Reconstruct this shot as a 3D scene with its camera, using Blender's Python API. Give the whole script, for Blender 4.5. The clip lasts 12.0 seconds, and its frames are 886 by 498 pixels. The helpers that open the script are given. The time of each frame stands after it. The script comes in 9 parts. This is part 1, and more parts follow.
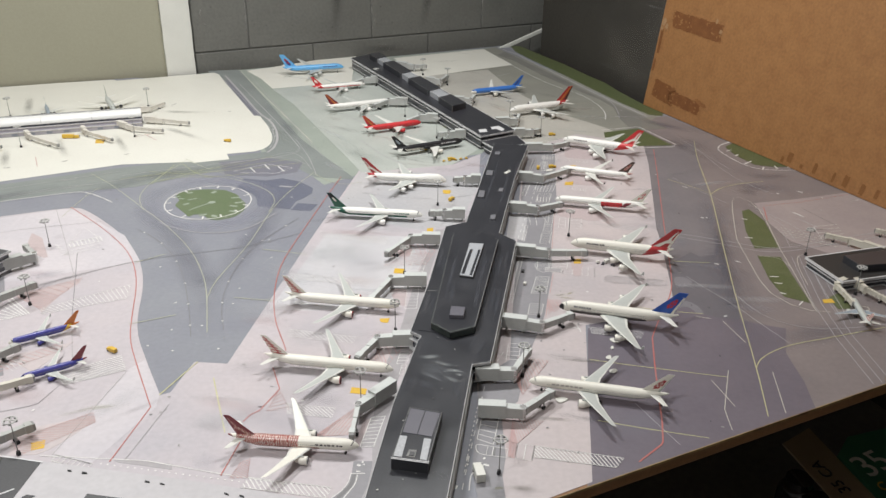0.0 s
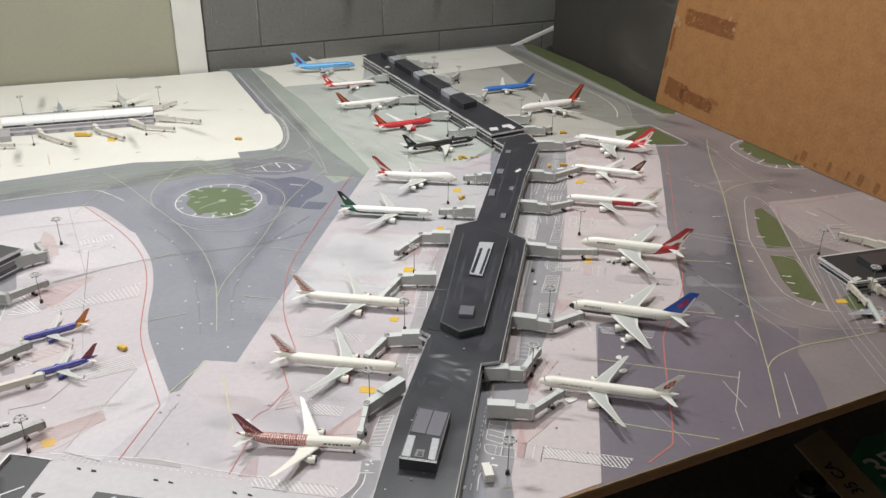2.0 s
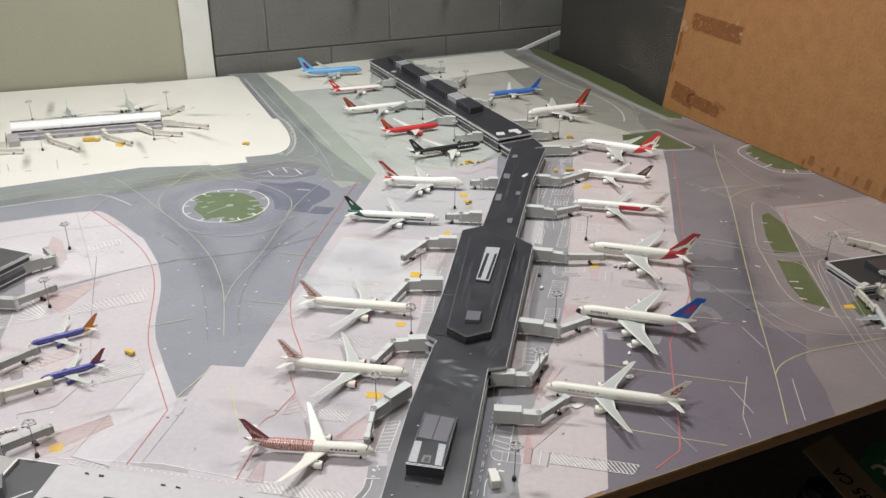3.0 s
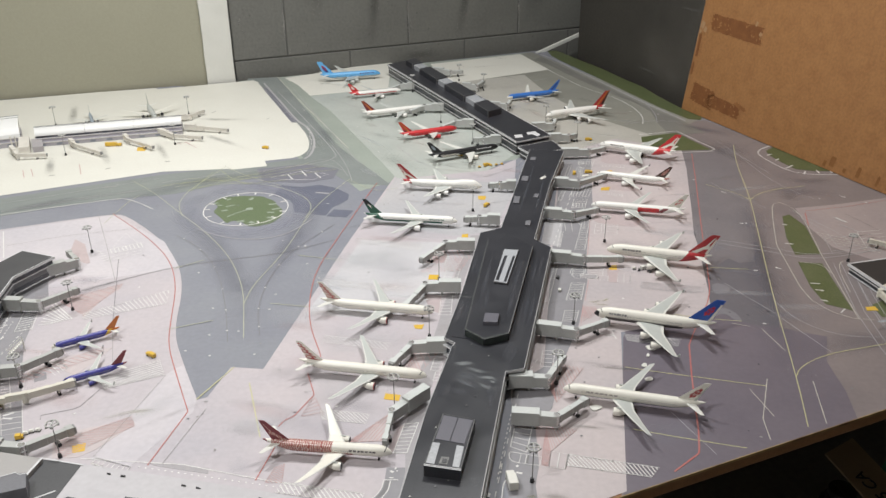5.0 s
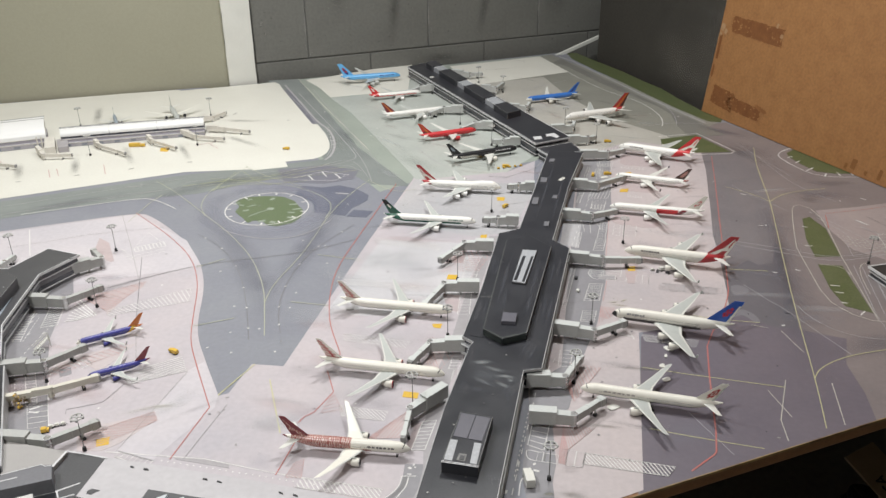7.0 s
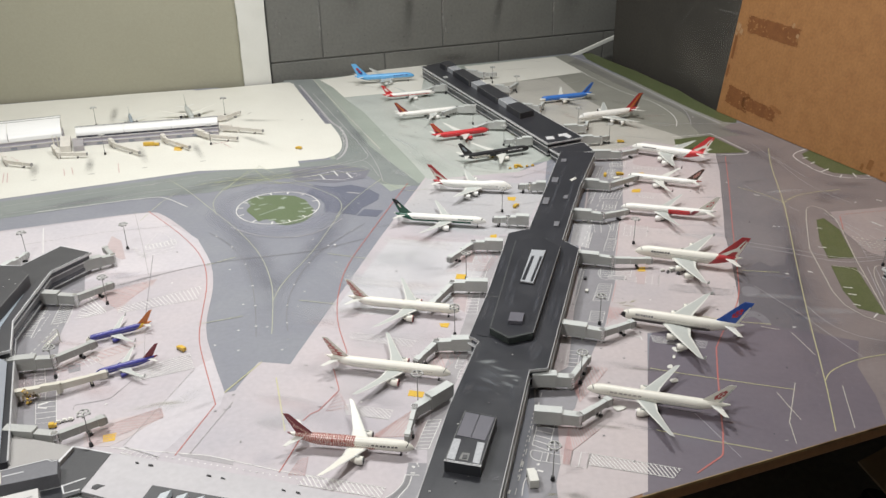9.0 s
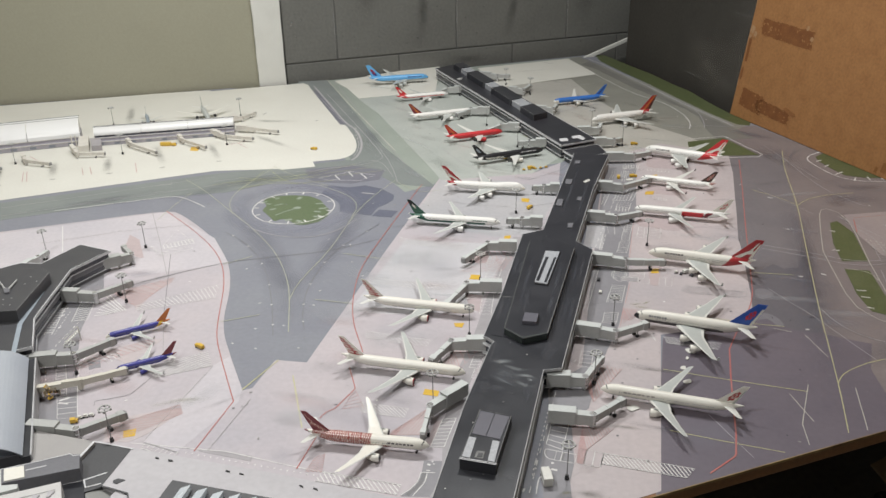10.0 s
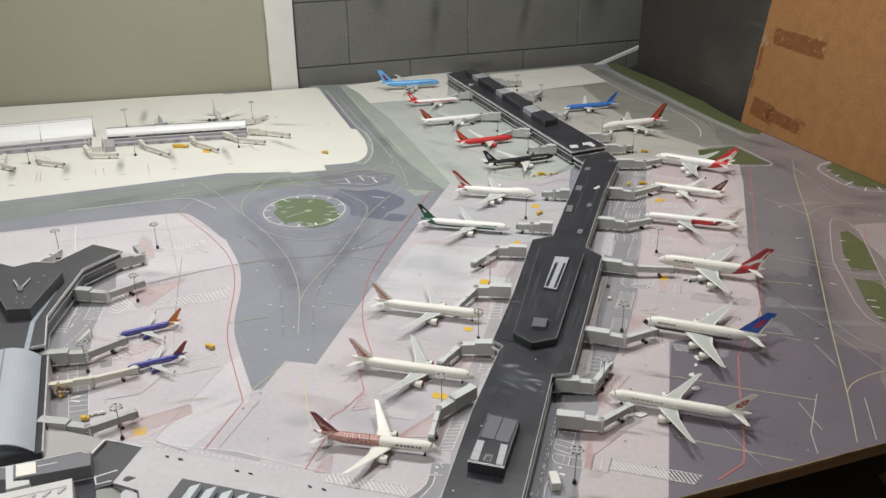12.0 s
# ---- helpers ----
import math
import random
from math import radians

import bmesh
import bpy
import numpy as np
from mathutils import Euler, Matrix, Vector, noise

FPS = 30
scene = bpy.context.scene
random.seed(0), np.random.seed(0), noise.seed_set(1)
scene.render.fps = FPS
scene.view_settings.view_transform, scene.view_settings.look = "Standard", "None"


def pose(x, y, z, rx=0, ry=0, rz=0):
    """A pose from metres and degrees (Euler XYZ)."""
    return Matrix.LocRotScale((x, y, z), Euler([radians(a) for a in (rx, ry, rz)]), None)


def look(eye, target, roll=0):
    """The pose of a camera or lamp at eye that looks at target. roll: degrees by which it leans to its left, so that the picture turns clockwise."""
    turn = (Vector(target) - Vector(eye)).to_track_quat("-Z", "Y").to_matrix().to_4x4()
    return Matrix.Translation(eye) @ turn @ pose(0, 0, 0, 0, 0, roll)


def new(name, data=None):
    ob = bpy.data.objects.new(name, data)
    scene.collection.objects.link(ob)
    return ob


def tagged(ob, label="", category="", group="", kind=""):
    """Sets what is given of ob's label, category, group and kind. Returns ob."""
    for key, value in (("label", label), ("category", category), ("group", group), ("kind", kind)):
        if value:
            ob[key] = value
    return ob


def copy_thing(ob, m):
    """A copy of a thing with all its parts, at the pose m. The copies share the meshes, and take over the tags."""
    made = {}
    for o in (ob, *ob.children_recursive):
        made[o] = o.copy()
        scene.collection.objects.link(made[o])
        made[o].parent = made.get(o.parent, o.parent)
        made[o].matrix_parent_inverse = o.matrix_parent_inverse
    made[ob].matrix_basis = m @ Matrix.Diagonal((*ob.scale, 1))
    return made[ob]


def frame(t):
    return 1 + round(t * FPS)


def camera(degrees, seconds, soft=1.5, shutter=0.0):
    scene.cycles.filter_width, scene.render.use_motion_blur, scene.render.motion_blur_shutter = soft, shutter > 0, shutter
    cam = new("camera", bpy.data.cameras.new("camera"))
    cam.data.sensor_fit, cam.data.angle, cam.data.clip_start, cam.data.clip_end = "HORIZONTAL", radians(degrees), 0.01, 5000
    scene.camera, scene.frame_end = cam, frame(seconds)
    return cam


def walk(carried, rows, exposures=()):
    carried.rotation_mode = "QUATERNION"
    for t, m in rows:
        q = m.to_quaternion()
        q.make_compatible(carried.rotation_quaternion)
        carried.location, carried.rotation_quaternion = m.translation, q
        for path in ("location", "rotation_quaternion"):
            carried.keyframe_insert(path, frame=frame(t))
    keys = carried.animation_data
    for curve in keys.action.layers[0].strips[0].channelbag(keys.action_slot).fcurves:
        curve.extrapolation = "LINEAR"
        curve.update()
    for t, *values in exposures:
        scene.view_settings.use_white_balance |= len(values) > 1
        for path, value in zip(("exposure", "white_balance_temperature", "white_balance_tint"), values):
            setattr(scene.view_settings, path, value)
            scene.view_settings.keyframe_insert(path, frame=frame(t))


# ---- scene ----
cam = camera(55.7, 12.0)
PATH = [
    (0, (0.001, -0.01, 0.679), (0.0, 1.782, -0.209), 0.9),
    (0.5, (0.005, -0.01, 0.679), (-0.006, 1.782, -0.208), 0.9),
    (1, (0.005, -0.007, 0.678), (-0.011, 1.783, -0.213), 0.8),
    (1.5, (0.005, -0.007, 0.678), (-0.019, 1.782, -0.214), 0.7),
    (2, (0.005, -0.006, 0.679), (-0.025, 1.783, -0.214), 0.6),
    (2.5, (0.006, -0.004, 0.681), (-0.03, 1.785, -0.213), 0.6),
    (3, (0.005, -0.006, 0.682), (-0.041, 1.787, -0.204), 0.4),
    (3.5, (0.005, -0.008, 0.684), (-0.058, 1.786, -0.197), 0.0),
    (3.7, (0.003, -0.009, 0.682), (-0.065, 1.787, -0.196), -0.1),
    (5.3, (0.008, -0.009, 0.682), (-0.089, 1.785, -0.197), -0.4),
    (5.5, (0.007, -0.01, 0.682), (-0.093, 1.784, -0.196), -0.4),
    (6, (0.006, -0.016, 0.681), (-0.106, 1.779, -0.194), -0.5),
    (6.5, (0.004, -0.02, 0.684), (-0.125, 1.775, -0.19), -0.7),
    (7, (0.008, -0.02, 0.682), (-0.129, 1.774, -0.19), -0.7),
    (7.2, (0.010, -0.020, 0.682), (-0.130, 1.776, -0.187), -0.7),
    (8.8, (0.023, -0.015, 0.677), (-0.149, 1.780, -0.189), -1.0),
    (9, (0.024, -0.018, 0.678), (-0.156, 1.774, -0.191), -1.0),
    (9.5, (0.022, -0.023, 0.679), (-0.168, 1.768, -0.191), -1.0),
    (10, (0.018, -0.03, 0.683), (-0.187, 1.761, -0.184), -1.0),
    (10.5, (0.016, -0.034, 0.685), (-0.205, 1.758, -0.176), -1.1),
    (11, (0.017, -0.034, 0.682), (-0.214, 1.757, -0.175), -1.1),
    (11.5, (0.015, -0.035, 0.681), (-0.209, 1.757, -0.177), -0.6),
    (12, (0.015, -0.037, 0.683), (-0.209, 1.758, -0.171), -0.5),
]
walk(cam, [(t, look(eye, target, roll)) for t, eye, target, roll in PATH], exposures=[(0.0, -0.06), (5.5, -0.07), (7.2, -0.05), (9.0, -0.03), (9.6, -0.03), (10.0, -0.23), (12.0, -0.21)])

# ---- light ----
ANG = 25.8
ROOM = pose(0, 0, 0, 0, 0, ANG)


def room(u, v, z=0.0):
    """A place in the world from the room's own axes: u along the back wall, v towards it."""
    return ROOM @ Vector((u, v, z))


world = bpy.data.worlds.new("world")
scene.world = world
world.use_nodes = True
world.node_tree.nodes["Background"].inputs[0].default_value = (0.9, 0.95, 1.0, 1)
world.node_tree.nodes["Background"].inputs[1].default_value = 0.02

# two lamps follow the shadow directions; the third is added fill from the front
for name, where, watts in (("unseen_tube_lamp", (-0.85, 1.55, 1.60), 21.5), ("unseen_tube_lamp", (0.10, 1.70, 1.60), 18.0), ("unseen_tube_lamp", (-0.75, 0.10, 1.60), 18.5)):
    lamp = new(name, bpy.data.lights.new(name, "AREA"))
    lamp.data.shape, lamp.data.size, lamp.data.size_y, lamp.data.energy = "RECTANGLE", 0.24, 0.10, watts
    lamp.data.color = (0.99, 0.99, 0.975)
    lamp.matrix_world = Matrix.Translation(where) @ pose(0, 0, 0, 0, 0, ANG)
    tagged(lamp, "unseen warm white tube lamp at ceiling height", "lamp")

# ---- materials ----


def mat(name, colour, rough=0.5, metal=0.0, vary=0.12, scale=40.0, fine=600.0, bump=0.05, second=None, spec=0.5, stain=0.5, coat=0.0):
    """Colour that varies at two sizes, with a fine relief. second: the colour of the worn or dirty spots."""
    m = bpy.data.materials.new(name)
    m.use_nodes = True
    nt = m.node_tree
    n, ln = nt.nodes, nt.links
    p = n["Principled BSDF"]
    p.inputs["Roughness"].default_value, p.inputs["Metallic"].default_value = rough, metal
    p.inputs["Specular IOR Level"].default_value = spec
    p.inputs["Coat Weight"].default_value = coat
    tc = n.new("ShaderNodeTexCoord")
    big, small = n.new("ShaderNodeTexNoise"), n.new("ShaderNodeTexNoise")
    for t, s, d in ((big, scale, 6), (small, fine, 3)):
        t.inputs["Scale"].default_value, t.inputs["Detail"].default_value = s, d
        ln.new(tc.outputs["Object"], t.inputs["Vector"])
    ramp = n.new("ShaderNodeMapRange")
    ramp.inputs[1].default_value, ramp.inputs[2].default_value = 0.35, 0.72
    ln.new(big.outputs["Fac"], ramp.inputs[0])
    fac = n.new("ShaderNodeMath")
    fac.operation = "MULTIPLY"
    fac.inputs[1].default_value = stain
    ln.new(ramp.outputs[0], fac.inputs[0])
    mix = n.new("ShaderNodeMix")
    mix.data_type = "RGBA"
    mix.inputs["A"].default_value = (*colour, 1)
    sec = second or tuple(c * (1 - 2 * vary) for c in colour)
    mix.inputs["B"].default_value = (*sec, 1)
    ln.new(fac.outputs[0], mix.inputs["Factor"])
    grain = n.new("ShaderNodeHueSaturation")
    gr = n.new("ShaderNodeMapRange")
    gr.inputs[1].default_value, gr.inputs[2].default_value = 0.3, 0.7
    gr.inputs[3].default_value, gr.inputs[4].default_value = 1 - vary, 1 + vary
    ln.new(small.outputs["Fac"], gr.inputs[0])
    ln.new(gr.outputs[0], grain.inputs["Value"])
    ln.new(mix.outputs["Result"], grain.inputs["Color"])
    ln.new(grain.outputs["Color"], p.inputs["Base Color"])
    if bump:
        b = n.new("ShaderNodeBump")
        b.inputs["Strength"].default_value, b.inputs["Distance"].default_value = bump, 0.002
        ln.new(small.outputs["Fac"], b.inputs["Height"])
        ln.new(b.outputs["Normal"], p.inputs["Normal"])
    rr = n.new("ShaderNodeMapRange")
    rr.inputs[3].default_value, rr.inputs[4].default_value = max(0.02, rough - 0.08), min(1, rough + 0.12)
    ln.new(big.outputs["Fac"], rr.inputs[0])
    ln.new(rr.outputs[0], p.inputs["Roughness"])
    return m


# printed mat: laminated paper, low sheen
PRINT = dict(rough=0.42, vary=0.045, scale=8, fine=130, bump=0.02, stain=0.65, spec=0.4)
M_TAXI = mat("print_taxiway_grey", (0.241, 0.248, 0.278), second=(0.198, 0.202, 0.242), **PRINT)
M_TAXI_DARK = mat("print_taxiway_violet", (0.19, 0.19, 0.22), second=(0.155, 0.155, 0.19), **PRINT)
M_TAXI_RIGHT = mat("print_taxiway_mauve", (0.222, 0.192, 0.191), second=(0.168, 0.144, 0.149), **PRINT)
M_SLATE_UP = mat("print_slate_mauve", (0.188, 0.175, 0.186), second=(0.150, 0.139, 0.154), **PRINT)
M_SLATE_MID = mat("print_slate_grey", (0.138, 0.132, 0.148), second=(0.108, 0.104, 0.120), **PRINT)
M_CLOUD = mat("print_pale_slate_cloud", (0.196, 0.190, 0.208), second=(0.165, 0.160, 0.178), **PRINT)
M_SLATE_BLUE = mat("print_blue_slate", (0.138, 0.147, 0.190), second=(0.110, 0.117, 0.158), **PRINT)
M_SLATE = mat("print_slate", (0.155, 0.136, 0.161), second=(0.120, 0.105, 0.131), **PRINT)
M_GREEN_GREY = mat("print_green_grey", (0.325, 0.358, 0.318), second=(0.27, 0.302, 0.268), **PRINT)
M_WARMGREEN = mat("print_warm_green_grey", (0.265, 0.262, 0.228), second=(0.215, 0.212, 0.188), **PRINT)
M_BACKROAD = mat("print_warm_dark_road", (0.205, 0.20, 0.182), second=(0.155, 0.152, 0.142), **PRINT)
M_WARMPALE = mat("print_warm_pale_apron", (0.445, 0.43, 0.39), second=(0.36, 0.348, 0.315), **PRINT)
M_ROADGREY = mat("print_dark_green_grey", (0.232, 0.252, 0.243), second=(0.178, 0.196, 0.194), **PRINT)
M_PALE = mat("print_pale_apron", (0.438, 0.462, 0.432), second=(0.352, 0.376, 0.352), **PRINT)
M_PINK = mat("print_pinkish_apron", (0.508, 0.458, 0.473), second=(0.392, 0.376, 0.413), **dict(PRINT, scale=4.5, stain=0.8))
M_PINK_LIGHT = mat("print_light_apron", (0.563, 0.524, 0.543), second=(0.436, 0.420, 0.457), **dict(PRINT, scale=4.5, stain=0.8))
M_COOL_LIGHT = mat("print_cool_light_apron", (0.545, 0.53, 0.545), second=(0.44, 0.44, 0.465), **dict(PRINT, scale=4.5, stain=0.8))
M_COOL = mat("print_cool_apron", (0.475, 0.46, 0.465), second=(0.36, 0.365, 0.39), **dict(PRINT, scale=4.5, stain=0.8))
M_ROSE = mat("print_rose_apron", (0.515, 0.455, 0.455), second=(0.40, 0.372, 0.392), **dict(PRINT, scale=4.5, stain=0.8))
M_CREAM = mat("cream_card", (0.658, 0.648, 0.59), second=(0.605, 0.588, 0.53), rough=0.6, vary=0.03, scale=9, fine=200, bump=0.03)
M_SERVICE = mat("print_service_road", (0.275, 0.268, 0.283), second=(0.215, 0.21, 0.228), **PRINT)
M_GREENLINE = mat("print_green_yellow_line", (0.37, 0.39, 0.24), second=(0.30, 0.33, 0.24), rough=0.45, vary=0.08, scale=60, bump=0)
M_CONCRETE = mat("print_concrete_grey", (0.482, 0.466, 0.482), second=(0.412, 0.397, 0.415), **PRINT)
M_GRASS = mat("print_grass", (0.078, 0.098, 0.038), second=(0.128, 0.136, 0.070), rough=0.5, vary=0.24, scale=32, fine=500, bump=0.03)
M_ISLAND = mat("print_island_grass", (0.105, 0.143, 0.072), second=(0.150, 0.178, 0.110), rough=0.5, vary=0.12, scale=40, fine=400, bump=0.03)
M_STUB = mat("print_pale_green_stub", (0.29, 0.33, 0.27), second=(0.24, 0.28, 0.23), rough=0.5, vary=0.06, scale=60, bump=0)
M_RED = mat("print_red_line", (0.44, 0.125, 0.11), second=(0.43, 0.24, 0.22), rough=0.45, vary=0.08, scale=60, bump=0)
M_REDFADE = mat("print_faded_red", (0.50, 0.30, 0.29), second=(0.48, 0.38, 0.37), rough=0.45, vary=0.06, scale=60, bump=0)
M_YELLOW = mat("print_yellow_line", (0.54, 0.52, 0.28), second=(0.46, 0.45, 0.30), rough=0.45, vary=0.08, scale=60, bump=0)
M_PALEYELLOW = mat("print_pale_yellow_line", (0.43, 0.44, 0.33), second=(0.36, 0.37, 0.30), rough=0.45, vary=0.08, scale=60, bump=0)
M_WHITE = mat("print_white_line", (0.70, 0.69, 0.67), second=(0.55, 0.54, 0.53), rough=0.45, vary=0.06, scale=60, bump=0)
M_EDGELINE = mat("print_worn_white_line", (0.60, 0.58, 0.50), second=(0.46, 0.44, 0.40), rough=0.45, vary=0.08, scale=60, bump=0, stain=0.9)
M_FAINT = mat("print_faint_line", (0.40, 0.39, 0.40), rough=0.45, vary=0.06, scale=60, bump=0)
M_SEAM = mat("mat_seam_line", (0.20, 0.195, 0.20), rough=0.6, vary=0.06, scale=60, bump=0)
M_STAIN = mat("rubber_stain", (0.30, 0.29, 0.28), rough=0.5, vary=0.08, scale=60, bump=0)
M_MAUVE = mat("print_mauve_apron", (0.345, 0.295, 0.29), second=(0.28, 0.24, 0.245), **PRINT)
M_BAYS = mat("print_grey_bays", (0.37, 0.35, 0.36), second=(0.31, 0.295, 0.31), **PRINT)
M_ZONE = mat("print_pink_zone", (0.47, 0.385, 0.385), second=(0.43, 0.37, 0.38), **PRINT)
M_BLUSHZONE = mat("print_blush_zone", (0.51, 0.445, 0.445), second=(0.47, 0.425, 0.43), **PRINT)
# models
M_PALEHALL = mat("pale_hall_roof_card", (0.58, 0.57, 0.555), second=(0.50, 0.49, 0.48), rough=0.5, vary=0.04, scale=20, bump=0.03)
M_GREY_ROOF = mat("mid_grey_roof_card", (0.17, 0.17, 0.185), second=(0.12, 0.12, 0.135), rough=0.45, vary=0.06, scale=14, fine=300, bump=0.03)
M_ROOF_MATT = mat("matt_black_roof_card", (0.022, 0.021, 0.021), second=(0.03, 0.028, 0.027), rough=0.62, vary=0.08, scale=18, fine=400, bump=0.04)
M_ROOF = mat("charcoal_roof_card", (0.029, 0.030, 0.036), second=(0.050, 0.051, 0.059), spec=0.6, rough=0.30, vary=0.10, scale=18, fine=400, bump=0.04)
M_ROOF_MID = mat("slate_roof_card", (0.068, 0.068, 0.073), second=(0.05, 0.05, 0.055), rough=0.42, vary=0.08, scale=18, fine=400, bump=0.03)
M_WALL = mat("dark_terminal_wall", (0.065, 0.065, 0.07), second=(0.04, 0.04, 0.048), rough=0.35, vary=0.1, scale=50, fine=500, bump=0.02)
M_GREYWALL = mat("grey_terminal_wall", (0.16, 0.16, 0.168), second=(0.10, 0.10, 0.11), rough=0.4, vary=0.1, scale=50, fine=500, bump=0.02)
M_RIM = mat("grey_roof_rim", (0.46, 0.46, 0.465), second=(0.25, 0.25, 0.255), rough=0.4, vary=0.1, scale=70, bump=0.02)
M_STEEL = mat("bright_steel_joint", (0.58, 0.58, 0.57), rough=0.25, metal=0.75, vary=0.05, scale=60, bump=0)
M_RING = mat("pale_mast_ring", (0.47, 0.47, 0.455), rough=0.4, vary=0.06, scale=60, bump=0)
M_TRIM = mat("pale_grey_trim", (0.62, 0.62, 0.63), rough=0.4, vary=0.06, scale=40, bump=0.02)
M_DARKGLAZE = mat("dark_glazing", (0.055, 0.058, 0.068), rough=0.15, vary=0.08, scale=40, bump=0, spec=0.6)
M_GLASS = mat("blue_grey_glazing", (0.22, 0.24, 0.28), rough=0.12, vary=0.06, scale=30, bump=0, spec=0.7)
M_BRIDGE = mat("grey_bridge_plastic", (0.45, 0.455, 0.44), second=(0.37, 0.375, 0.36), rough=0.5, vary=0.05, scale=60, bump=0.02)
# darker copies of the bridge greys, for the Y-shaped terminal's bridges
M_BRIDGE_DARK = mat("darker_bridge_plastic", (0.36, 0.362, 0.345), second=(0.29, 0.292, 0.28), rough=0.5, vary=0.06, scale=60, bump=0.02)
M_DARK_TOP = mat("darker_bridge_top", (0.42, 0.425, 0.41), rough=0.45, vary=0.06, scale=60, bump=0.02)
# paler than the side plastic, with light from above put into the colour
M_BRIDGE_TOP = mat("lit_grey_top", (0.56, 0.58, 0.565), rough=0.45, vary=0.05, scale=60, bump=0.02)
M_CREAMBRIDGE = mat("cream_bridge_plastic", (0.60, 0.575, 0.50), second=(0.52, 0.49, 0.42), rough=0.5, vary=0.05, scale=60, bump=0.02)
M_LILAC = mat("lilac_grey_card", (0.36, 0.345, 0.375), second=(0.28, 0.27, 0.30), rough=0.5, vary=0.06, scale=60, bump=0.02)
M_WHITEROOF = mat("white_barrel_roof", (0.74, 0.74, 0.73), second=(0.68, 0.68, 0.68), rough=0.3, vary=0.03, scale=12, bump=0.01)
M_PALEBRIDGE = mat("pale_translucent_plastic", (0.66, 0.63, 0.575), second=(0.56, 0.535, 0.49), rough=0.4, vary=0.05, scale=60, bump=0.02)
M_SILVER = mat("silver_barrel_roof", (0.46, 0.49, 0.54), second=(0.38, 0.41, 0.47), rough=0.3, metal=0.22, vary=0.04, scale=12, bump=0.01)
M_BLACK = mat("black_rubber", (0.02, 0.02, 0.022), rough=0.6, vary=0.1, scale=60, bump=0.02)
M_CONCERTINA = mat("grey_concertina", (0.27, 0.27, 0.265), second=(0.18, 0.18, 0.178), rough=0.6, vary=0.1, scale=200, bump=0.1)
M_GREYMETAL = mat("grey_mast_metal", (0.23, 0.23, 0.225), rough=0.4, metal=0.2, vary=0.06, scale=60, bump=0)
M_YTRUCK = mat("yellow_vehicle_paint", (0.66, 0.42, 0.055), rough=0.35, vary=0.05, scale=60, bump=0)
M_WTRUCK = mat("white_vehicle_paint", (0.70, 0.69, 0.64), rough=0.35, vary=0.05, scale=60, bump=0)
# aircraft
PAINT = dict(rough=0.33, vary=0.03, scale=25, fine=300, bump=0.0, spec=0.5)
M_AWHITE = mat("white_aircraft_paint", (0.78, 0.757, 0.69), second=(0.72, 0.69, 0.61), **PAINT)
M_ACLEAN = mat("clean_white_aircraft_paint", (0.80, 0.79, 0.755), second=(0.75, 0.74, 0.70), **PAINT)
M_AGREY = mat("grey_wing_paint", (0.47, 0.49, 0.47), second=(0.42, 0.44, 0.42), **PAINT)
M_ALIGHT = mat("light_wing_paint", (0.66, 0.66, 0.62), **PAINT)
M_ARED = mat("red_aircraft_paint", (0.40, 0.035, 0.04), **PAINT)
M_ABRIGHT = mat("bright_red_aircraft_paint", (0.56, 0.035, 0.04), **PAINT)
M_ABLUE = mat("royal_blue_aircraft_paint", (0.03, 0.10, 0.42), **PAINT)
M_AMID = mat("mid_blue_aircraft_paint", (0.045, 0.17, 0.52), **PAINT)
M_ABROWN = mat("dark_brown_aircraft_paint", (0.075, 0.045, 0.035), **PAINT)
M_ASKY = mat("sky_blue_aircraft_paint", (0.13, 0.40, 0.72), **PAINT)
M_ANAVY = mat("navy_aircraft_paint", (0.035, 0.045, 0.20), **PAINT)
M_AVIOLET = mat("violet_blue_aircraft_paint", (0.055, 0.055, 0.26), **PAINT)
M_ABLACK = mat("black_aircraft_paint", (0.018, 0.018, 0.02), **PAINT)
M_AGREEN = mat("dark_green_aircraft_paint", (0.02, 0.10, 0.065), **PAINT)
M_AORANGE = mat("orange_aircraft_paint", (0.55, 0.17, 0.04), **PAINT)
M_AMAROON = mat("maroon_aircraft_paint", (0.19, 0.03, 0.04), **PAINT)
M_AMETAL = mat("engine_lip_metal", (0.5, 0.5, 0.5), rough=0.25, metal=0.9, vary=0.03, scale=30, bump=0)
M_GRILLE = mat("grey_grille_sheet", (0.44, 0.45, 0.47), second=(0.28, 0.29, 0.31), rough=0.4, vary=0.12, scale=300, fine=900, bump=0.05)
M_CANOPY = mat("pale_canopy_glazing", (0.41, 0.425, 0.45), rough=0.15, vary=0.05, scale=30, bump=0, spec=0.7)
M_AROSE = mat("patterned_red_earth_paint", (0.30, 0.075, 0.06), second=(0.25, 0.055, 0.045), rough=0.3, vary=0.08, scale=300, fine=900, bump=0)
wave_nt = M_AROSE.node_tree
wave = wave_nt.nodes.new("ShaderNodeTexWave")
wave.inputs["Scale"].default_value, wave.inputs["Distortion"].default_value, wave.inputs["Detail"].default_value, wave.inputs["Detail Scale"].default_value = 120.0, 9.0, 2.0, 1.6
wave_nt.links.new(wave_nt.nodes["Texture Coordinate"].outputs["Object"], wave.inputs["Vector"])
cut = wave_nt.nodes.new("ShaderNodeMapRange")
cut.inputs[1].default_value, cut.inputs[2].default_value, cut.inputs[4].default_value = 0.42, 0.90, 0.75
wave_nt.links.new(wave.outputs["Fac"], cut.inputs[0])
over = wave_nt.nodes.new("ShaderNodeMix")
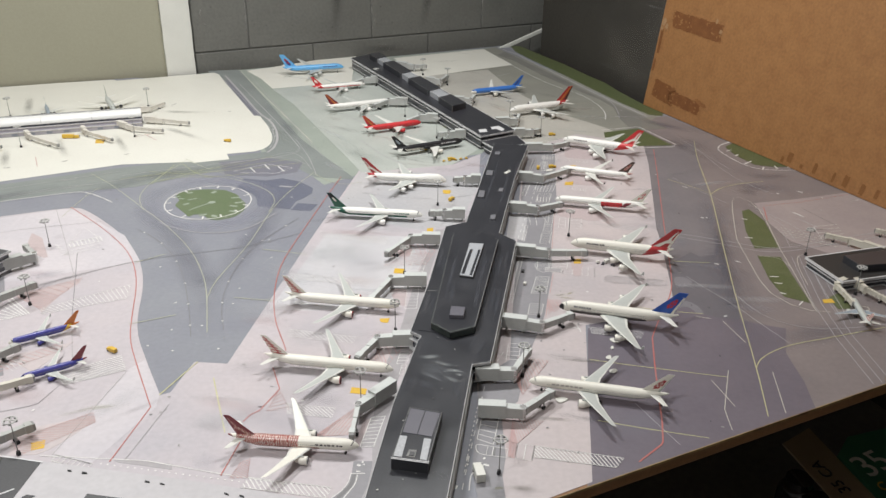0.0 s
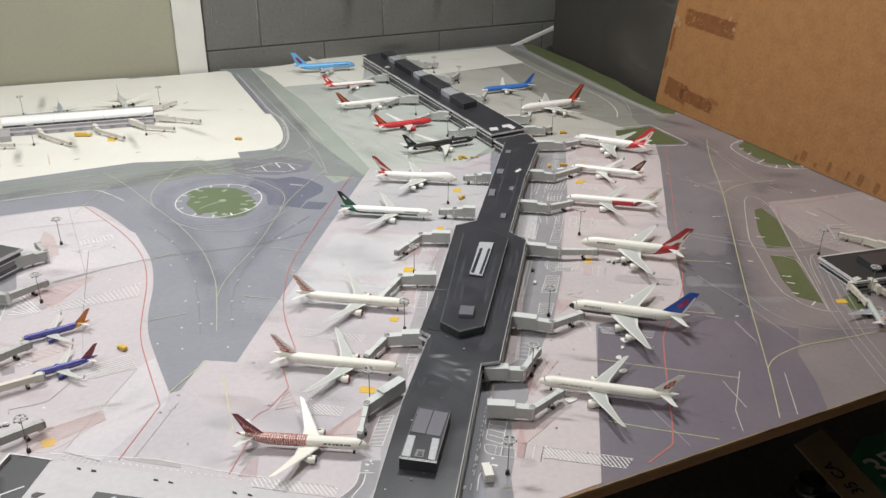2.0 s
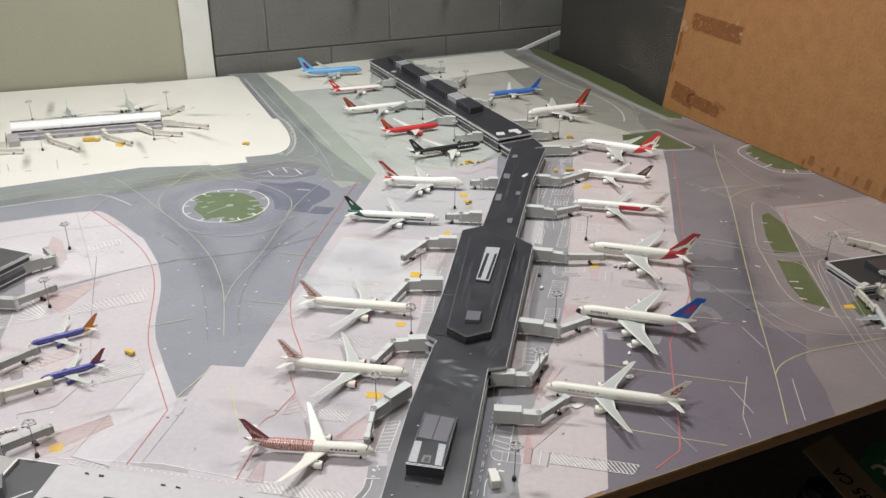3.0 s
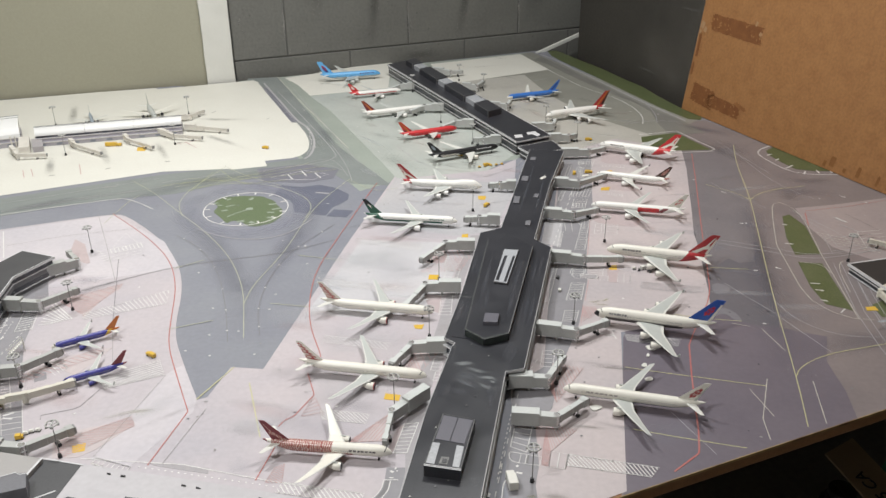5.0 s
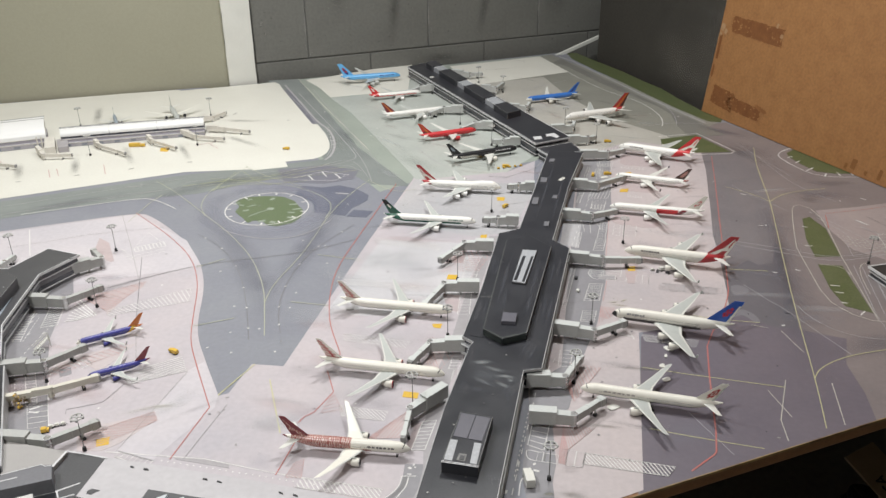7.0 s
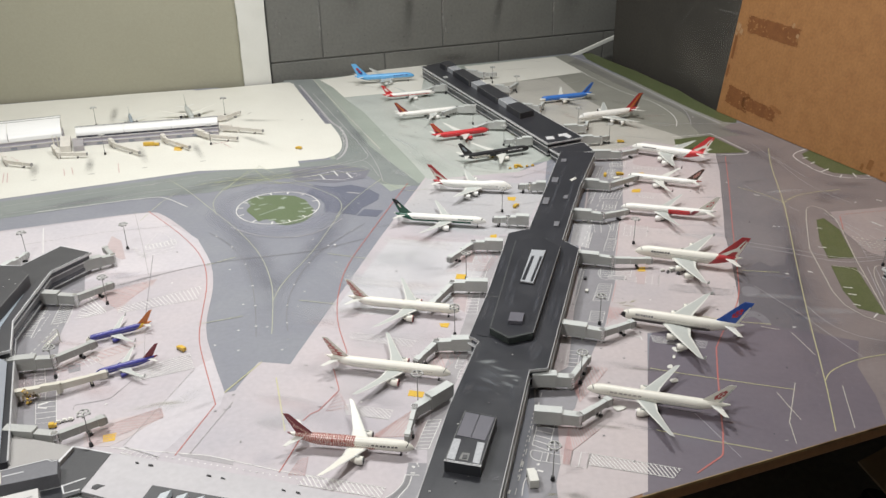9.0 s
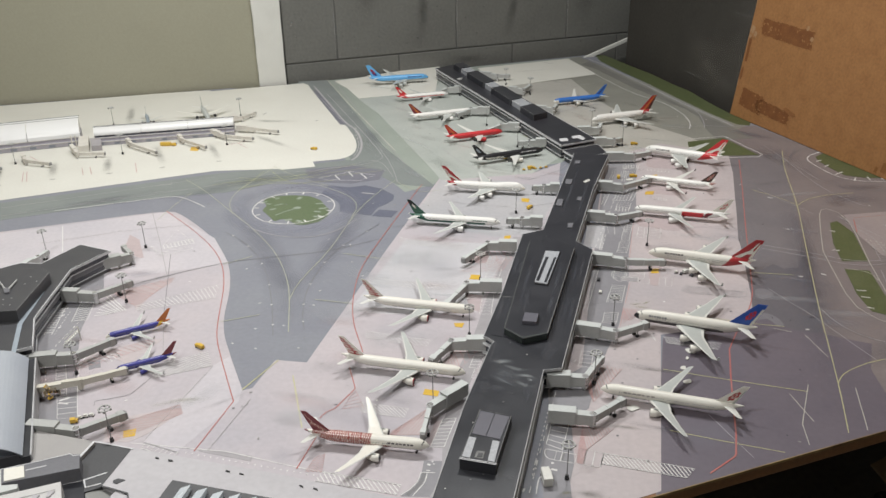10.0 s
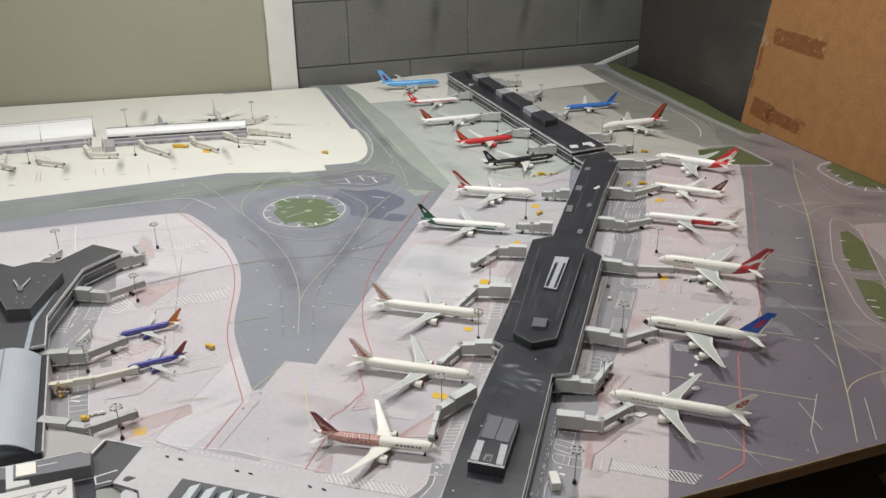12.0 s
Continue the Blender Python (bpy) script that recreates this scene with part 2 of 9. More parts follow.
over.data_type = "RGBA"
over.inputs["B"].default_value = (0.70, 0.58, 0.52, 1)
wave_nt.links.new(cut.outputs[0], over.inputs["Factor"])
wave_nt.links.new(wave_nt.nodes["Hue/Saturation/Value"].outputs["Color"], over.inputs["A"])
wave_nt.links.new(over.outputs["Result"], wave_nt.nodes["Principled BSDF"].inputs["Base Color"])
M_ASTEEL = mat("steel_blue_paint", (0.28, 0.33, 0.38), **PAINT)
M_TITLE = mat("dark_lettering_bar", (0.10, 0.09, 0.09), rough=0.4, vary=0.04, scale=40, bump=0)
M_FADED = mat("faded_lettering_bar", (0.38, 0.35, 0.33), rough=0.4, vary=0.04, scale=40, bump=0)
M_WINDOW = mat("cabin_window_grey", (0.22, 0.22, 0.23), rough=0.3, vary=0.04, scale=40, bump=0)
# room
M_BLOCK = mat("grey_painted_block", (0.155, 0.155, 0.142), second=(0.112, 0.111, 0.102), rough=0.6, vary=0.09, scale=6, fine=110, bump=0.4)
M_MORTAR = mat("grey_painted_mortar", (0.105, 0.103, 0.098), rough=0.8, vary=0.1, scale=20, fine=200, bump=0.3)
M_GREENWALL = mat("olive_green_wall_paint", (0.325, 0.315, 0.24), second=(0.29, 0.28, 0.212), rough=0.65, vary=0.03, scale=3, fine=150, bump=0.08)
M_WHITEPAINT = mat("white_trim_paint", (0.66, 0.66, 0.62), second=(0.55, 0.55, 0.51), rough=0.5, vary=0.05, scale=12, bump=0.06)
M_PANEL = mat("dark_grey_board", (0.050, 0.046, 0.040), second=(0.034, 0.032, 0.028), rough=0.65, vary=0.12, scale=5, fine=120, bump=0.06, spec=0.25)
M_HARDBOARD = mat("brown_hardboard", (0.305, 0.146, 0.053), second=(0.215, 0.095, 0.032), rough=0.5, vary=0.12, scale=30, fine=150, bump=0.06)
M_TAPE = mat("dark_tape_residue", (0.155, 0.055, 0.014), second=(0.22, 0.088, 0.026), rough=0.6, vary=0.15, scale=50, fine=300, bump=0.1, stain=0.7)
M_TAPETHIN = mat("thin_tape_residue", (0.21, 0.085, 0.026), second=(0.28, 0.125, 0.042), rough=0.6, vary=0.15, scale=50, fine=300, bump=0.1, stain=0.7)
M_CHIP = mat("pale_worn_paint_chip", (0.36, 0.22, 0.115), second=(0.30, 0.16, 0.07), rough=0.6, vary=0.12, scale=90, bump=0.05)
M_WOOD = mat("varnished_table_edge", (0.27, 0.135, 0.058), second=(0.185, 0.086, 0.036), rough=0.42, vary=0.12, scale=20, fine=200, bump=0.06)
M_FLOOR = mat("brown_concrete_floor", (0.16, 0.14, 0.12), second=(0.11, 0.095, 0.08), rough=0.75, vary=0.12, scale=4, fine=60, bump=0.15)
M_CEIL = mat("white_ceiling_paint", (0.75, 0.74, 0.71), rough=0.8, vary=0.04, scale=3, bump=0.05)
M_OUTWALL = mat("beige_wall_paint", (0.58, 0.56, 0.52), rough=0.75, vary=0.05, scale=3, bump=0.06)
M_SIGN = mat("dark_green_carton", (0.05, 0.20, 0.11), rough=0.5, vary=0.06, scale=20, bump=0.02)
M_BUFF = mat("buff_carton", (0.26, 0.20, 0.12), rough=0.6, vary=0.06, scale=20, bump=0.03)
M_DRIP = mat("brown_drip_stain", (0.19, 0.078, 0.020), second=(0.25, 0.11, 0.035), rough=0.6, vary=0.12, scale=60, bump=0.05)
M_ARRIS = mat("table_edge_highlight", (0.36, 0.25, 0.11), second=(0.10, 0.05, 0.02), rough=0.4, vary=0.12, scale=25, bump=0, stain=1.0)
M_KRAFT = mat("pale_kraft_card", (0.37, 0.275, 0.17), second=(0.28, 0.20, 0.12), rough=0.5, vary=0.08, scale=14, bump=0.03)
M_DARKGLASS = mat("dark_jar_glass", (0.02, 0.02, 0.025), rough=0.08, vary=0.05, scale=20, bump=0, spec=0.8)
M_WARMGREY = mat("warm_grey_roof_card", (0.36, 0.345, 0.335), second=(0.31, 0.30, 0.295), rough=0.5, vary=0.04, scale=20, bump=0.03)
M_SLATEPANEL = mat("blue_grey_roof_panel", (0.125, 0.122, 0.145), second=(0.105, 0.103, 0.122), rough=0.4, vary=0.05, scale=30, bump=0.02)
# pale grey for roof rims, flecks and painted lit edges
M_EDGE = mat("pale_roof_edge", (0.20, 0.20, 0.195), second=(0.11, 0.11, 0.11), rough=0.5, vary=0.1, scale=90, bump=0)
M_FRONTEDGE = mat("green_grey_lit_edge", (0.10, 0.115, 0.105), second=(0.06, 0.068, 0.063), rough=0.45, vary=0.1, scale=90, bump=0)
M_FRONTGLASS = mat("dark_green_glazing", (0.035, 0.043, 0.040), second=(0.06, 0.07, 0.066), rough=0.2, vary=0.1, scale=60, bump=0)
M_STRIPGLASS = mat("blue_grey_strip_glazing", (0.34, 0.385, 0.43), second=(0.26, 0.30, 0.34), rough=0.2, vary=0.06, scale=40, bump=0)
M_STEELGLASS = mat("pale_skylight_sheet", (0.60, 0.64, 0.67), rough=0.25, vary=0.05, scale=30, bump=0)


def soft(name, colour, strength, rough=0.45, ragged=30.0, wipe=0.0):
    """Stains and painted tones that fade out towards the rim of their ribbon, with a ragged density; wipe draws them
    out into wavy streaks.
    """
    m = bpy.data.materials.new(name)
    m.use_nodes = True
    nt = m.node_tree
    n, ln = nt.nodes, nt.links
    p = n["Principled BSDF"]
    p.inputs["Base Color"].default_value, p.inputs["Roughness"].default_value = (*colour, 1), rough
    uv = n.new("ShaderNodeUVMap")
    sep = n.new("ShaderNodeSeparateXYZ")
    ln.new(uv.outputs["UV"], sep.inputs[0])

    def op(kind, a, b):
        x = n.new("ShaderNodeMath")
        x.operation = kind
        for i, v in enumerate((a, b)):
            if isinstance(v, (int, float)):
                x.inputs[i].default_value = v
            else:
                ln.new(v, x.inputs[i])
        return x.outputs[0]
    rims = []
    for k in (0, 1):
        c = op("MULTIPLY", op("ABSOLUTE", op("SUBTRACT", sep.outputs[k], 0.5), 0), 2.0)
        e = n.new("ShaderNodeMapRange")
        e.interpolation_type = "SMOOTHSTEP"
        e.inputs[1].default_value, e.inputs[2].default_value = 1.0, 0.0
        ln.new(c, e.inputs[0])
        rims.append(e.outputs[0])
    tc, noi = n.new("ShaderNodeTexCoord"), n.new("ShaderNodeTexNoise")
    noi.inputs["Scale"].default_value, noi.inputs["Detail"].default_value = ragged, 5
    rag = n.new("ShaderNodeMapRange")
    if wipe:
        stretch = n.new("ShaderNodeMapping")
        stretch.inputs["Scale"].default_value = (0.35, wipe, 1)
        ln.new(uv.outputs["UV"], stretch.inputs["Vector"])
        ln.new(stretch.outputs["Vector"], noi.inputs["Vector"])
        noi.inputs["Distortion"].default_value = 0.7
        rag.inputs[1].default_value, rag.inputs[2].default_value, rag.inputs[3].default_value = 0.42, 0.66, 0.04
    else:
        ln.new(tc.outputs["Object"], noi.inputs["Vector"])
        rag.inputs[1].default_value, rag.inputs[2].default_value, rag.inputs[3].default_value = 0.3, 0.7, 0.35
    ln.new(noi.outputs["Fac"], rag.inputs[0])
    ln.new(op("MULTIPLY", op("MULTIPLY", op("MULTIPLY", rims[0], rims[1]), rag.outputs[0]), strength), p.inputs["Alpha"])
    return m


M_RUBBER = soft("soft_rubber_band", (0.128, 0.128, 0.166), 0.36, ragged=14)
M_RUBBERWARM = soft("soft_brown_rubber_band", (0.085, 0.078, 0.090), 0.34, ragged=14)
M_PALESMEAR = soft("soft_pale_smear", (0.55, 0.56, 0.58), 0.3, ragged=40)
M_DARKSMEAR = soft("soft_dark_smear", (0.13, 0.13, 0.13), 0.42, ragged=30)
M_GREENBAND = soft("soft_green_grey_band", (0.30, 0.33, 0.30), 0.4, ragged=20)
M_PINKBLUSH = soft("soft_pink_blush", (0.50, 0.33, 0.32), 0.22, ragged=30)
M_BLUEBLUSH = soft("soft_blue_grey_blush", (0.37, 0.375, 0.44), 0.20, ragged=10)
M_BLUERING = soft("soft_blue_ring", (0.30, 0.305, 0.37), 0.5, ragged=8)
M_OILSMEAR = soft("soft_oil_smear", (0.16, 0.155, 0.16), 0.18, ragged=30)
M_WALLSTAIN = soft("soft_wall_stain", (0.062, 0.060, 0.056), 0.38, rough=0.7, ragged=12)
M_WALLSCRATCH = soft("soft_wall_scratch", (0.42, 0.41, 0.39), 0.8, rough=0.7, ragged=60)
M_BOARDSCRATCH = soft("soft_board_scratch", (0.30, 0.30, 0.29), 0.35, rough=0.6, ragged=60)
M_BOARDPALE = soft("soft_board_brightening", (0.15, 0.137, 0.118), 0.5, rough=0.7, ragged=14)
M_SCUFFTHIN = soft("soft_thin_scuff", (0.16, 0.16, 0.175), 0.45, rough=0.3, ragged=40)
M_PAINTED_SHEEN = soft("soft_painted_sheen", (0.135, 0.142, 0.165), 0.42, rough=0.28, ragged=26)
M_POLISH = soft("soft_polish_smear", (0.46, 0.49, 0.50), 0.55, rough=0.3, ragged=45)
M_WALLPIT = soft("soft_wall_pit", (0.045, 0.044, 0.040), 0.5, rough=0.8, ragged=80)
M_OLIVESMEAR = soft("soft_olive_smear", (0.20, 0.195, 0.15), 0.45, ragged=30)
M_YELLOWSMEAR = soft("soft_yellow_smear", (0.46, 0.46, 0.20), 0.6, ragged=40)
M_YELLOWDUST = soft("soft_yellow_dust", (0.50, 0.50, 0.34), 0.4, ragged=40)
M_WIPE = soft("soft_wiped_smear", (0.28, 0.30, 0.325), 0.8, rough=0.3, ragged=3.0, wipe=1.3)

# ---- tools for building ----


def part(name, bm, material, parent=None, label="", smooth=False):
    """Links a bmesh as one mesh object, under a thing or a part when one is given."""
    me = bpy.data.meshes.new(name)
    bmesh.ops.recalc_face_normals(bm, faces=bm.faces)
    bm.to_mesh(me)
    bm.free()
    for m in (material if isinstance(material, (list, tuple)) else [material]):
        me.materials.append(m)
    if smooth:
        me.polygons.foreach_set("use_smooth", [True] * len(me.polygons))
    ob = new(name, me)
    if parent:
        ob.parent = parent
    if label:
        ob["label"] = label
    return ob


def empty(name, m=None, label="", category="", group="", kind=""):
    ob = new(name)
    ob.empty_display_size = 0.01
    if m:
        ob.matrix_world = m
    return tagged(ob, label, category, group, kind)


def add_box(bm, x0, x1, y0, y1, z0, z1, bevel=0.0, m=None):
    res = bmesh.ops.create_cube(bm, size=1, matrix=Matrix.LocRotScale(((x0 + x1) / 2, (y0 + y1) / 2, (z0 + z1) / 2), None, (x1 - x0, y1 - y0, z1 - z0)))
    vs = res["verts"]
    if bevel:
        es = list({e for v in vs for e in v.link_edges})
        out = bmesh.ops.bevel(bm, geom=es, offset=bevel, segments=2, affect="EDGES", profile=0.5)
        vs = list({v for f in out["faces"] for v in f.verts} | {v for v in vs if v.is_valid})
    if m:
        bmesh.ops.transform(bm, matrix=m, verts=vs)
    return vs


def box_bm(*a, **k):
    bm = bmesh.new()
    add_box(bm, *a, **k)
    return bm


def add_tube(bm, p, q, r0, r1=None, seg=10):
    p, q = Vector(p), Vector(q)
    d = q - p
    bmesh.ops.create_cone(bm, cap_ends=True, segments=seg, radius1=r0, radius2=r1 if r1 is not None else r0, depth=d.length,
                          matrix=Matrix.Translation((p + q) / 2) @ d.to_track_quat("Z", "Y").to_matrix().to_4x4())


def add_prism(bm, pts, z0, z1, bevel=0.0):
    lo = [bm.verts.new((x, y, z0)) for x, y in pts]
    hi = [bm.verts.new((x, y, z1)) for x, y in pts]
    n = len(pts)
    top = bm.faces.new(hi)
    bm.faces.new(lo[::-1])
    for i in range(n):
        bm.faces.new((lo[i], lo[(i + 1) % n], hi[(i + 1) % n], hi[i]))
    if bevel:
        bmesh.ops.bevel(bm, geom=list(top.edges), offset=bevel, segments=2, affect="EDGES", profile=0.5)
    return bm


def prism(pts, z0, z1, bevel=0.0):
    return add_prism(bmesh.new(), pts, z0, z1, bevel)


def rounded(pts, rounds=2, closed=True, reach=0.07):
    """Rounds the corners of a line, over no more than the given reach."""
    out = []
    n = len(pts)
    for i in range(n):
        p = Vector(pts[i])
        if not closed and i in (0, n - 1):
            out.append(tuple(p))
            continue
        a, b = Vector(pts[i - 1]), Vector(pts[(i + 1) % n])
        la, lb = min(reach, (a - p).length * 0.48), min(reach, (b - p).length * 0.48)
        q, r = p + (a - p).normalized() * la, p + (b - p).normalized() * lb
        for k in range(2 * rounds + 2):
            f = k / (2 * rounds + 1)
            out.append(tuple(q * (1 - f) ** 2 + p * 2 * f * (1 - f) + r * f * f))
    return out


def add_ribbon(bm, pts, width, z, closed=False):
    n = len(pts)
    rows = []
    for i in range(n):
        a = Vector(pts[i - 1] if i or closed else pts[0])
        b = Vector(pts[(i + 1) % n] if i < n - 1 or closed else pts[-1])
        d = (b - a).normalized()
        s = Vector((-d.y, d.x)) * width / 2
        p = Vector(pts[i])
        rows.append((bm.verts.new((*(p + s), z)), bm.verts.new((*(p - s), z))))
    for i in range(n if closed else n - 1):
        a, b = rows[i], rows[(i + 1) % n]
        bm.faces.new((a[0], b[0], b[1], a[1]))


def soft_ribbon(name, pts, width, z, material, parent, closed=False):
    """A flat ribbon with its own coordinates along and across, for stains and painted tones that fade out."""
    z += 0.0000012
    b = bmesh.new()
    lay = b.loops.layers.uv.new("UVMap")
    n = len(pts)
    rows = []
    for i in range(n):
        a = Vector(pts[i - 1] if i or closed else pts[0])
        c = Vector(pts[(i + 1) % n] if i < n - 1 or closed else pts[-1])
        d = (c - a).normalized()
        s = Vector((-d.y, d.x)) * width / 2
        p = Vector(pts[i])
        rows.append((b.verts.new((*(p + s), z)), b.verts.new((*(p - s), z))))
    for i in range(n if closed else n - 1):
        r0, r1 = rows[i], rows[(i + 1) % n]
        f = b.faces.new((r0[0], r1[0], r1[1], r0[1]))
        u0, u1 = (0.5, 0.5) if closed else (i / (n - 1), (i + 1) / (n - 1))
        for loop, uvw in zip(f.loops, ((u0, 0), (u1, 0), (u1, 1), (u0, 1))):
            loop[lay].uv = uvw
    return part(name, b, material, parent)


def lerp(a, b, f):
    return (a[0] + (b[0] - a[0]) * f, a[1] + (b[1] - a[1]) * f)


def loft(sections, close=True):
    bm = bmesh.new()
    rows = [[bm.verts.new(p) for p in sec] for sec in sections]
    n = len(rows[0])
    for a, b in zip(rows, rows[1:]):
        for i in range(n):
            bm.faces.new((a[i], a[(i + 1) % n], b[(i + 1) % n], b[i]))
    if close:
        bm.faces.new(rows[0][::-1])
        bm.faces.new(rows[-1])
    return bm


def ring_bm(centre, radius, thick, across="Z", seg=24):
    """A round ring; across names the axis that it lies square to."""
    bm = bmesh.new()
    rows = []
    for i in range(seg):
        a = math.tau * i / seg
        row = []
        for j in range(6):
            c = math.tau * j / 6
            r, h = radius + thick * math.cos(c), thick * math.sin(c)
            p = (r * math.cos(a), r * math.sin(a), h) if across == "Z" else (h, r * math.cos(a), r * math.sin(a))
            row.append(bm.verts.new(Vector(centre) + Vector(p)))
        rows.append(row)
    for i in range(seg):
        p, q = rows[i], rows[(i + 1) % seg]
        for j in range(6):
            bm.faces.new((p[j], p[(j + 1) % 6], q[(j + 1) % 6], q[j]))
    return bm


# ---- the room ----
BACK, RIGHT, LEFT, FRONT, FLOOR_Z, CEIL_Z = 2.67, 1.95, -1.9, -1.6, -0.75, 1.66


def structure(name, bm, material, label, parent=None):
    ob = part(name, bm, material, parent)
    ob.matrix_world = ROOM
    if not parent:
        tagged(ob, label, name.split("_")[0], kind="structure")
    return ob


structure("floor", box_bm(LEFT, RIGHT, FRONT, BACK + 0.30, FLOOR_Z - 0.1, FLOOR_Z), M_FLOOR, "brown worn concrete floor in shade below the table")
# ceiling, left and front walls are unseen, kept pale to bounce fill light
structure("ceiling", box_bm(LEFT - 0.1, RIGHT + 0.1, FRONT - 0.1, BACK + 0.33, CEIL_Z, CEIL_Z + 0.1), M_CEIL, "unseen white ceiling added to close the room and bounce light")
structure("wall_left", box_bm(LEFT - 0.1, LEFT, FRONT, BACK + 0.25, FLOOR_Z, CEIL_Z), M_OUTWALL, "unseen beige wall added to close the room and bounce light")
structure("wall_right", box_bm(RIGHT, RIGHT + 0.1, FRONT, BACK, FLOOR_Z, CEIL_Z), M_PANEL, "dark grey painted wall behind the boards")
structure("wall_front", box_bm(LEFT - 0.1, RIGHT + 0.1, FRONT - 0.1, FRONT, FLOOR_Z, CEIL_Z), M_OUTWALL, "unseen beige wall added to close the room and bounce light")
wall = structure("wall_back", box_bm(0.334, RIGHT + 0.1, BACK - 0.0015, BACK + 0.19, FLOOR_Z, CEIL_Z), M_MORTAR, "grey painted concrete block wall with recessed joints")

# olive board and white trim strip on the back wall
structure("wall_panel", prism([(0.3325, BACK - 0.008), (0.3325, BACK + 0.19), (LEFT - 0.1, BACK + 0.33), (LEFT - 0.1, BACK + 0.245)], FLOOR_Z, CEIL_Z), M_GREENWALL, "smooth olive green painted wall meeting the white trim")
rnd = random.Random(2)
rise = [FLOOR_Z + 0.04 * k for k in range(int((CEIL_Z - FLOOR_Z) / 0.04))] + [CEIL_Z]
outline = [(0.4185 + rnd.uniform(-0.0016, 0.0006), z) for z in rise] + [(0.3325 + rnd.uniform(-0.0006, 0.0016), z) for z in reversed(rise)]
strip = structure("trim", prism(outline, 0.002, 0.022, 0.0015), M_WHITEPAINT, "white painted vertical timber trim on the wall")
strip.matrix_world = ROOM @ Matrix.Translation((0, BACK, 0)) @ pose(0, 0, 0, 90, 0, 0)



def wall_smear(u, z, w, h, material, slant=0.0):
    pts = [(slant * (k / 4 - 0.5) * h, h * (k / 4 - 0.5)) for k in range(5)]
    ob = soft_ribbon("wall_mark", pts, w, 0, material, wall)
    ob.matrix_parent_inverse = wall.matrix_world.inverted()
    ob.matrix_world = ROOM @ Matrix.Translation((u, BACK - 0.0052, z)) @ pose(0, 0, 0, 90, 0, 0)


# four tall dark stains, then one wide darker band just above the mat
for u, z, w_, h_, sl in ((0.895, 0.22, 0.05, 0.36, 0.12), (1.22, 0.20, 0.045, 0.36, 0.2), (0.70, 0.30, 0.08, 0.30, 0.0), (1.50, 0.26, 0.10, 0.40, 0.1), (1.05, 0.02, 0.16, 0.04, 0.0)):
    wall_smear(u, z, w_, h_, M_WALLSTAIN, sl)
for u, z, w_, h_, sl in ((0.452, 0.18, 0.006, 0.030, 0.3), (0.462, 0.145, 0.005, 0.018, -0.5), (0.602, 0.070, 0.004, 0.022, 0.6), (0.66, 0.085, 0.004, 0.012, 0.2), (1.02, 0.12, 0.005, 0.05, 0.1), (0.59, 0.16, 0.006, 0.19, 0.0), (1.01, 0.16, 0.006, 0.19, 0.0), (1.425, 0.16, 0.006, 0.19, 0.0)):
    wall_smear(u, z, w_, h_, M_WALLSCRATCH, sl)

rnd = random.Random(9)
for i in range(46):
    wall_smear(rnd.uniform(0.44, 1.55), rnd.uniform(0.03, 0.46), rnd.uniform(0.004, 0.010), rnd.uniform(0.003, 0.008), M_WALLPIT, rnd.uniform(-0.5, 0.5))
for i in range(9):
    wall_smear(0.44 + 0.13 * i, 0.42 + 0.05 * (i % 2), 0.05 + 0.02 * (i % 3), 0.22, M_WALLSTAIN, 0.1)

# dark board and leaning hardboard at the table's edge
board = part("dark_board", box_bm(0, 0.012, -0.12, 0.69, -0.75, 0.95, bevel=0.001), M_PANEL)
board.matrix_world = ROOM @ Matrix.Translation((1.575, 1.810, 0))
tagged(board, "dark grey painted board standing upright behind the grass strip", "board")
bm = bmesh.new()
add_box(bm, 0.0, 0.006, -1.26, 0.0, 0.0, 0.95, bevel=0.001)
sheet = part("hardboard_sheet", bm, M_HARDBOARD)
sheet.matrix_world = ROOM @ Matrix.Translation((1.502, 1.825, 0.0012)) @ pose(0, 0, 0, 0, 7.3, 0)
tagged(sheet, "brown hardboard sheet with dark tape marks leaning outward", "board")


def smear(name, cy, cz, w, h, turn, seed, proud=0.0006, material=None):
    """A patch of old tape with a ragged outline, a hair proud of the sheet."""
    rnd = random.Random(seed)
    b = bmesh.new()
    pts = []
    n = 90 if w > 0.06 else 22
    for i in range(n):
        a = math.tau * i / n
        k = max(abs(math.cos(a)) / (w / 2), abs(math.sin(a)) / (h / 2)) ** -1 * rnd.uniform(0.90, 1.05)
        pts.append((math.cos(a) * k, math.sin(a) * k))
    vs = []
    ca, sa = math.cos(turn), math.sin(turn)
    for y, z in pts:
        vs.append(b.verts.new((-proud, cy + y * ca - z * sa, cz + y * sa + z * ca)))
    b.faces.new(vs)
    return part(name, b, material or M_TAPE, sheet, "pale worn paint" if material is M_CHIP else "dark brown torn tape residue")


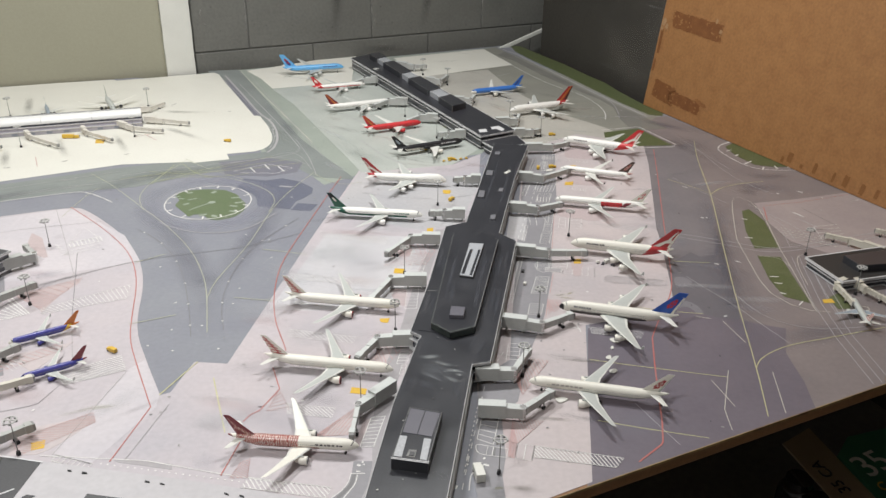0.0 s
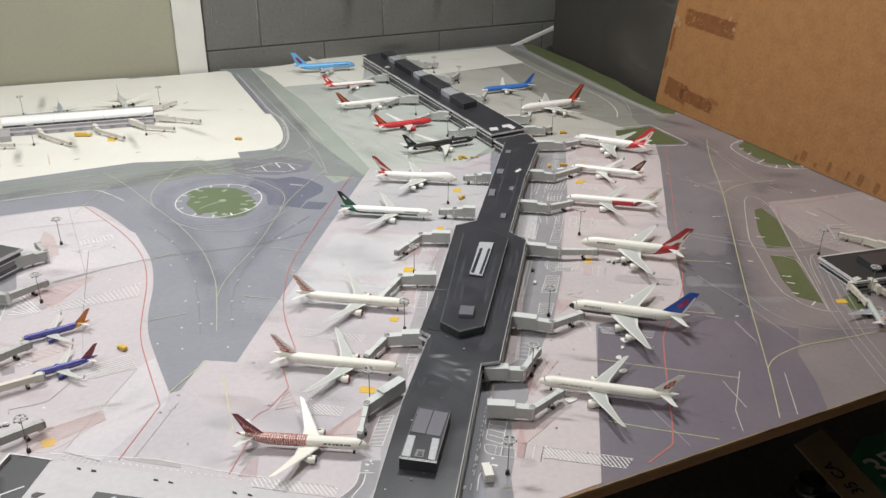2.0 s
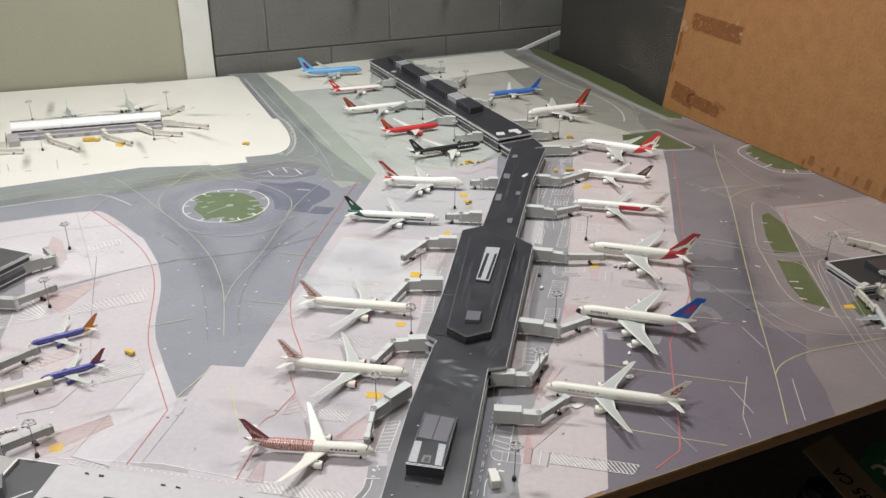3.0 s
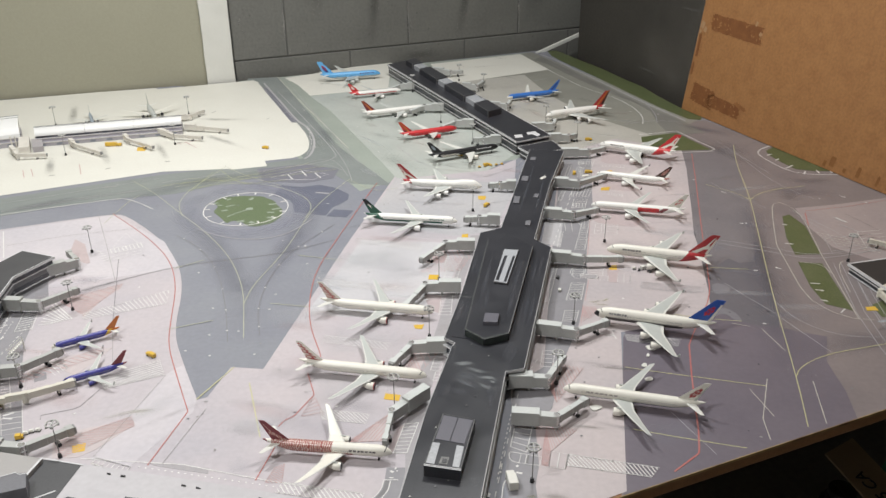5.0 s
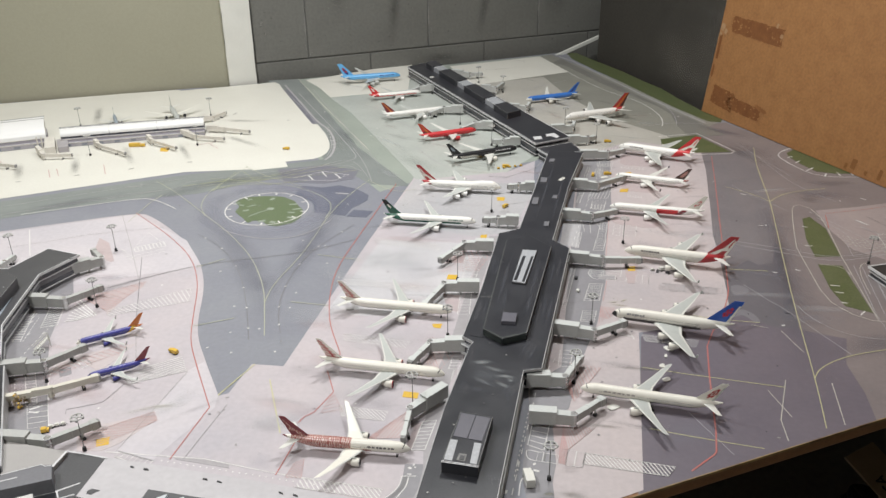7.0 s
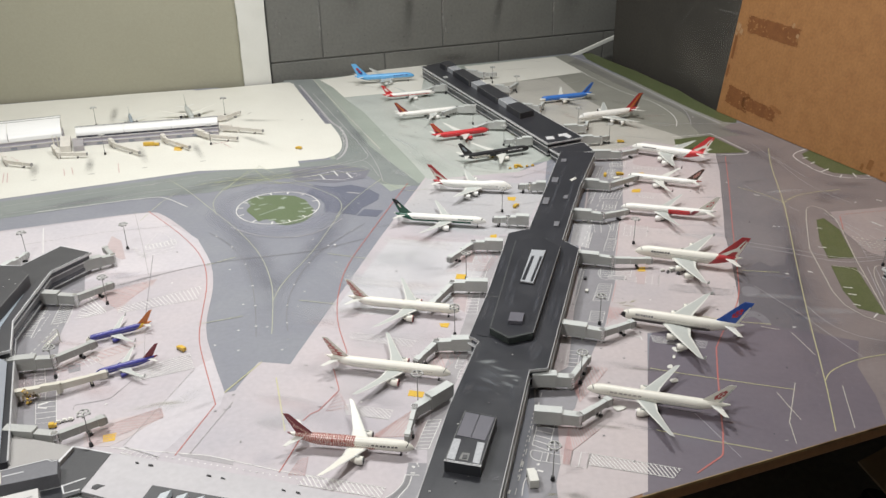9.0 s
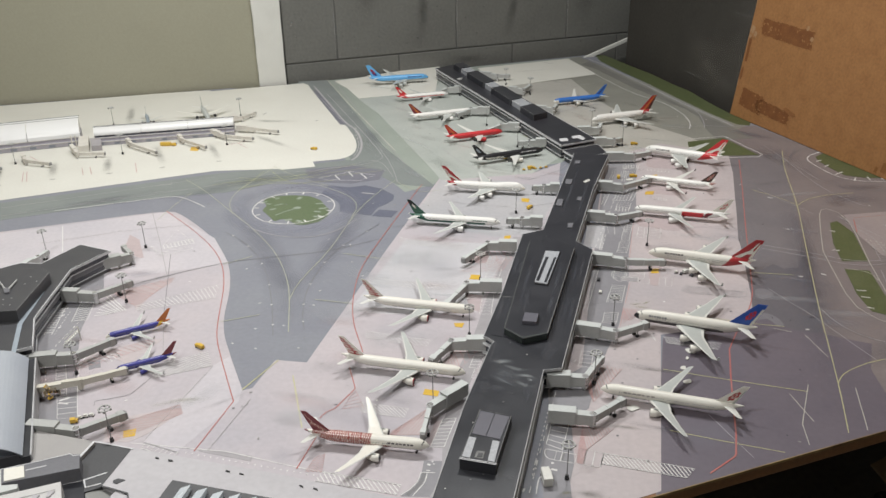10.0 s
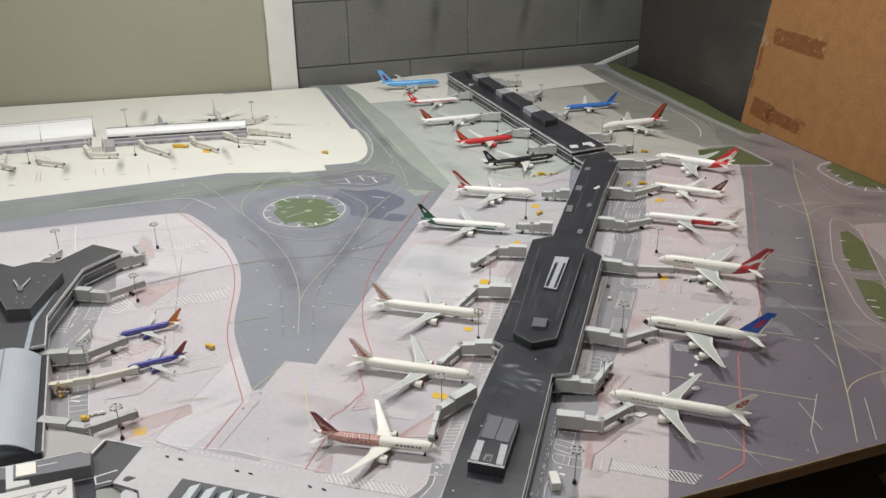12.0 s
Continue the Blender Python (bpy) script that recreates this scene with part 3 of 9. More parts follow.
def torn_tape(cy, cz, w, h, turn, seed, n):
    """Residue of one strip of tape: a ragged film with bare flecks worn through it, more towards its ends."""
    rnd = random.Random(seed)
    ca, sa = math.cos(turn), math.sin(turn)
    smear("tape_mark", cy, cz, w, h, turn, seed, 0.0005)
    smear("tape_mark", cy + 0.02 * w, cz, w * 0.8, h * 0.7, turn, seed + 40, 0.0007)
    for i in range(n):
        y, z = w * 0.49 * (1 - rnd.random() ** 2) * rnd.choice((-1, 1)), h * (rnd.random() - 0.5) * 0.98
        smear("bare_fleck", cy + y * ca - z * sa, cz + y * sa + z * ca, w * rnd.uniform(0.01, 0.05), h * rnd.uniform(0.04, 0.14), turn + rnd.uniform(-0.8, 0.8), seed * 31 + i, 0.0009 + 0.00001 * i, M_HARDBOARD if rnd.random() < 0.6 else M_TAPETHIN)


torn_tape(-0.136, 0.244, 0.195, 0.043, 0.02, 3, 34)
torn_tape(-0.070, 0.054, 0.090, 0.050, 0.10, 8, 20)
torn_tape(-0.150, 0.048, 0.140, 0.034, 0.05, 14, 40)
smear("tape_mark", -0.218, 0.062, 0.050, 0.010, 0.2, 17, 0.0012, M_TAPETHIN)
smear("tape_mark", -0.012, 0.18, 0.010, 0.09, 0.0, 5)
smear("tape_mark", -0.008, 0.115, 0.009, 0.035, 0.0, 6)
for y, z, h_ in ((-0.002, 0.30, 0.10), (-0.0022, 0.20, 0.12), (-0.002, 0.09, 0.09)):
    smear("pale_edge", y, z, 0.0026, h_, 0.0, int(1000 * z), 0.0007, M_CHIP)
for k, (y, z, w_, h_) in enumerate(((-0.012, 0.232, 0.016, 0.020), (-0.026, 0.222, 0.012, 0.014), (-0.008, 0.214, 0.010, 0.008), (-0.205, 0.268, 0.008, 0.012), (-0.226, 0.246, 0.010, 0.010))):
    smear("pale_flake", y, z, w_, h_, 0.3, 70 + k, 0.0014, M_CHIP)
for i, (y, z, w_, h_) in enumerate(((-0.537, 0.022, 0.022, 0.030), (-0.517, 0.012, 0.012, 0.018), (-0.573, 0.013, 0.012, 0.012), (-0.610, 0.021, 0.015, 0.032), (-0.662, 0.019, 0.011, 0.030), (-0.694, 0.021, 0.021, 0.032), (-0.737, 0.018, 0.017, 0.030), (-0.773, 0.021, 0.014, 0.026))):
    smear("drip_mark", y, z, w_ * 0.65, h_ * 0.8, 0.15, 20 + i, material=M_DRIP)


def board_scratch(v, z, w_, h_, slant):
    pts = [(slant * (k / 4 - 0.5) * h_, h_ * (k / 4 - 0.5)) for k in range(5)]
    ob = soft_ribbon("scratch", pts, w_, 0, M_BOARDSCRATCH, board)
    ob.matrix_parent_inverse = board.matrix_world.inverted()
    ob.matrix_world = board.matrix_world @ Matrix.Translation((-0.0008, v, z)) @ pose(0, 0, 0, 90, 0, -90)


for v, z, w_, h_, sl in ((0.112, 0.180, 0.006, 0.050, 0.1), (0.12, 0.205, 0.005, 0.020, 0.3), (0.103, 0.065, 0.006, 0.014, 0.2), (0.16, 0.055, 0.20, 0.006, 0.0), (0.28, 0.040, 0.18, 0.007, 0.0), (0.10, 0.25, 0.16, 0.006, 0.0), (0.30, 0.20, 0.004, 0.10, 0.8)):
    board_scratch(v, z, w_, h_, sl)

# soft lighter patches put the board's brightness gradient into its colour
for v, z, w_, h_ in ((0.06, 0.12, 0.30, 0.34), (0.02, 0.22, 0.22, 0.30), (0.16, 0.06, 0.26, 0.20), (0.24, 0.10, 0.34, 0.26)):
    pts = [(0, h_ * (k / 4 - 0.5)) for k in range(5)]
    pale_area = soft_ribbon("brighter_patch", pts, w_, 0, M_BOARDPALE, board)
    pale_area.matrix_parent_inverse = board.matrix_world.inverted()
    pale_area.matrix_world = board.matrix_world @ Matrix.Translation((-0.0005 - 0.0001 * z, v, z)) @ pose(0, 0, 0, 90, 0, -90)

stick = bmesh.new()
add_box(stick, -0.16, 0.16, -0.006, 0.006, -0.005, 0.005, bevel=0.001)
stick = part("timber_batten", stick, M_WHITEPAINT)
stick.matrix_world = look(room(1.575, 2.60, 0.028), room(1.70, 2.603, 0.066)) @ pose(0, 0, 0, 0, 90, 0)
tagged(stick, "pale timber batten lying between the table and wall", "batten")

# ---- table ----
T_L, T_R, T_F, T_B = -0.95, 1.537, 0.605, 2.625
table = empty("model_table", ROOM, "large wooden display table with a varnished edge, carrying the model airport", "table")
RIM_R = [(1.503, T_F), (1.5045, 1.83), (1.512, 1.94), (1.535, 2.24), (T_R, T_B)]
RIM_L = [(0.290, T_B), (0.240, 2.664), (T_L, 2.790)]
part("tabletop", prism(RIM_L + [(T_L, T_F)] + RIM_R, -0.015, -0.0012), M_WOOD, table)
part("front_edge_board", box_bm(T_L, 1.503, T_F - 0.012, T_F - 0.0005, -0.019, -0.0004, bevel=0.0015), M_WOOD, table, "varnished brown edge board")
# a thin pale strip paints the highlight on the edge board's upper corner
part("highlight_arris", box_bm(T_L, 1.503, T_F - 0.0132, T_F - 0.0121, -0.0030, 0.0008), M_ARRIS, table, "pale painted highlight along the edge")
for lu in (T_L + 0.1, 0.1, T_R - 0.1):
    for lv in (T_F + 0.75, T_B - 0.1):
        part("leg", box_bm(lu - 0.04, lu + 0.04, lv - 0.04, lv + 0.04, FLOOR_Z, -0.015, bevel=0.003), M_WOOD, table)
part("apron_rail", box_bm(T_L + 0.06, T_R - 0.06, T_F + 0.60, T_F + 0.63, -0.08, -0.015), M_WOOD, table)

# ---- things below the table's edge ----


def text_part(name, body, size, parent, material, m):
    cu = bpy.data.curves.new(name, "FONT")
    cu.body, cu.size, cu.extrude, cu.align_x, cu.align_y = body, size, 0.0006, "CENTER", "CENTER"
    ob = new(name, cu)
    deps = bpy.context.evaluated_depsgraph_get()
    me = bpy.data.meshes.new_from_object(ob.evaluated_get(deps))
    bpy.data.objects.remove(ob)
    out = new(name, me)
    me.materials.clear()
    me.materials.append(material)
    out.parent = parent
    out.matrix_local = m
    return out

# ---- the printed airport mat ----
mat_thing = empty("airport_mat", None, "printed airport apron mat with taxiways, grass islands and stands", "mat")
bm = bmesh.new()
add_prism(bm, [(u, v - 0.002) for u, v in RIM_L[:2]] + [(T_L + 0.004, 2.787), (T_L + 0.004, T_F + 0.002)] + [(u - 0.001, min(v + 0.002, T_B - 0.002)) for u, v in RIM_R], -0.0010, 0.0)
bmesh.ops.transform(bm, matrix=ROOM, verts=bm.verts)
part("mat_sheet", bm, M_TAXI, mat_thing)
STEP = 0.0001
LAID = []
USED = set()


def patch(name, pts, material, level, rounds=0, label=""):
    if rounds:
        pts = rounded(pts, rounds, True, 0.022)
    slot = round(level * 20)
    while slot in USED:
        slot += 1
    USED.add(slot)
    return part(name, prism(pts, 0.00002, STEP * slot / 20), material, mat_thing, label)


def line(name, pts, width, material, level=9, rounds=0, closed=False, reach=0.07):
    b = bmesh.new()
    LAID.append(name)
    add_ribbon(b, rounded(pts, rounds, closed, reach) if rounds else pts, width, STEP * (level + 0.025 + 0.05 * (len(LAID) % 18)), closed)
    return part(name, b, material, mat_thing)


def hatch(name, quad, n, width, material, level=9, lean=1.0, border=True):
    """A marked box: an outline of a, b, c, d with slanting bars between the sides a-b and d-c."""
    b = bmesh.new()
    a, bb, c, d = quad
    if border:
        add_ribbon(b, [a, bb, c, d], width * 0.7, STEP * level, True)
    shift = lean * math.dist(a, d) / max(1e-6, math.dist(a, bb))

    def at(u, v):
        return lerp(lerp(a, bb, u), lerp(d, c, u), v)
    k = -shift
    while k < 1:
        u0, u1 = k, k + shift
        lo, hi = (0 if u0 >= 0 else -u0 / shift), (1 if u1 <= 1 else (1 - u0) / shift)
        if hi - lo > 0.05:
            add_ribbon(b, [at(u0 + shift * lo, lo), at(u0 + shift * hi, hi)], width, STEP * level)
        k += 1 / n
    return tagged(part(name, b, material, mat_thing), kind="stuff")


def ladder(name, p, q, r, n, width=0.0009, material=None, level=9):
    """Parking bays: a spine from p to q and n + 1 bars that reach out by the vector r."""
    b = bmesh.new()
    add_ribbon(b, [p, q], width, STEP * level)
    for i in range(n + 1):
        a = lerp(p, q, i / n)
        add_ribbon(b, [a, (a[0] + r[0], a[1] + r[1])], width, STEP * level)
    return tagged(part(name, b, material or M_WHITE, mat_thing), kind="stuff")


def bays(quad, n, width=0.0009, material=None, rails="lr", level=9):
    """A row of parking bays on a, b, c, d: n + 1 bars from the side a-b across to d-c, with the rails that are named."""
    b = bmesh.new()
    p, q, r, o = quad
    if "l" in rails:
        add_ribbon(b, [p, q], width, STEP * level)
    if "r" in rails:
        add_ribbon(b, [o, r], width, STEP * level)
    for i in range(n + 1):
        add_ribbon(b, [lerp(p, q, i / n), lerp(o, r, i / n)], width, STEP * (level + 0.05))
    return tagged(part("bay_marking", b, material or M_WHITE, mat_thing), kind="stuff")


# large areas
patch("back_area", [(-0.763, 2.562), (0.173, 2.981), (0.591, 2.206), (0.473, 2.160), (0.397, 2.187), (0.202, 2.039), (0.085, 1.871), (-0.183, 1.728), (-0.257, 1.661), (-0.336, 1.783), (-0.412, 1.822), (-0.543, 2.077)], M_GREEN_GREY, 1)
patch("taxiway_area", [(0.469, 2.142), (0.601, 2.194), (0.917, 1.594), (0.620, 0.957), (0.438, 0.870), (0.300, 0.804), (0.173, 0.743), (0.224, 1.087), (0.390, 1.246), (0.419, 1.477), (0.463, 1.822)], M_TAXI_RIGHT, 1)
patch("slate_area", [(0.447, 1.931), (0.427, 1.784), (0.380, 1.475), (0.370, 1.256), (0.473, 1.137), (0.512, 1.381), (0.559, 1.624), (0.590, 1.828), (0.616, 1.968)], M_SLATE_UP, 2)
patch("slate_area", [(0.224, 1.087), (0.239, 1.130), (0.332, 1.147), (0.379, 1.176), (0.416, 1.141), (0.435, 1.131), (0.468, 1.127), (0.500, 1.112), (0.533, 1.102), (0.508, 1.032), (0.508, 0.962), (0.500, 0.899), (0.332, 0.819), (0.175, 0.744)], M_SLATE, 2.9)
patch("slate_area", [(0.378, 1.250), (0.416, 1.327), (0.452, 1.363), (0.466, 1.345), (0.491, 1.352), (0.507, 1.393), (0.513, 1.430), (0.524, 1.436), (0.504, 1.313), (0.474, 1.146), (0.468, 1.120), (0.435, 1.124), (0.380, 1.150), (0.360, 1.190)], M_SLATE_MID, 2.6)
patch("pale_cloud", [(0.381, 1.181), (0.397, 1.185), (0.413, 1.173), (0.419, 1.142), (0.406, 1.141), (0.402, 1.158), (0.391, 1.166), (0.378, 1.155)], M_CLOUD, 4, 1)
patch("pale_cloud", [(0.396, 1.263), (0.411, 1.268), (0.427, 1.258), (0.424, 1.238), (0.394, 1.225)], M_CLOUD, 4, 1)
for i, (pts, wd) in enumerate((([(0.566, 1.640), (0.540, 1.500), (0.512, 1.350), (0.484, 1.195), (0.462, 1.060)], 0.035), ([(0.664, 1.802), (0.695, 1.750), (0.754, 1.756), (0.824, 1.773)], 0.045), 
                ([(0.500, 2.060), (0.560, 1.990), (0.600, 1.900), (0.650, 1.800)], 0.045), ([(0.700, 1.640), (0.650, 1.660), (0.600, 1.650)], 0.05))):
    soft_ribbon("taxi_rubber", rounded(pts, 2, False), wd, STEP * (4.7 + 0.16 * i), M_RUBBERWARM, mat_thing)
patch("mauve_apron", [(0.645, 1.598), (0.729, 1.619), (0.881, 1.669), (0.934, 1.551), (0.844, 1.325), (0.709, 1.365), (0.655, 1.415), (0.642, 1.496)], M_MAUVE, 3)
for a, b in ([(0.705, 1.554), (0.719, 1.529)], [(0.705, 1.520), (0.730, 1.484)], [(0.682, 1.699), (0.688, 1.696)], [(0.852, 1.615), (0.862, 1.618)], [(0.771, 1.568), (0.771, 1.562)]):
    line("scuff_mark", [a, b], 0.0020, M_FAINT, 9)
ladder("bay_marking", *[(0.653, 1.455), (0.644, 1.386)], (0.10, 0.02), 5, 0.0009, M_FAINT)
for k in range(4):
    p, q = [(0.648, 1.480), (0.735, 1.428)]
    for i in range(12):
        a, b = lerp(p, q, i / 12), lerp(p, q, (i + 0.5) / 12)
        line("lane_dash", [(a[0], a[1] - 0.012 * k), (b[0], b[1] - 0.012 * k)], 0.0015, M_EDGELINE, 8)
ladder("bay_marking", *[(0.724, 1.483), (0.717, 1.425)], (0.05, 0.012), 4, 0.0009)
patch("right_apron", [(0.158, 1.878), (0.334, 2.030), (0.489, 1.960)] + [(0.473, 1.823), (0.450, 1.686), (0.434, 1.589), (0.413, 1.470), (0.407, 1.401), (0.388, 1.246), (0.379, 1.190)] + [(0.344, 1.141), (0.223, 1.103), (0.180, 0.751), (0.059, 0.688), (0.050, 0.942), (0.135, 1.407), (0.168, 1.697)], M_ROSE, 3)
CURVE = rounded([(-0.375, 0.906), (-0.415, 0.978), (-0.465, 1.072), (-0.494, 1.204), (-0.529, 1.294), (-0.593, 1.396), (-0.709, 1.512), (-0.744, 1.521), (-1.060, 1.383)], 3, False, 0.08)
patch("left_apron", [(0.085, 1.871), (0.019, 1.795), (-0.115, 1.760), (-0.190, 1.754), (-0.224, 1.535), (-0.242, 1.419), (-0.303, 0.982), (-0.351, 0.985), (-0.363, 0.912)] + CURVE + [(-1.218, 1.331), (-0.932, 0.834), (-0.695, 0.634), (-0.373, 0.617), (-0.064, 0.652), (0.031, 0.940), (0.068, 1.533)], M_PINK, 3)
patch("lighter_bay", [(-0.220, 1.416), (-0.072, 1.411), (-0.035, 1.318), (-0.064, 1.151), (-0.210, 1.132), (-0.273, 1.136)], M_COOL_LIGHT, 4)
patch("cool_bay", [(-0.187, 1.740), (-0.224, 1.507), (-0.046, 1.440), (0.030, 1.463), (0.081, 1.702), (-0.082, 1.751)], M_COOL, 3.6)
patch("lighter_bay", [(-0.422, 0.989), (-0.440, 0.960), (-0.469, 0.780), (-0.415, 0.768), (-0.372, 0.879), (-0.376, 0.906)], M_PINK_LIGHT, 4)
patch("lighter_bay", [(-1.055, 1.375), (-0.742, 1.515), (-0.593, 1.396), (-0.528, 1.290), (-0.749, 1.199), (-0.996, 1.090)], M_PINK_LIGHT, 4)
patch("pier_apron", [(-0.507, 2.396), (-0.290, 2.500), (-0.286, 2.660), (0.100, 1.934), (0.019, 1.795), (-0.184, 1.735), (-0.230, 1.840), (-0.420, 2.248)], M_PALE, 3)
patch("pier_apron", [(-0.088, 2.560), (0.134, 2.665), (0.201, 2.424), (0.315, 2.179), (0.162, 2.040), (0.073, 2.031)], M_WARMPALE, 3)
patch("pier_apron", [(0.163, 2.059), (0.323, 2.190), (0.418, 2.083), (0.482, 1.975), (0.332, 2.012), (0.159, 1.863)], M_WARMPALE, 2.6)
patch("cream_sheet", [(-0.629, 2.604), (-0.563, 2.647), (-0.308, 2.853), (-0.286, 2.494), (-0.508, 2.402), (-0.567, 2.516)], M_CREAM, 4, label="cream card sheet under the blue jet")
patch("cream_sheet", [(-0.176, 2.798), (0.132, 2.951), (0.218, 2.732), (-0.088, 2.553)], M_CREAM, 4, label="cream card sheet behind the pier")
patch("cream_apron", [(-1.523, 1.313), (-1.160, 1.540), (-0.727, 1.763), (-0.577, 1.786), (-0.571, 1.780), (-0.495, 1.807), (-0.509, 1.842)] + rounded([(-0.448, 1.863), (-0.429, 1.882), (-0.420, 1.918), (-0.427, 1.977), (-0.453, 2.053), (-0.491, 2.137)], 2, False, 0.04) + [(-0.508, 2.140), (-0.672, 2.484), (-0.701, 2.551), (-0.722, 2.572), (-0.988, 2.462), (-1.001, 2.472), (-1.153, 2.425), (-1.372, 2.341), (-1.614, 2.252), (-2.050, 2.084)], M_CREAM, 4, label="cream card apron under the silver concourse")
patch("grey_strip", [(-0.672, 2.484), (-0.652, 2.488), (-0.489, 2.146), (-0.508, 2.140)], M_TAXI_DARK, 4.5)
for pts in ([(-0.623, 1.646), (-0.616, 1.706), (-0.608, 1.766)], [(-0.592, 1.772), (-0.547, 1.713), (-0.505, 1.690)], [(-0.661, 1.686), (-0.611, 1.718), (-0.561, 1.730), (-0.500, 1.752), (-0.400, 1.830)], [(-0.653, 1.721), (-0.602, 1.716), (-0.554, 1.706), (-0.507, 1.729), (-0.454, 1.766), (-0.360, 1.810)], [(-0.612, 1.665), (-0.569, 1.695), (-0.515, 1.692), (-0.430, 1.720)], [(-0.700, 1.672), (-0.650, 1.700), (-0.560, 1.716), (-0.450, 1.742), (-0.330, 1.790)]):
    line("green_taxi_line", rounded(pts, 2, False, 0.03), 0.0016, M_GREENLINE, 8)
line("edge_line", [(-0.823, 1.661), (-0.794, 1.670), (-0.798, 1.682)], 0.0020, M_FAINT, 8)
patch("warm_back_area", [(0.134, 2.951), (0.173, 2.981), (0.591, 2.206), (0.520, 2.120), (0.500, 2.060), (0.470, 1.940), (0.330, 1.960), (0.160, 1.900), (-0.200, 2.690)], M_WARMGREEN, 1.5)
# taxi roads
patch("road_band", [(-0.747, 2.593), (-0.655, 2.616), (-0.352, 1.954), (-0.192, 1.695), (-0.283, 1.704), (-0.420, 1.862)], M_ROADGREY, 2)
patch("road_band", [(-0.416, 1.948), (-0.420, 1.862), (-0.522, 1.819), (-0.720, 1.744), (-1.150, 1.525), (-1.430, 1.379), (-1.365, 1.302), (-1.094, 1.437), (-0.794, 1.594), (-0.653, 1.632), (-0.502, 1.743), (-0.319, 1.762)], M_ROADGREY, 2)
line("road_edge", [(-0.680, 2.539), (-0.588, 2.349), (-0.495, 2.153), (-0.459, 2.104), (-0.431, 2.037), (-0.411, 1.961), (-0.407, 1.889), (-0.417, 1.856)], 0.0055, M_FAINT, 6, 2)
for i in range(7):
    p, q = lerp(*[(-0.461, 2.099), (-0.407, 1.918)], i / 7), lerp(*[(-0.455, 2.114), (-0.399, 1.919)], i / 7)
    line("edge_tick", [p, q], 0.0016, M_WHITE, 8)
line("road_edge", [(-0.614, 2.444), (-0.437, 2.087), (-0.363, 1.931), (-0.338, 1.870), (-0.385, 1.825), (-0.461, 1.797)], 0.0018, M_FAINT, 5, 2)
line("road_edge", [(-0.655, 2.616), (-0.518, 2.327), (-0.323, 1.935)], 0.0018, M_EDGELINE, 5)
patch("slate_patch", [(-0.439, 1.629), (-0.435, 1.688), (-0.386, 1.680), (-0.352, 1.695), (-0.312, 1.677), (-0.278, 1.642), (-0.276, 1.614), (-0.287, 1.590), (-0.302, 1.568), (-0.308, 1.528), (-0.347, 1.537), (-0.376, 1.542), (-0.387, 1.586), (-0.402, 1.609)], M_SLATE_BLUE, 3)
patch("slate_patch", [(-0.297, 1.560), (-0.256, 1.555), (-0.265, 1.521), (-0.306, 1.525)], M_SLATE_BLUE, 3)
line("island_tick", [(-0.351, 1.649), (-0.322, 1.644)], 0.0050, M_FAINT, 6)
patch("slate_patch", [(-0.514, 1.788), (-0.412, 1.822), (-0.324, 1.792), (-0.327, 1.735), (-0.387, 1.704), (-0.480, 1.709)], M_TAXI_DARK, 3)
RIM = [(-0.479 + 0.118 * math.cos(math.tau * i / 48), 1.558 + 0.118 * math.sin(math.tau * i / 48)) for i in range(48)]
soft_ribbon("taxi_tint", RIM, 0.070, STEP * 5.2, M_BLUERING, mat_thing, True)
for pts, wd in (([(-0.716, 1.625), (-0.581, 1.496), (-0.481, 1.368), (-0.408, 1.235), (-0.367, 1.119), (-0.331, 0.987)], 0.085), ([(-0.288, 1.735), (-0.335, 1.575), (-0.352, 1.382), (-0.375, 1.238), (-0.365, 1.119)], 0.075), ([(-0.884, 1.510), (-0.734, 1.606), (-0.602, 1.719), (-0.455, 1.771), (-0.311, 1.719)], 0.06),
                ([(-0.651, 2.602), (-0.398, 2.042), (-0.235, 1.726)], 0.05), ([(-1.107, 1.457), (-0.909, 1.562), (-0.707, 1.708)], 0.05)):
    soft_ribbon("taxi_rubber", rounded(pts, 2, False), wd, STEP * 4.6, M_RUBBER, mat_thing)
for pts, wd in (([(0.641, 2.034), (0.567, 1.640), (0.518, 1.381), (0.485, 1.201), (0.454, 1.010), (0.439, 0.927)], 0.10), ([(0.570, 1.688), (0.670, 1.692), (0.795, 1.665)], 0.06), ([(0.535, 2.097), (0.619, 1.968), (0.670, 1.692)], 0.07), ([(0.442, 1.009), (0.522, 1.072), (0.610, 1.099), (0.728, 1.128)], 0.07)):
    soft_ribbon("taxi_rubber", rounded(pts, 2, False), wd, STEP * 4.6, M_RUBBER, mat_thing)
for pts, wd in (([(-0.622, 2.201), (-0.418, 1.993), (-0.298, 1.794)], 0.10), ([(-0.385, 2.143), (-0.196, 1.843), (-0.107, 1.739)], 0.08), ([(-0.126, 2.457), (0.044, 2.133), (0.125, 1.875)], 0.05)):
    soft_ribbon("green_tint", rounded(pts, 2, False), wd, STEP * 4.2, M_GREENBAND, mat_thing)
line("taxi_island_marking", [(-0.468, 1.732), (-0.403, 1.780), (-0.342, 1.759), (-0.371, 1.723), (-0.444, 1.723)], 0.0014, M_WHITE, 6, closed=True)
for a, b in ([(-0.435, 1.754), (-0.418, 1.726)], [(-0.407, 1.776), (-0.391, 1.747)], [(-0.376, 1.767), (-0.356, 1.736)]):
    line("taxi_island_tick", [a, b], 0.0028, M_WHITE, 6)
# round grass island with its ring of ticks
IX, IY, IR = -0.479, 1.558, 0.0855
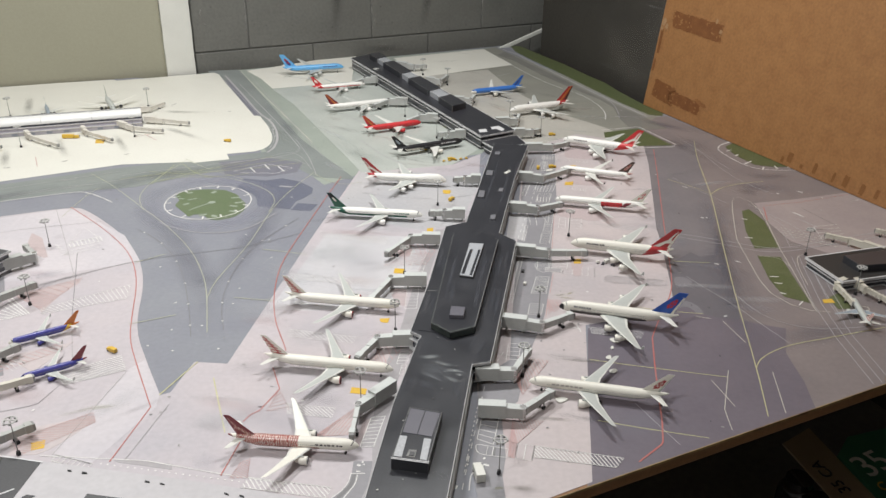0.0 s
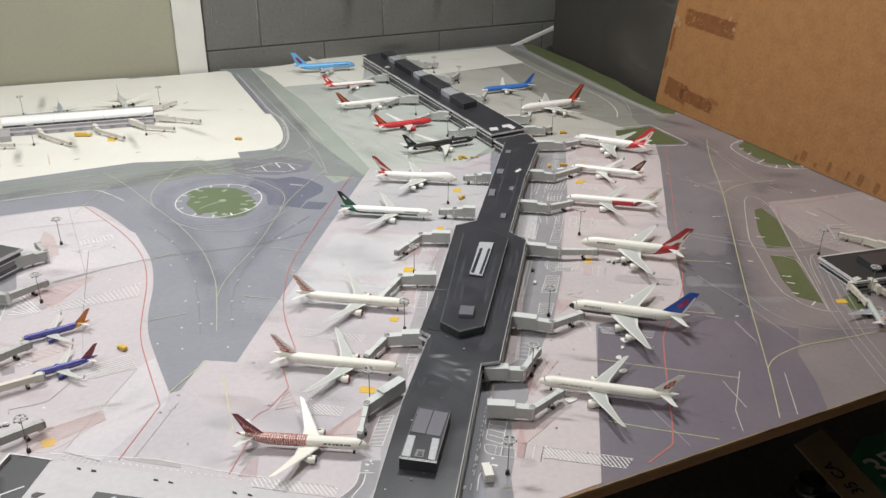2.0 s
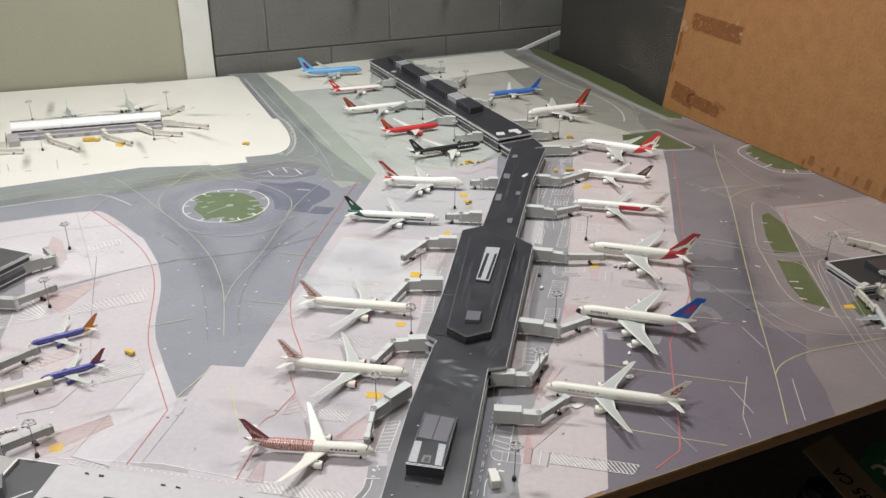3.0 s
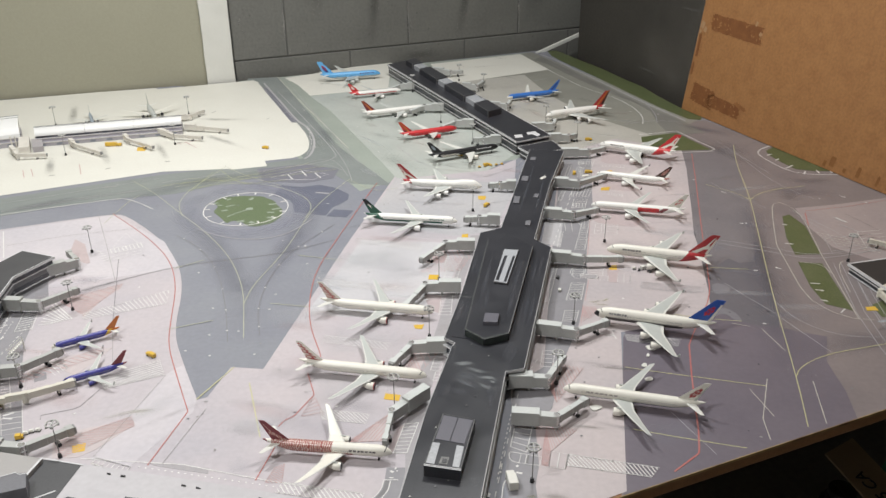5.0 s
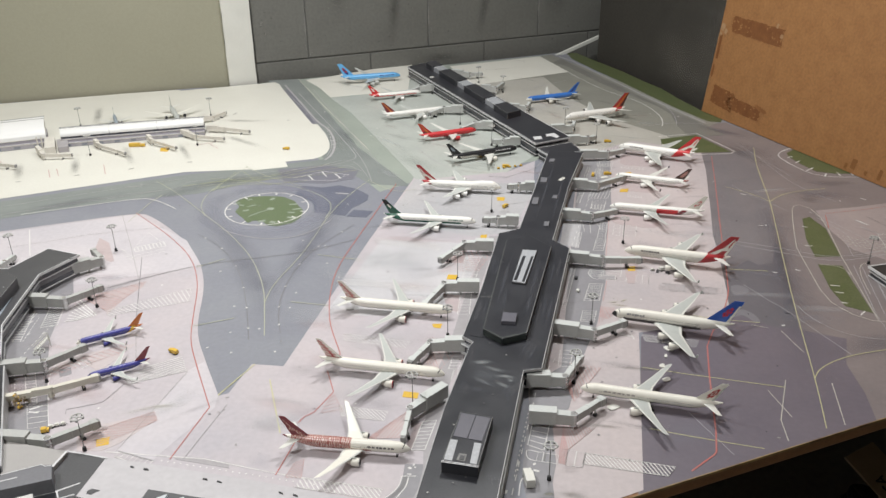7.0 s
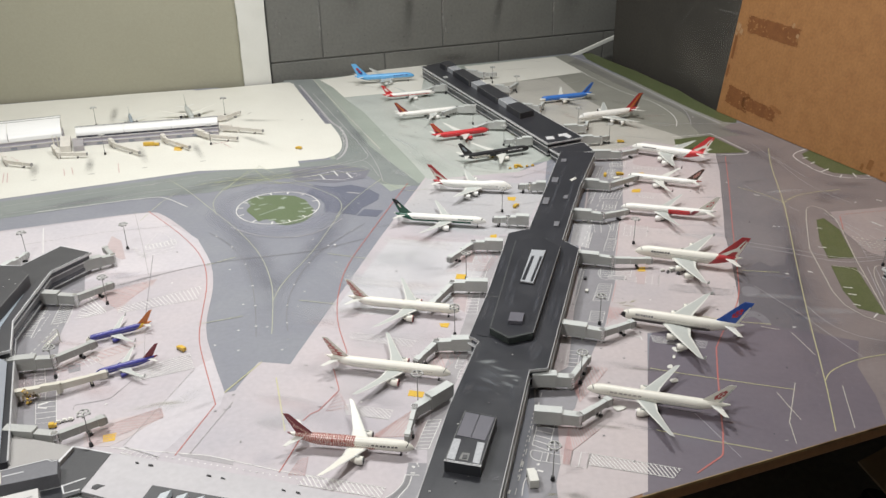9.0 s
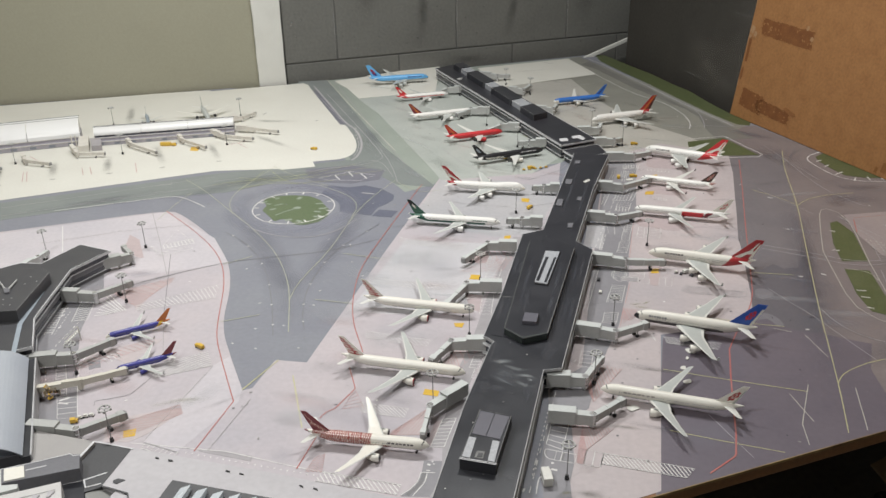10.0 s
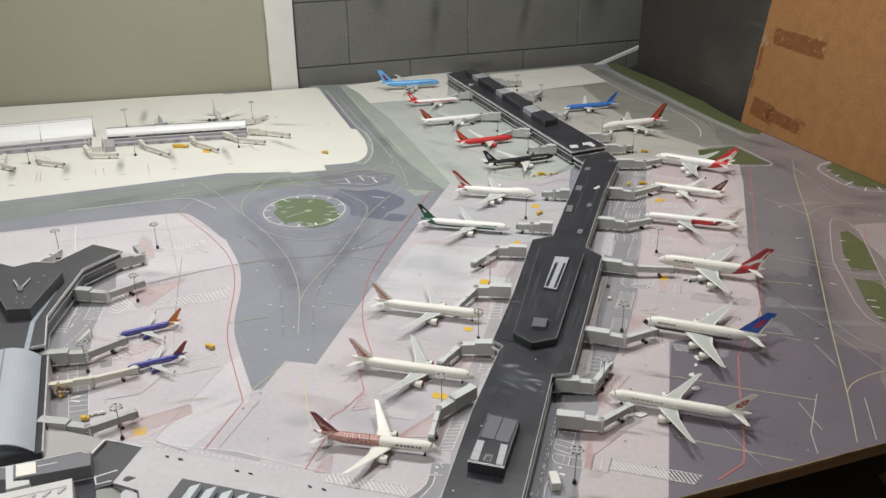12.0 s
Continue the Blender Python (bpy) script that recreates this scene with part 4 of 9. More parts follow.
ring = [(IX + IR * math.cos(a), IY + IR * math.sin(a)) for a in [math.tau * i / 64 for i in range(64)]]
line("island_ring", ring, 0.0021, M_WHITE, 6, closed=True)
GROUND = [(-0.544, 1.588), (-0.539, 1.604), (-0.528, 1.616), (-0.494, 1.624), (-0.458, 1.622), (-0.429, 1.599), (-0.419, 1.578), (-0.404, 1.555), (-0.400, 1.521), (-0.410, 1.490), (-0.434, 1.473), (-0.451, 1.475), (-0.471, 1.499), (-0.487, 1.498), (-0.492, 1.485), (-0.510, 1.511), (-0.532, 1.539), (-0.530, 1.565)]
GROUND = [(-0.476 + 1.09 * (x + 0.472), 1.552 + 1.03 * (y - 1.553)) for x, y in GROUND]
patch("grass_island", rounded(GROUND, 1, True, 0.006), M_ISLAND, 5, label="round printed grass island")
for a, b in ([(-0.521, 1.642), (-0.511, 1.620)], [(-0.479, 1.640), (-0.480, 1.618)], [(-0.552, 1.622), (-0.540, 1.610)], [(-0.568, 1.581), (-0.557, 1.582)], [(-0.555, 1.549), (-0.545, 1.550)], [(-0.534, 1.519), (-0.524, 1.525)], [(-0.506, 1.489), (-0.498, 1.501)], [(-0.469, 1.474), (-0.469, 1.485)], [(-0.433, 1.484), (-0.433, 1.496)],
             [(-0.404, 1.510), (-0.413, 1.517)], [(-0.395, 1.545), (-0.406, 1.544)], [(-0.404, 1.600), (-0.416, 1.593)], [(-0.443, 1.632), (-0.448, 1.620)]):
    u = math.atan2(a[1] - IY, a[0] - IX)
    line("island_tick", [(IX + IR * k * math.cos(u), IY + IR * k * math.sin(u)) for k in (0.99, 0.86)], 0.0032, M_WHITE, 7)
for a, b, wd in ([(-0.532, 1.601), (-0.524, 1.607), 0.006], [(-0.483, 1.603), (-0.478, 1.615), 0.008], [(-0.523, 1.565), (-0.507, 1.575), 0.004], [(-0.543, 1.573), (-0.532, 1.571), 0.005], [(-0.526, 1.542), (-0.515, 1.548), 0.006], [(-0.480, 1.490), (-0.466, 1.496), 0.008], [(-0.455, 1.491), (-0.444, 1.486), 0.008],
                 [(-0.437, 1.580), (-0.421, 1.584), 0.006], [(-0.424, 1.554), (-0.408, 1.561), 0.006], [(-0.431, 1.540), (-0.416, 1.538), 0.006], [(-0.425, 1.515), (-0.410, 1.510), 0.006], [(-0.553, 1.579), (-0.545, 1.585), 0.005]):
    line("island_stub", [a, b], wd, M_STUB, 7)
line("island_pointer", [(-0.506, 1.514), (-0.493, 1.532), (-0.474, 1.552)], 0.0032, M_STUB, 7)
patch("island_pointer", [(-0.471 + 0.0075 * math.cos(math.tau * k / 16), 1.556 + 0.0065 * math.sin(math.tau * k / 16)) for k in range(16)], M_STUB, 7.5)
# grass
patch("back_road", [(0.203, 2.916), (0.296, 2.709), (0.369, 2.546), (0.432, 2.393), (0.492, 2.266), (0.548, 2.161), (0.576, 2.085), (0.484, 2.062), (0.469, 2.157), (0.469, 2.270), (0.442, 2.347), (0.389, 2.439), (0.304, 2.603), (0.220, 2.803), (0.175, 2.865)], M_BACKROAD, 4.4)
patch("grass_strip", [(0.229, 3.005), (0.263, 3.007), (0.330, 2.867), (0.393, 2.745), (0.448, 2.611), (0.488, 2.527), (0.519, 2.416), (0.559, 2.303), (0.599, 2.224), (0.589, 2.193), (0.557, 2.202), (0.500, 2.311), (0.441, 2.448), (0.376, 2.607), (0.302, 2.770), (0.241, 2.919)], M_GRASS, 5, label="printed grass strip along the boards")
line("grass_edge", [(0.199, 2.950), (0.239, 2.885), (0.299, 2.739), (0.372, 2.573), (0.436, 2.417), (0.496, 2.288), (0.546, 2.186)], 0.006, M_FAINT, 6)
line("road_edge", [(0.199, 2.771), (0.238, 2.669), (0.319, 2.491), (0.392, 2.403), (0.425, 2.312), (0.436, 2.253), (0.437, 2.200), (0.428, 2.155)], 0.0022, M_WHITE, 6, 2)
line("road_edge", [(0.425, 2.453), (0.461, 2.383), (0.475, 2.298), (0.476, 2.228), (0.468, 2.167)], 0.0016, M_FAINT, 6, 2)
line("road_edge", [(0.381, 2.152), (0.462, 2.186), (0.522, 2.179), (0.585, 2.188)], 0.0016, M_FAINT, 6, 2)
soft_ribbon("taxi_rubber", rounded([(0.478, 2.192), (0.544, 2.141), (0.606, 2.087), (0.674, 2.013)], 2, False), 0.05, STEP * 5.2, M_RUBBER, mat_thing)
patch("grass_wedge", [(0.406, 2.046), (0.502, 2.082), (0.560, 1.954), (0.396, 1.934)], M_GRASS, 5)
line("grass_edge", [(0.404, 2.064), (0.505, 2.096), (0.569, 1.959), (0.557, 1.942), (0.386, 1.917)], 0.0025, M_WHITE, 6)
patch("grass_wedge", [(0.689, 1.950), (0.718, 1.981), (0.734, 1.978), (0.759, 1.905), (0.805, 1.826), (0.806, 1.816), (0.761, 1.813), (0.720, 1.826), (0.701, 1.871), (0.688, 1.918)], M_GRASS, 5)
line("grass_edge", [(0.729, 1.994), (0.687, 1.971), (0.666, 1.941), (0.664, 1.913), (0.682, 1.855), (0.702, 1.811), (0.740, 1.791), (0.809, 1.794)], 0.0020, M_WHITE, 6, 1)
for a, b in ([(0.682, 1.963), (0.708, 1.985)], [(0.682, 1.917), (0.696, 1.926)], [(0.691, 1.882), (0.703, 1.894)], [(0.698, 1.829), (0.720, 1.849)], [(0.728, 1.794), (0.737, 1.812)], [(0.764, 1.821), (0.764, 1.799)], [(0.792, 1.815), (0.794, 1.804)]):
    line("island_tick", [a, b], 0.0030, M_WHITE, 7)
patch("grass_wedge", [(0.606, 1.555), (0.623, 1.565), (0.636, 1.509), (0.622, 1.385), (0.576, 1.383), (0.583, 1.457)], M_GRASS, 5)
patch("grass_wedge", [(0.571, 1.353), (0.612, 1.348), (0.602, 1.182), (0.566, 1.202), (0.562, 1.262)], M_GRASS, 5)
for a, b in ([(0.594, 1.516), (0.603, 1.513)], [(0.572, 1.429), (0.586, 1.427)], [(0.566, 1.273), (0.581, 1.271)], [(0.566, 1.250), (0.579, 1.247)], [(0.563, 1.215), (0.573, 1.211)], [(0.580, 1.174), (0.591, 1.187)]):
    line("island_tick", [a, b], 0.0022, M_WHITE, 7)
line("island_edge", [(0.623, 1.154), (0.593, 1.158), (0.568, 1.176), (0.548, 1.212), (0.544, 1.258), (0.554, 1.419), (0.569, 1.483), (0.586, 1.552), (0.600, 1.602), (0.609, 1.620), (0.621, 1.627), (0.637, 1.609), (0.644, 1.563), (0.639, 1.504), (0.623, 1.385), (0.601, 1.155)], 0.0011, M_EDGELINE, 6)
for pts in ([(0.566, 1.776), (0.508, 1.756), (0.490, 1.684), (0.482, 1.615)],):
    line("dark_trace", pts, 0.0012, M_SEAM, 6)
for pts in ([(0.589, 2.018), (0.612, 1.930), (0.633, 1.860), (0.653, 1.791)], [(0.508, 1.735), (0.531, 1.680), (0.561, 1.640), (0.586, 1.595)], [(0.421, 1.268), (0.446, 1.219), (0.469, 1.182), (0.495, 1.121), (0.524, 1.057)], [(0.630, 1.590), (0.690, 1.480), (0.700, 1.420)], [(0.636, 1.560), (0.668, 1.490), (0.664, 1.420)], [(0.655, 1.330), (0.640, 1.220), (0.632, 1.120)], [(0.668, 1.330), (0.652, 1.220), (0.643, 1.120)]):
    line("road_trace", rounded(pts, 2, False), 0.0010, M_FAINT, 7)
for a, b in ([(0.516, 1.682), (0.526, 1.676)], [(0.709, 1.551), (0.723, 1.529)], [(0.864, 1.622), (0.870, 1.619)], [(0.759, 1.667), (0.768, 1.658)], [(0.512, 1.518), (0.519, 1.516)], [(0.446, 1.135), (0.452, 1.136)], [(0.483, 1.317), (0.490, 1.315)], [(0.524, 1.329), (0.532, 1.324)]):
    line("white_fleck", [a, b], 0.0026, M_WHITE, 9)
line("road_line", [(0.445, 1.427), (0.532, 1.394), (0.586, 1.367), (0.639, 1.372), (0.732, 1.408), (0.848, 1.447)], 0.0014, M_FAINT, 6, 1)
line("road_line", [(0.449, 1.442), (0.537, 1.411), (0.591, 1.384), (0.645, 1.388), (0.740, 1.428), (0.858, 1.468)], 0.0014, M_FAINT, 6, 1)
for k in range(3):
    line("road_line", [(x + 0.014 * k, y + 0.004 * k) for x, y in [(0.632, 1.351), (0.605, 1.177), (0.600, 1.075), (0.603, 0.958)]], 0.0010, M_FAINT, 6)
patch("grass_wedge", [(0.638, 1.201), (0.663, 1.218), (0.671, 1.188), (0.659, 1.165), (0.640, 1.164)], M_GRASS, 5)
line("road_line", rounded([(0.621, 1.244), (0.628, 1.301), (0.638, 1.340), (0.647, 1.356), (0.660, 1.361)], 2, False), 0.0009, M_EDGELINE, 7)
line("island_edge", rounded([(0.574, 1.352), (0.594, 1.349), (0.611, 1.339), (0.614, 1.311)], 2, False), 0.0009, M_EDGELINE, 7)
line("road_line", rounded([(0.670, 1.170), (0.691, 1.175), (0.690, 1.162), (0.674, 1.148)], 2, False), 0.0012, M_EDGELINE, 7)
# yellow taxi lines
for pts in ([(-0.772, 1.702), (-0.701, 1.637), (-0.602, 1.523), (-0.527, 1.441), (-0.449, 1.334), (-0.402, 1.235), (-0.382, 1.175), (-0.353, 1.063)], [(-0.380, 1.165), (-0.382, 1.227), (-0.356, 1.351), (-0.342, 1.550), (-0.314, 1.662), (-0.288, 1.735)],
            [(-0.596, 1.512), (-0.629, 1.577), (-0.629, 1.658), (-0.601, 1.756), (-0.590, 1.804)], [(-0.347, 1.514), (-0.343, 1.565), (-0.362, 1.617), (-0.433, 1.678), (-0.518, 1.705), (-0.598, 1.704), (-0.666, 1.669)],
            [(-0.461, 1.797), (-0.550, 1.724), (-0.633, 1.651)], [(-0.594, 1.804), (-0.528, 1.741), (-0.434, 1.685)], [(-0.742, 1.473), (-0.737, 1.580), (-0.727, 1.621)], [(-0.286, 1.721), (-0.225, 1.658), (-0.178, 1.679)]):
    line("taxi_line", pts, 0.0013, M_PALEYELLOW, 7, 2)
for pts in ([(0.622, 1.989), (0.596, 1.866), (0.567, 1.640), (0.518, 1.381), (0.485, 1.201), (0.449, 0.978), (0.430, 0.880)], [(0.567, 1.640), (0.594, 1.676), (0.643, 1.704), (0.704, 1.720)], [(0.567, 1.640), (0.548, 1.674), (0.493, 1.724)], [(0.451, 0.992), (0.466, 1.019), (0.515, 1.053), (0.582, 1.074), (0.691, 1.110)],
            [(0.215, 1.007), (0.275, 0.993), (0.404, 0.968)], [(0.205, 0.866), (0.258, 0.852), (0.340, 0.834)], [(0.316, 1.159), (0.359, 1.148), (0.416, 1.142)], [(0.410, 1.325), (0.475, 1.321)]):
    line("taxi_line", pts, 0.0012, M_YELLOW, 7, 1)
for pts in ([(0.399, 1.135), (0.424, 1.127)], [(0.441, 1.119), (0.457, 1.059)], [(0.378, 0.960), (0.393, 0.901)], [(0.409, 0.985), (0.377, 0.894)], [(0.377, 0.894), (0.374, 0.851)], [(0.471, 0.982), (0.456, 0.888)], [(0.486, 1.210), (0.503, 1.147), (0.543, 1.109), (0.601, 1.099), (0.695, 1.118)],
            [(0.611, 1.938), (0.640, 1.758), (0.670, 1.692), (0.703, 1.646)]):
    line("thin_line", pts, 0.0010, M_EDGELINE if pts[0][1] < 1.2 else M_FAINT, 7, 1)
line("thin_line", [(0.260, 0.905), (0.300, 0.820)], 0.0008, M_FAINT, 7)
for a, b in ([(-0.537, 1.286), (-0.494, 1.322)], [(-0.327, 1.347), (-0.244, 1.329)], [(-0.337, 1.170), (-0.272, 1.161)], [(-0.478, 1.083), (-0.415, 1.113)], [(-0.346, 0.985), (-0.376, 0.906)], [(-0.314, 0.947), (-0.270, 0.830)]):
    line("stop_line", [a, b], 0.0015, M_YELLOW if b[1] < 0.95 else M_PALEYELLOW, 7)
line("island_circle", [(-0.549, 1.455), (-0.484, 1.415), (-0.414, 1.409), (-0.365, 1.438), (-0.333, 1.506)], 0.0018, M_FAINT, 7, 2)
line("edge_line", [(-0.982, 1.503), (-0.771, 1.599), (-0.738, 1.599), (-0.671, 1.548)], 0.0020, M_WHITE, 7, 1)
for pts in ([(-0.580, 1.424), (-0.540, 1.393), (-0.489, 1.335), (-0.444, 1.253), (-0.415, 1.177), (-0.394, 1.116), (-0.374, 1.050)], [(-0.283, 1.486), (-0.321, 1.411), (-0.347, 1.352), (-0.359, 1.262), (-0.358, 1.183), (-0.346, 1.121), (-0.330, 1.072)]):
    line("edge_line", pts, 0.0009, M_SEAM, 7, 1)
    for k in range(0, len(pts) - 1):
        x, y = lerp(pts[k], pts[k + 1], 0.5)
        line("edge_light", [(x - 0.0016, y), (x + 0.0016, y + 0.0004)], 0.0026, M_WHITE, 8)
for x, y in [(-0.334, 1.150), (-0.335, 1.200), (-0.273, 1.260), (-0.488, 1.271), (-0.426, 1.150), (-0.408, 1.069), (-0.325, 1.019), (-0.366, 1.082), (-0.430, 1.024), (-0.369, 1.406), (-0.304, 1.313), (-0.390, 1.012)]:
    line("edge_light", [(x - 0.0016, y), (x + 0.0016, y + 0.0004)], 0.0024, M_WHITE, 8)
line("mat_seam", rounded([(-0.670, 1.197), (-0.618, 1.237), (-0.572, 1.270), (-0.526, 1.298), (-0.464, 1.320), (-0.356, 1.354), (-0.270, 1.416)], 2, False), 0.0012, M_SEAM, 8)
soft_ribbon("oil_trail", [(-0.672, 1.193), (-0.650, 1.212), (-0.618, 1.236), (-0.585, 1.262)], 0.016, STEP * 8.3, M_DARKSMEAR, mat_thing)
line("mat_seam", [(-0.923, 1.348), (-0.860, 1.378), (-0.796, 1.412), (-0.731, 1.433), (-0.650, 1.457)], 0.0007, M_STAIN, 8)
line("pale_line", [(-0.923, 1.428), (-0.862, 1.315)], 0.0016, M_WHITE, 8)
line("mat_seam", [(-0.357, 0.886), (-0.377, 0.775)], 0.0006, M_STAIN, 8)
line("mat_seam", [(-0.438, 0.960), (-0.467, 0.782)], 0.0007, M_STAIN, 8)
line("mat_seam", [(-0.773, 1.518), (-0.692, 1.368), (-0.625, 1.240)], 0.0007, M_STAIN, 8)
line("mat_seam", [(-0.650, 1.318), (-0.606, 1.196), (-0.570, 1.096)], 0.0010, M_SEAM, 8)
line("mat_seam", [(-0.570, 1.096), (-0.526, 0.989)], 0.0006, M_STAIN, 8)
# red stand limits
for pts, reach in (([(-0.226, 1.709), (-0.239, 1.623), (-0.264, 1.443), (-0.284, 1.292), (-0.276, 1.186), (-0.259, 1.103), (-0.232, 1.034)], 0.08), ([(-0.232, 1.034), (-0.226, 1.018), (-0.236, 0.997)], 0.0), ([(-0.237, 0.974), (-0.218, 0.923), (-0.236, 0.875), (-0.246, 0.866), (-0.252, 0.852)], 0.003), ([(-0.246, 0.818), (-0.256, 0.751)], 0.0),
                   ([(-0.744, 1.521), (-0.636, 1.418), (-0.557, 1.323), (-0.511, 1.224), (-0.481, 1.106), (-0.462, 1.040), (-0.430, 0.976), (-0.379, 0.879)], 0.08), ([(-0.379, 0.879), (-0.394, 0.772)], 0.0), ([(0.506, 1.921), (0.478, 1.751), (0.436, 1.513), (0.404, 1.320), (0.386, 1.218), (0.337, 1.114), (0.319, 1.069)], 0.05), ([(0.319, 1.069), (0.307, 0.998), (0.296, 0.925), (0.288, 0.867), (0.279, 0.822), (0.242, 0.787)], 0.006)):
    line("red_line", pts, 0.0020 if pts[0][0] > 0.3 and pts[0][1] < 1.1 else 0.0016 if pts[0][0] > 0.3 else 0.0014, M_RED, 8, 2 if reach else 0, reach=reach)
line("red_line", [(0.657, 1.575), (0.643, 1.512)], 0.0016, M_RED, 8)
line("red_line", [(0.660, 1.583), (0.749, 1.608), (0.862, 1.652)], 0.0008, M_RED, 8)
# hatched boxes
hatch("hatched_box", [(-0.223, 0.749), (-0.124, 0.734), (-0.127, 0.717), (-0.229, 0.732)], 16, 0.00144, M_WHITE)
hatch("hatched_box", [(-0.205, 0.892), (-0.137, 0.883), (-0.140, 0.863), (-0.198, 0.870)], 11, 0.00115, M_WHITE)
hatch("hatched_box", [(-0.232, 1.076), (-0.126, 1.057), (-0.131, 1.040), (-0.229, 1.056)], 14, 0.00094, M_WHITE)
hatch("hatched_box", [(-0.261, 1.255), (-0.120, 1.233), (-0.125, 1.216), (-0.261, 1.237)], 18, 0.00086, M_WHITE)
hatch("hatched_box", [(-0.233, 1.425), (-0.101, 1.398), (-0.106, 1.377), (-0.229, 1.402)], 16, 0.00086, M_WHITE)
hatch("hatched_box", [(-0.532, 0.947), (-0.460, 0.999), (-0.440, 0.962), (-0.511, 0.925)], 18, 0.0013, M_WHITE)
hatch("hatched_box", [(-0.630, 1.125), (-0.517, 1.208), (-0.508, 1.162), (-0.623, 1.108)], 20, 0.0012, M_WHITE)
hatch("hatched_box", [(0.118, 0.813), (0.225, 0.793), (0.213, 0.776), (0.113, 0.793)], 20, 0.00144, M_WHITE)
hatch("stand_box", [(0.097, 0.818), (0.118, 0.813), (0.112, 0.786), (0.092, 0.789)], 2, 0.0012, M_WHITE, lean=0.001)
hatch("hatched_box", [(0.227, 1.096), (0.310, 1.084), (0.302, 1.066), (0.229, 1.078)], 15, 0.0010, M_WHITE)
for a, b in ([(0.192, 1.097), (0.213, 1.090)], [(0.209, 1.102), (0.213, 1.082)]):
    line("stand_corner", [a, b], 0.0016, M_WHITE, 8)
hatch("hatched_box", [(0.282, 1.267), (0.376, 1.252), (0.367, 1.230), (0.274, 1.245)], 18, 0.0007, M_FAINT)
hatch("stand_box", [(0.289, 1.263), (0.383, 1.252), (0.377, 1.234), (0.286, 1.239)], 3, 0.0008, M_FAINT, lean=0.001)
hatch("stand_box", [(0.244, 1.293), (0.266, 1.294), (0.261, 1.262), (0.240, 1.266)], 2, 0.0008, M_WHITE, lean=0.001)
line("arrow_box", [(-0.681, 1.428), (-0.681, 1.364), (-0.630, 1.377)], 0.0011, M_WHITE, 8, closed=True)
bays([(-0.682, 1.358), (-0.636, 1.388), (-0.625, 1.371), (-0.671, 1.341)], 8, 0.0015)
line("arrow_box", [(-0.668, 1.309), (-0.618, 1.347), (-0.624, 1.357), (-0.670, 1.324)], 0.0011, M_WHITE, 8, closed=True)
for k in range(5):
    line("arrow_bar", [(-0.703 + 0.007 * k, 1.349 - 0.010 * k), (-0.693 + 0.007 * k, 1.345 - 0.006 * k)], 0.0016, M_WHITE, 8)
hatch("red_hatching", [(0.095, 0.869), (0.133, 0.862), (0.097, 0.818), (0.087, 0.820)], 9, 0.0008, M_REDFADE)
hatch("red_hatching", [(0.087, 0.820), (0.097, 0.818), (0.092, 0.790), (0.084, 0.792)], 4, 0.0008, M_REDFADE)
hatch("red_hatching", [(-0.111, 0.885), (-0.106, 0.830), (-0.146, 0.826), (-0.157, 0.825)], 6, 0.0008, M_REDFADE)
hatch("red_hatching", [(-0.238, 0.774), (-0.228, 0.782), (-0.224, 0.748), (-0.244, 0.747)], 4, 0.0008, M_REDFADE)
hatch("red_hatching", [(-0.216, 0.917), (-0.197, 0.879), (-0.226, 0.875), (-0.220, 0.912)], 5, 0.0008, M_REDFADE)
hatch("red_hatching", [(-0.528, 0.808), (-0.449, 0.866), (-0.439, 0.846), (-0.508, 0.779)], 20, 0.0008, M_REDFADE)
hatch("red_hatching", [(0.112, 1.012), (0.155, 1.002), (0.111, 0.919), (0.105, 0.948)], 8, 0.0008, M_REDFADE)
hatch("red_hatching", [(-0.093, 1.028), (-0.048, 1.049), (-0.076, 0.984), (-0.096, 0.982)], 5, 0.0008, M_REDFADE)
hatch("red_hatching", [(-0.641, 0.953), (-0.556, 1.031), (-0.550, 1.008), (-0.638, 0.931)], 13, 0.0008, M_REDFADE)
hatch("red_hatching", [(-0.690, 1.165), (-0.606, 1.228), (-0.619, 1.166), (-0.632, 1.124)], 7, 0.0008, M_REDFADE)
hatch("red_hatching", [(-0.057, 1.339), (-0.016, 1.343), (-0.029, 1.297), (-0.104, 1.289)], 6, 0.0008, M_REDFADE)
hatch("red_hatching", [(-0.061, 1.412), (-0.108, 1.334), (-0.047, 1.340), (-0.006, 1.345)], 5, 0.0008, M_REDFADE)
hatch("red_hatching", [(0.174, 1.176), (0.200, 1.170), (0.179, 1.141), (0.167, 1.148)], 4, 0.0008, M_REDFADE)
patch("service_road", [(-0.709, 0.915), (-0.779, 1.074), (-0.789, 1.152), (-0.800, 1.233), (-0.747, 1.248), (-0.712, 1.177), (-0.709, 1.136), (-0.683, 1.039), (-0.644, 0.953), (-0.571, 0.815), (-0.586, 0.789), (-0.627, 0.791)], M_SERVICE, 4)
# pink zones under the noses
patch("pink_zone", [(0.239, 1.565), (0.326, 1.545), (0.312, 1.490), (0.223, 1.515)], M_ZONE, 4.5, 1)
patch("pink_zone", [(0.275, 1.742), (0.362, 1.710), (0.339, 1.676), (0.264, 1.691)], M_ZONE, 4.5, 1)
patch("pink_zone", [(0.296, 1.932), (0.376, 1.892), (0.362, 1.841), (0.280, 1.852)], M_ZONE, 4.5, 1)
patch("pink_zone", [(0.228, 1.346), (0.256, 1.346), (0.238, 1.263), (0.226, 1.264)], M_ZONE, 5.5)
patch("pink_zone", [(0.174, 1.182), (0.195, 1.179), (0.191, 1.164), (0.168, 1.131)], M_ZONE, 5.5)
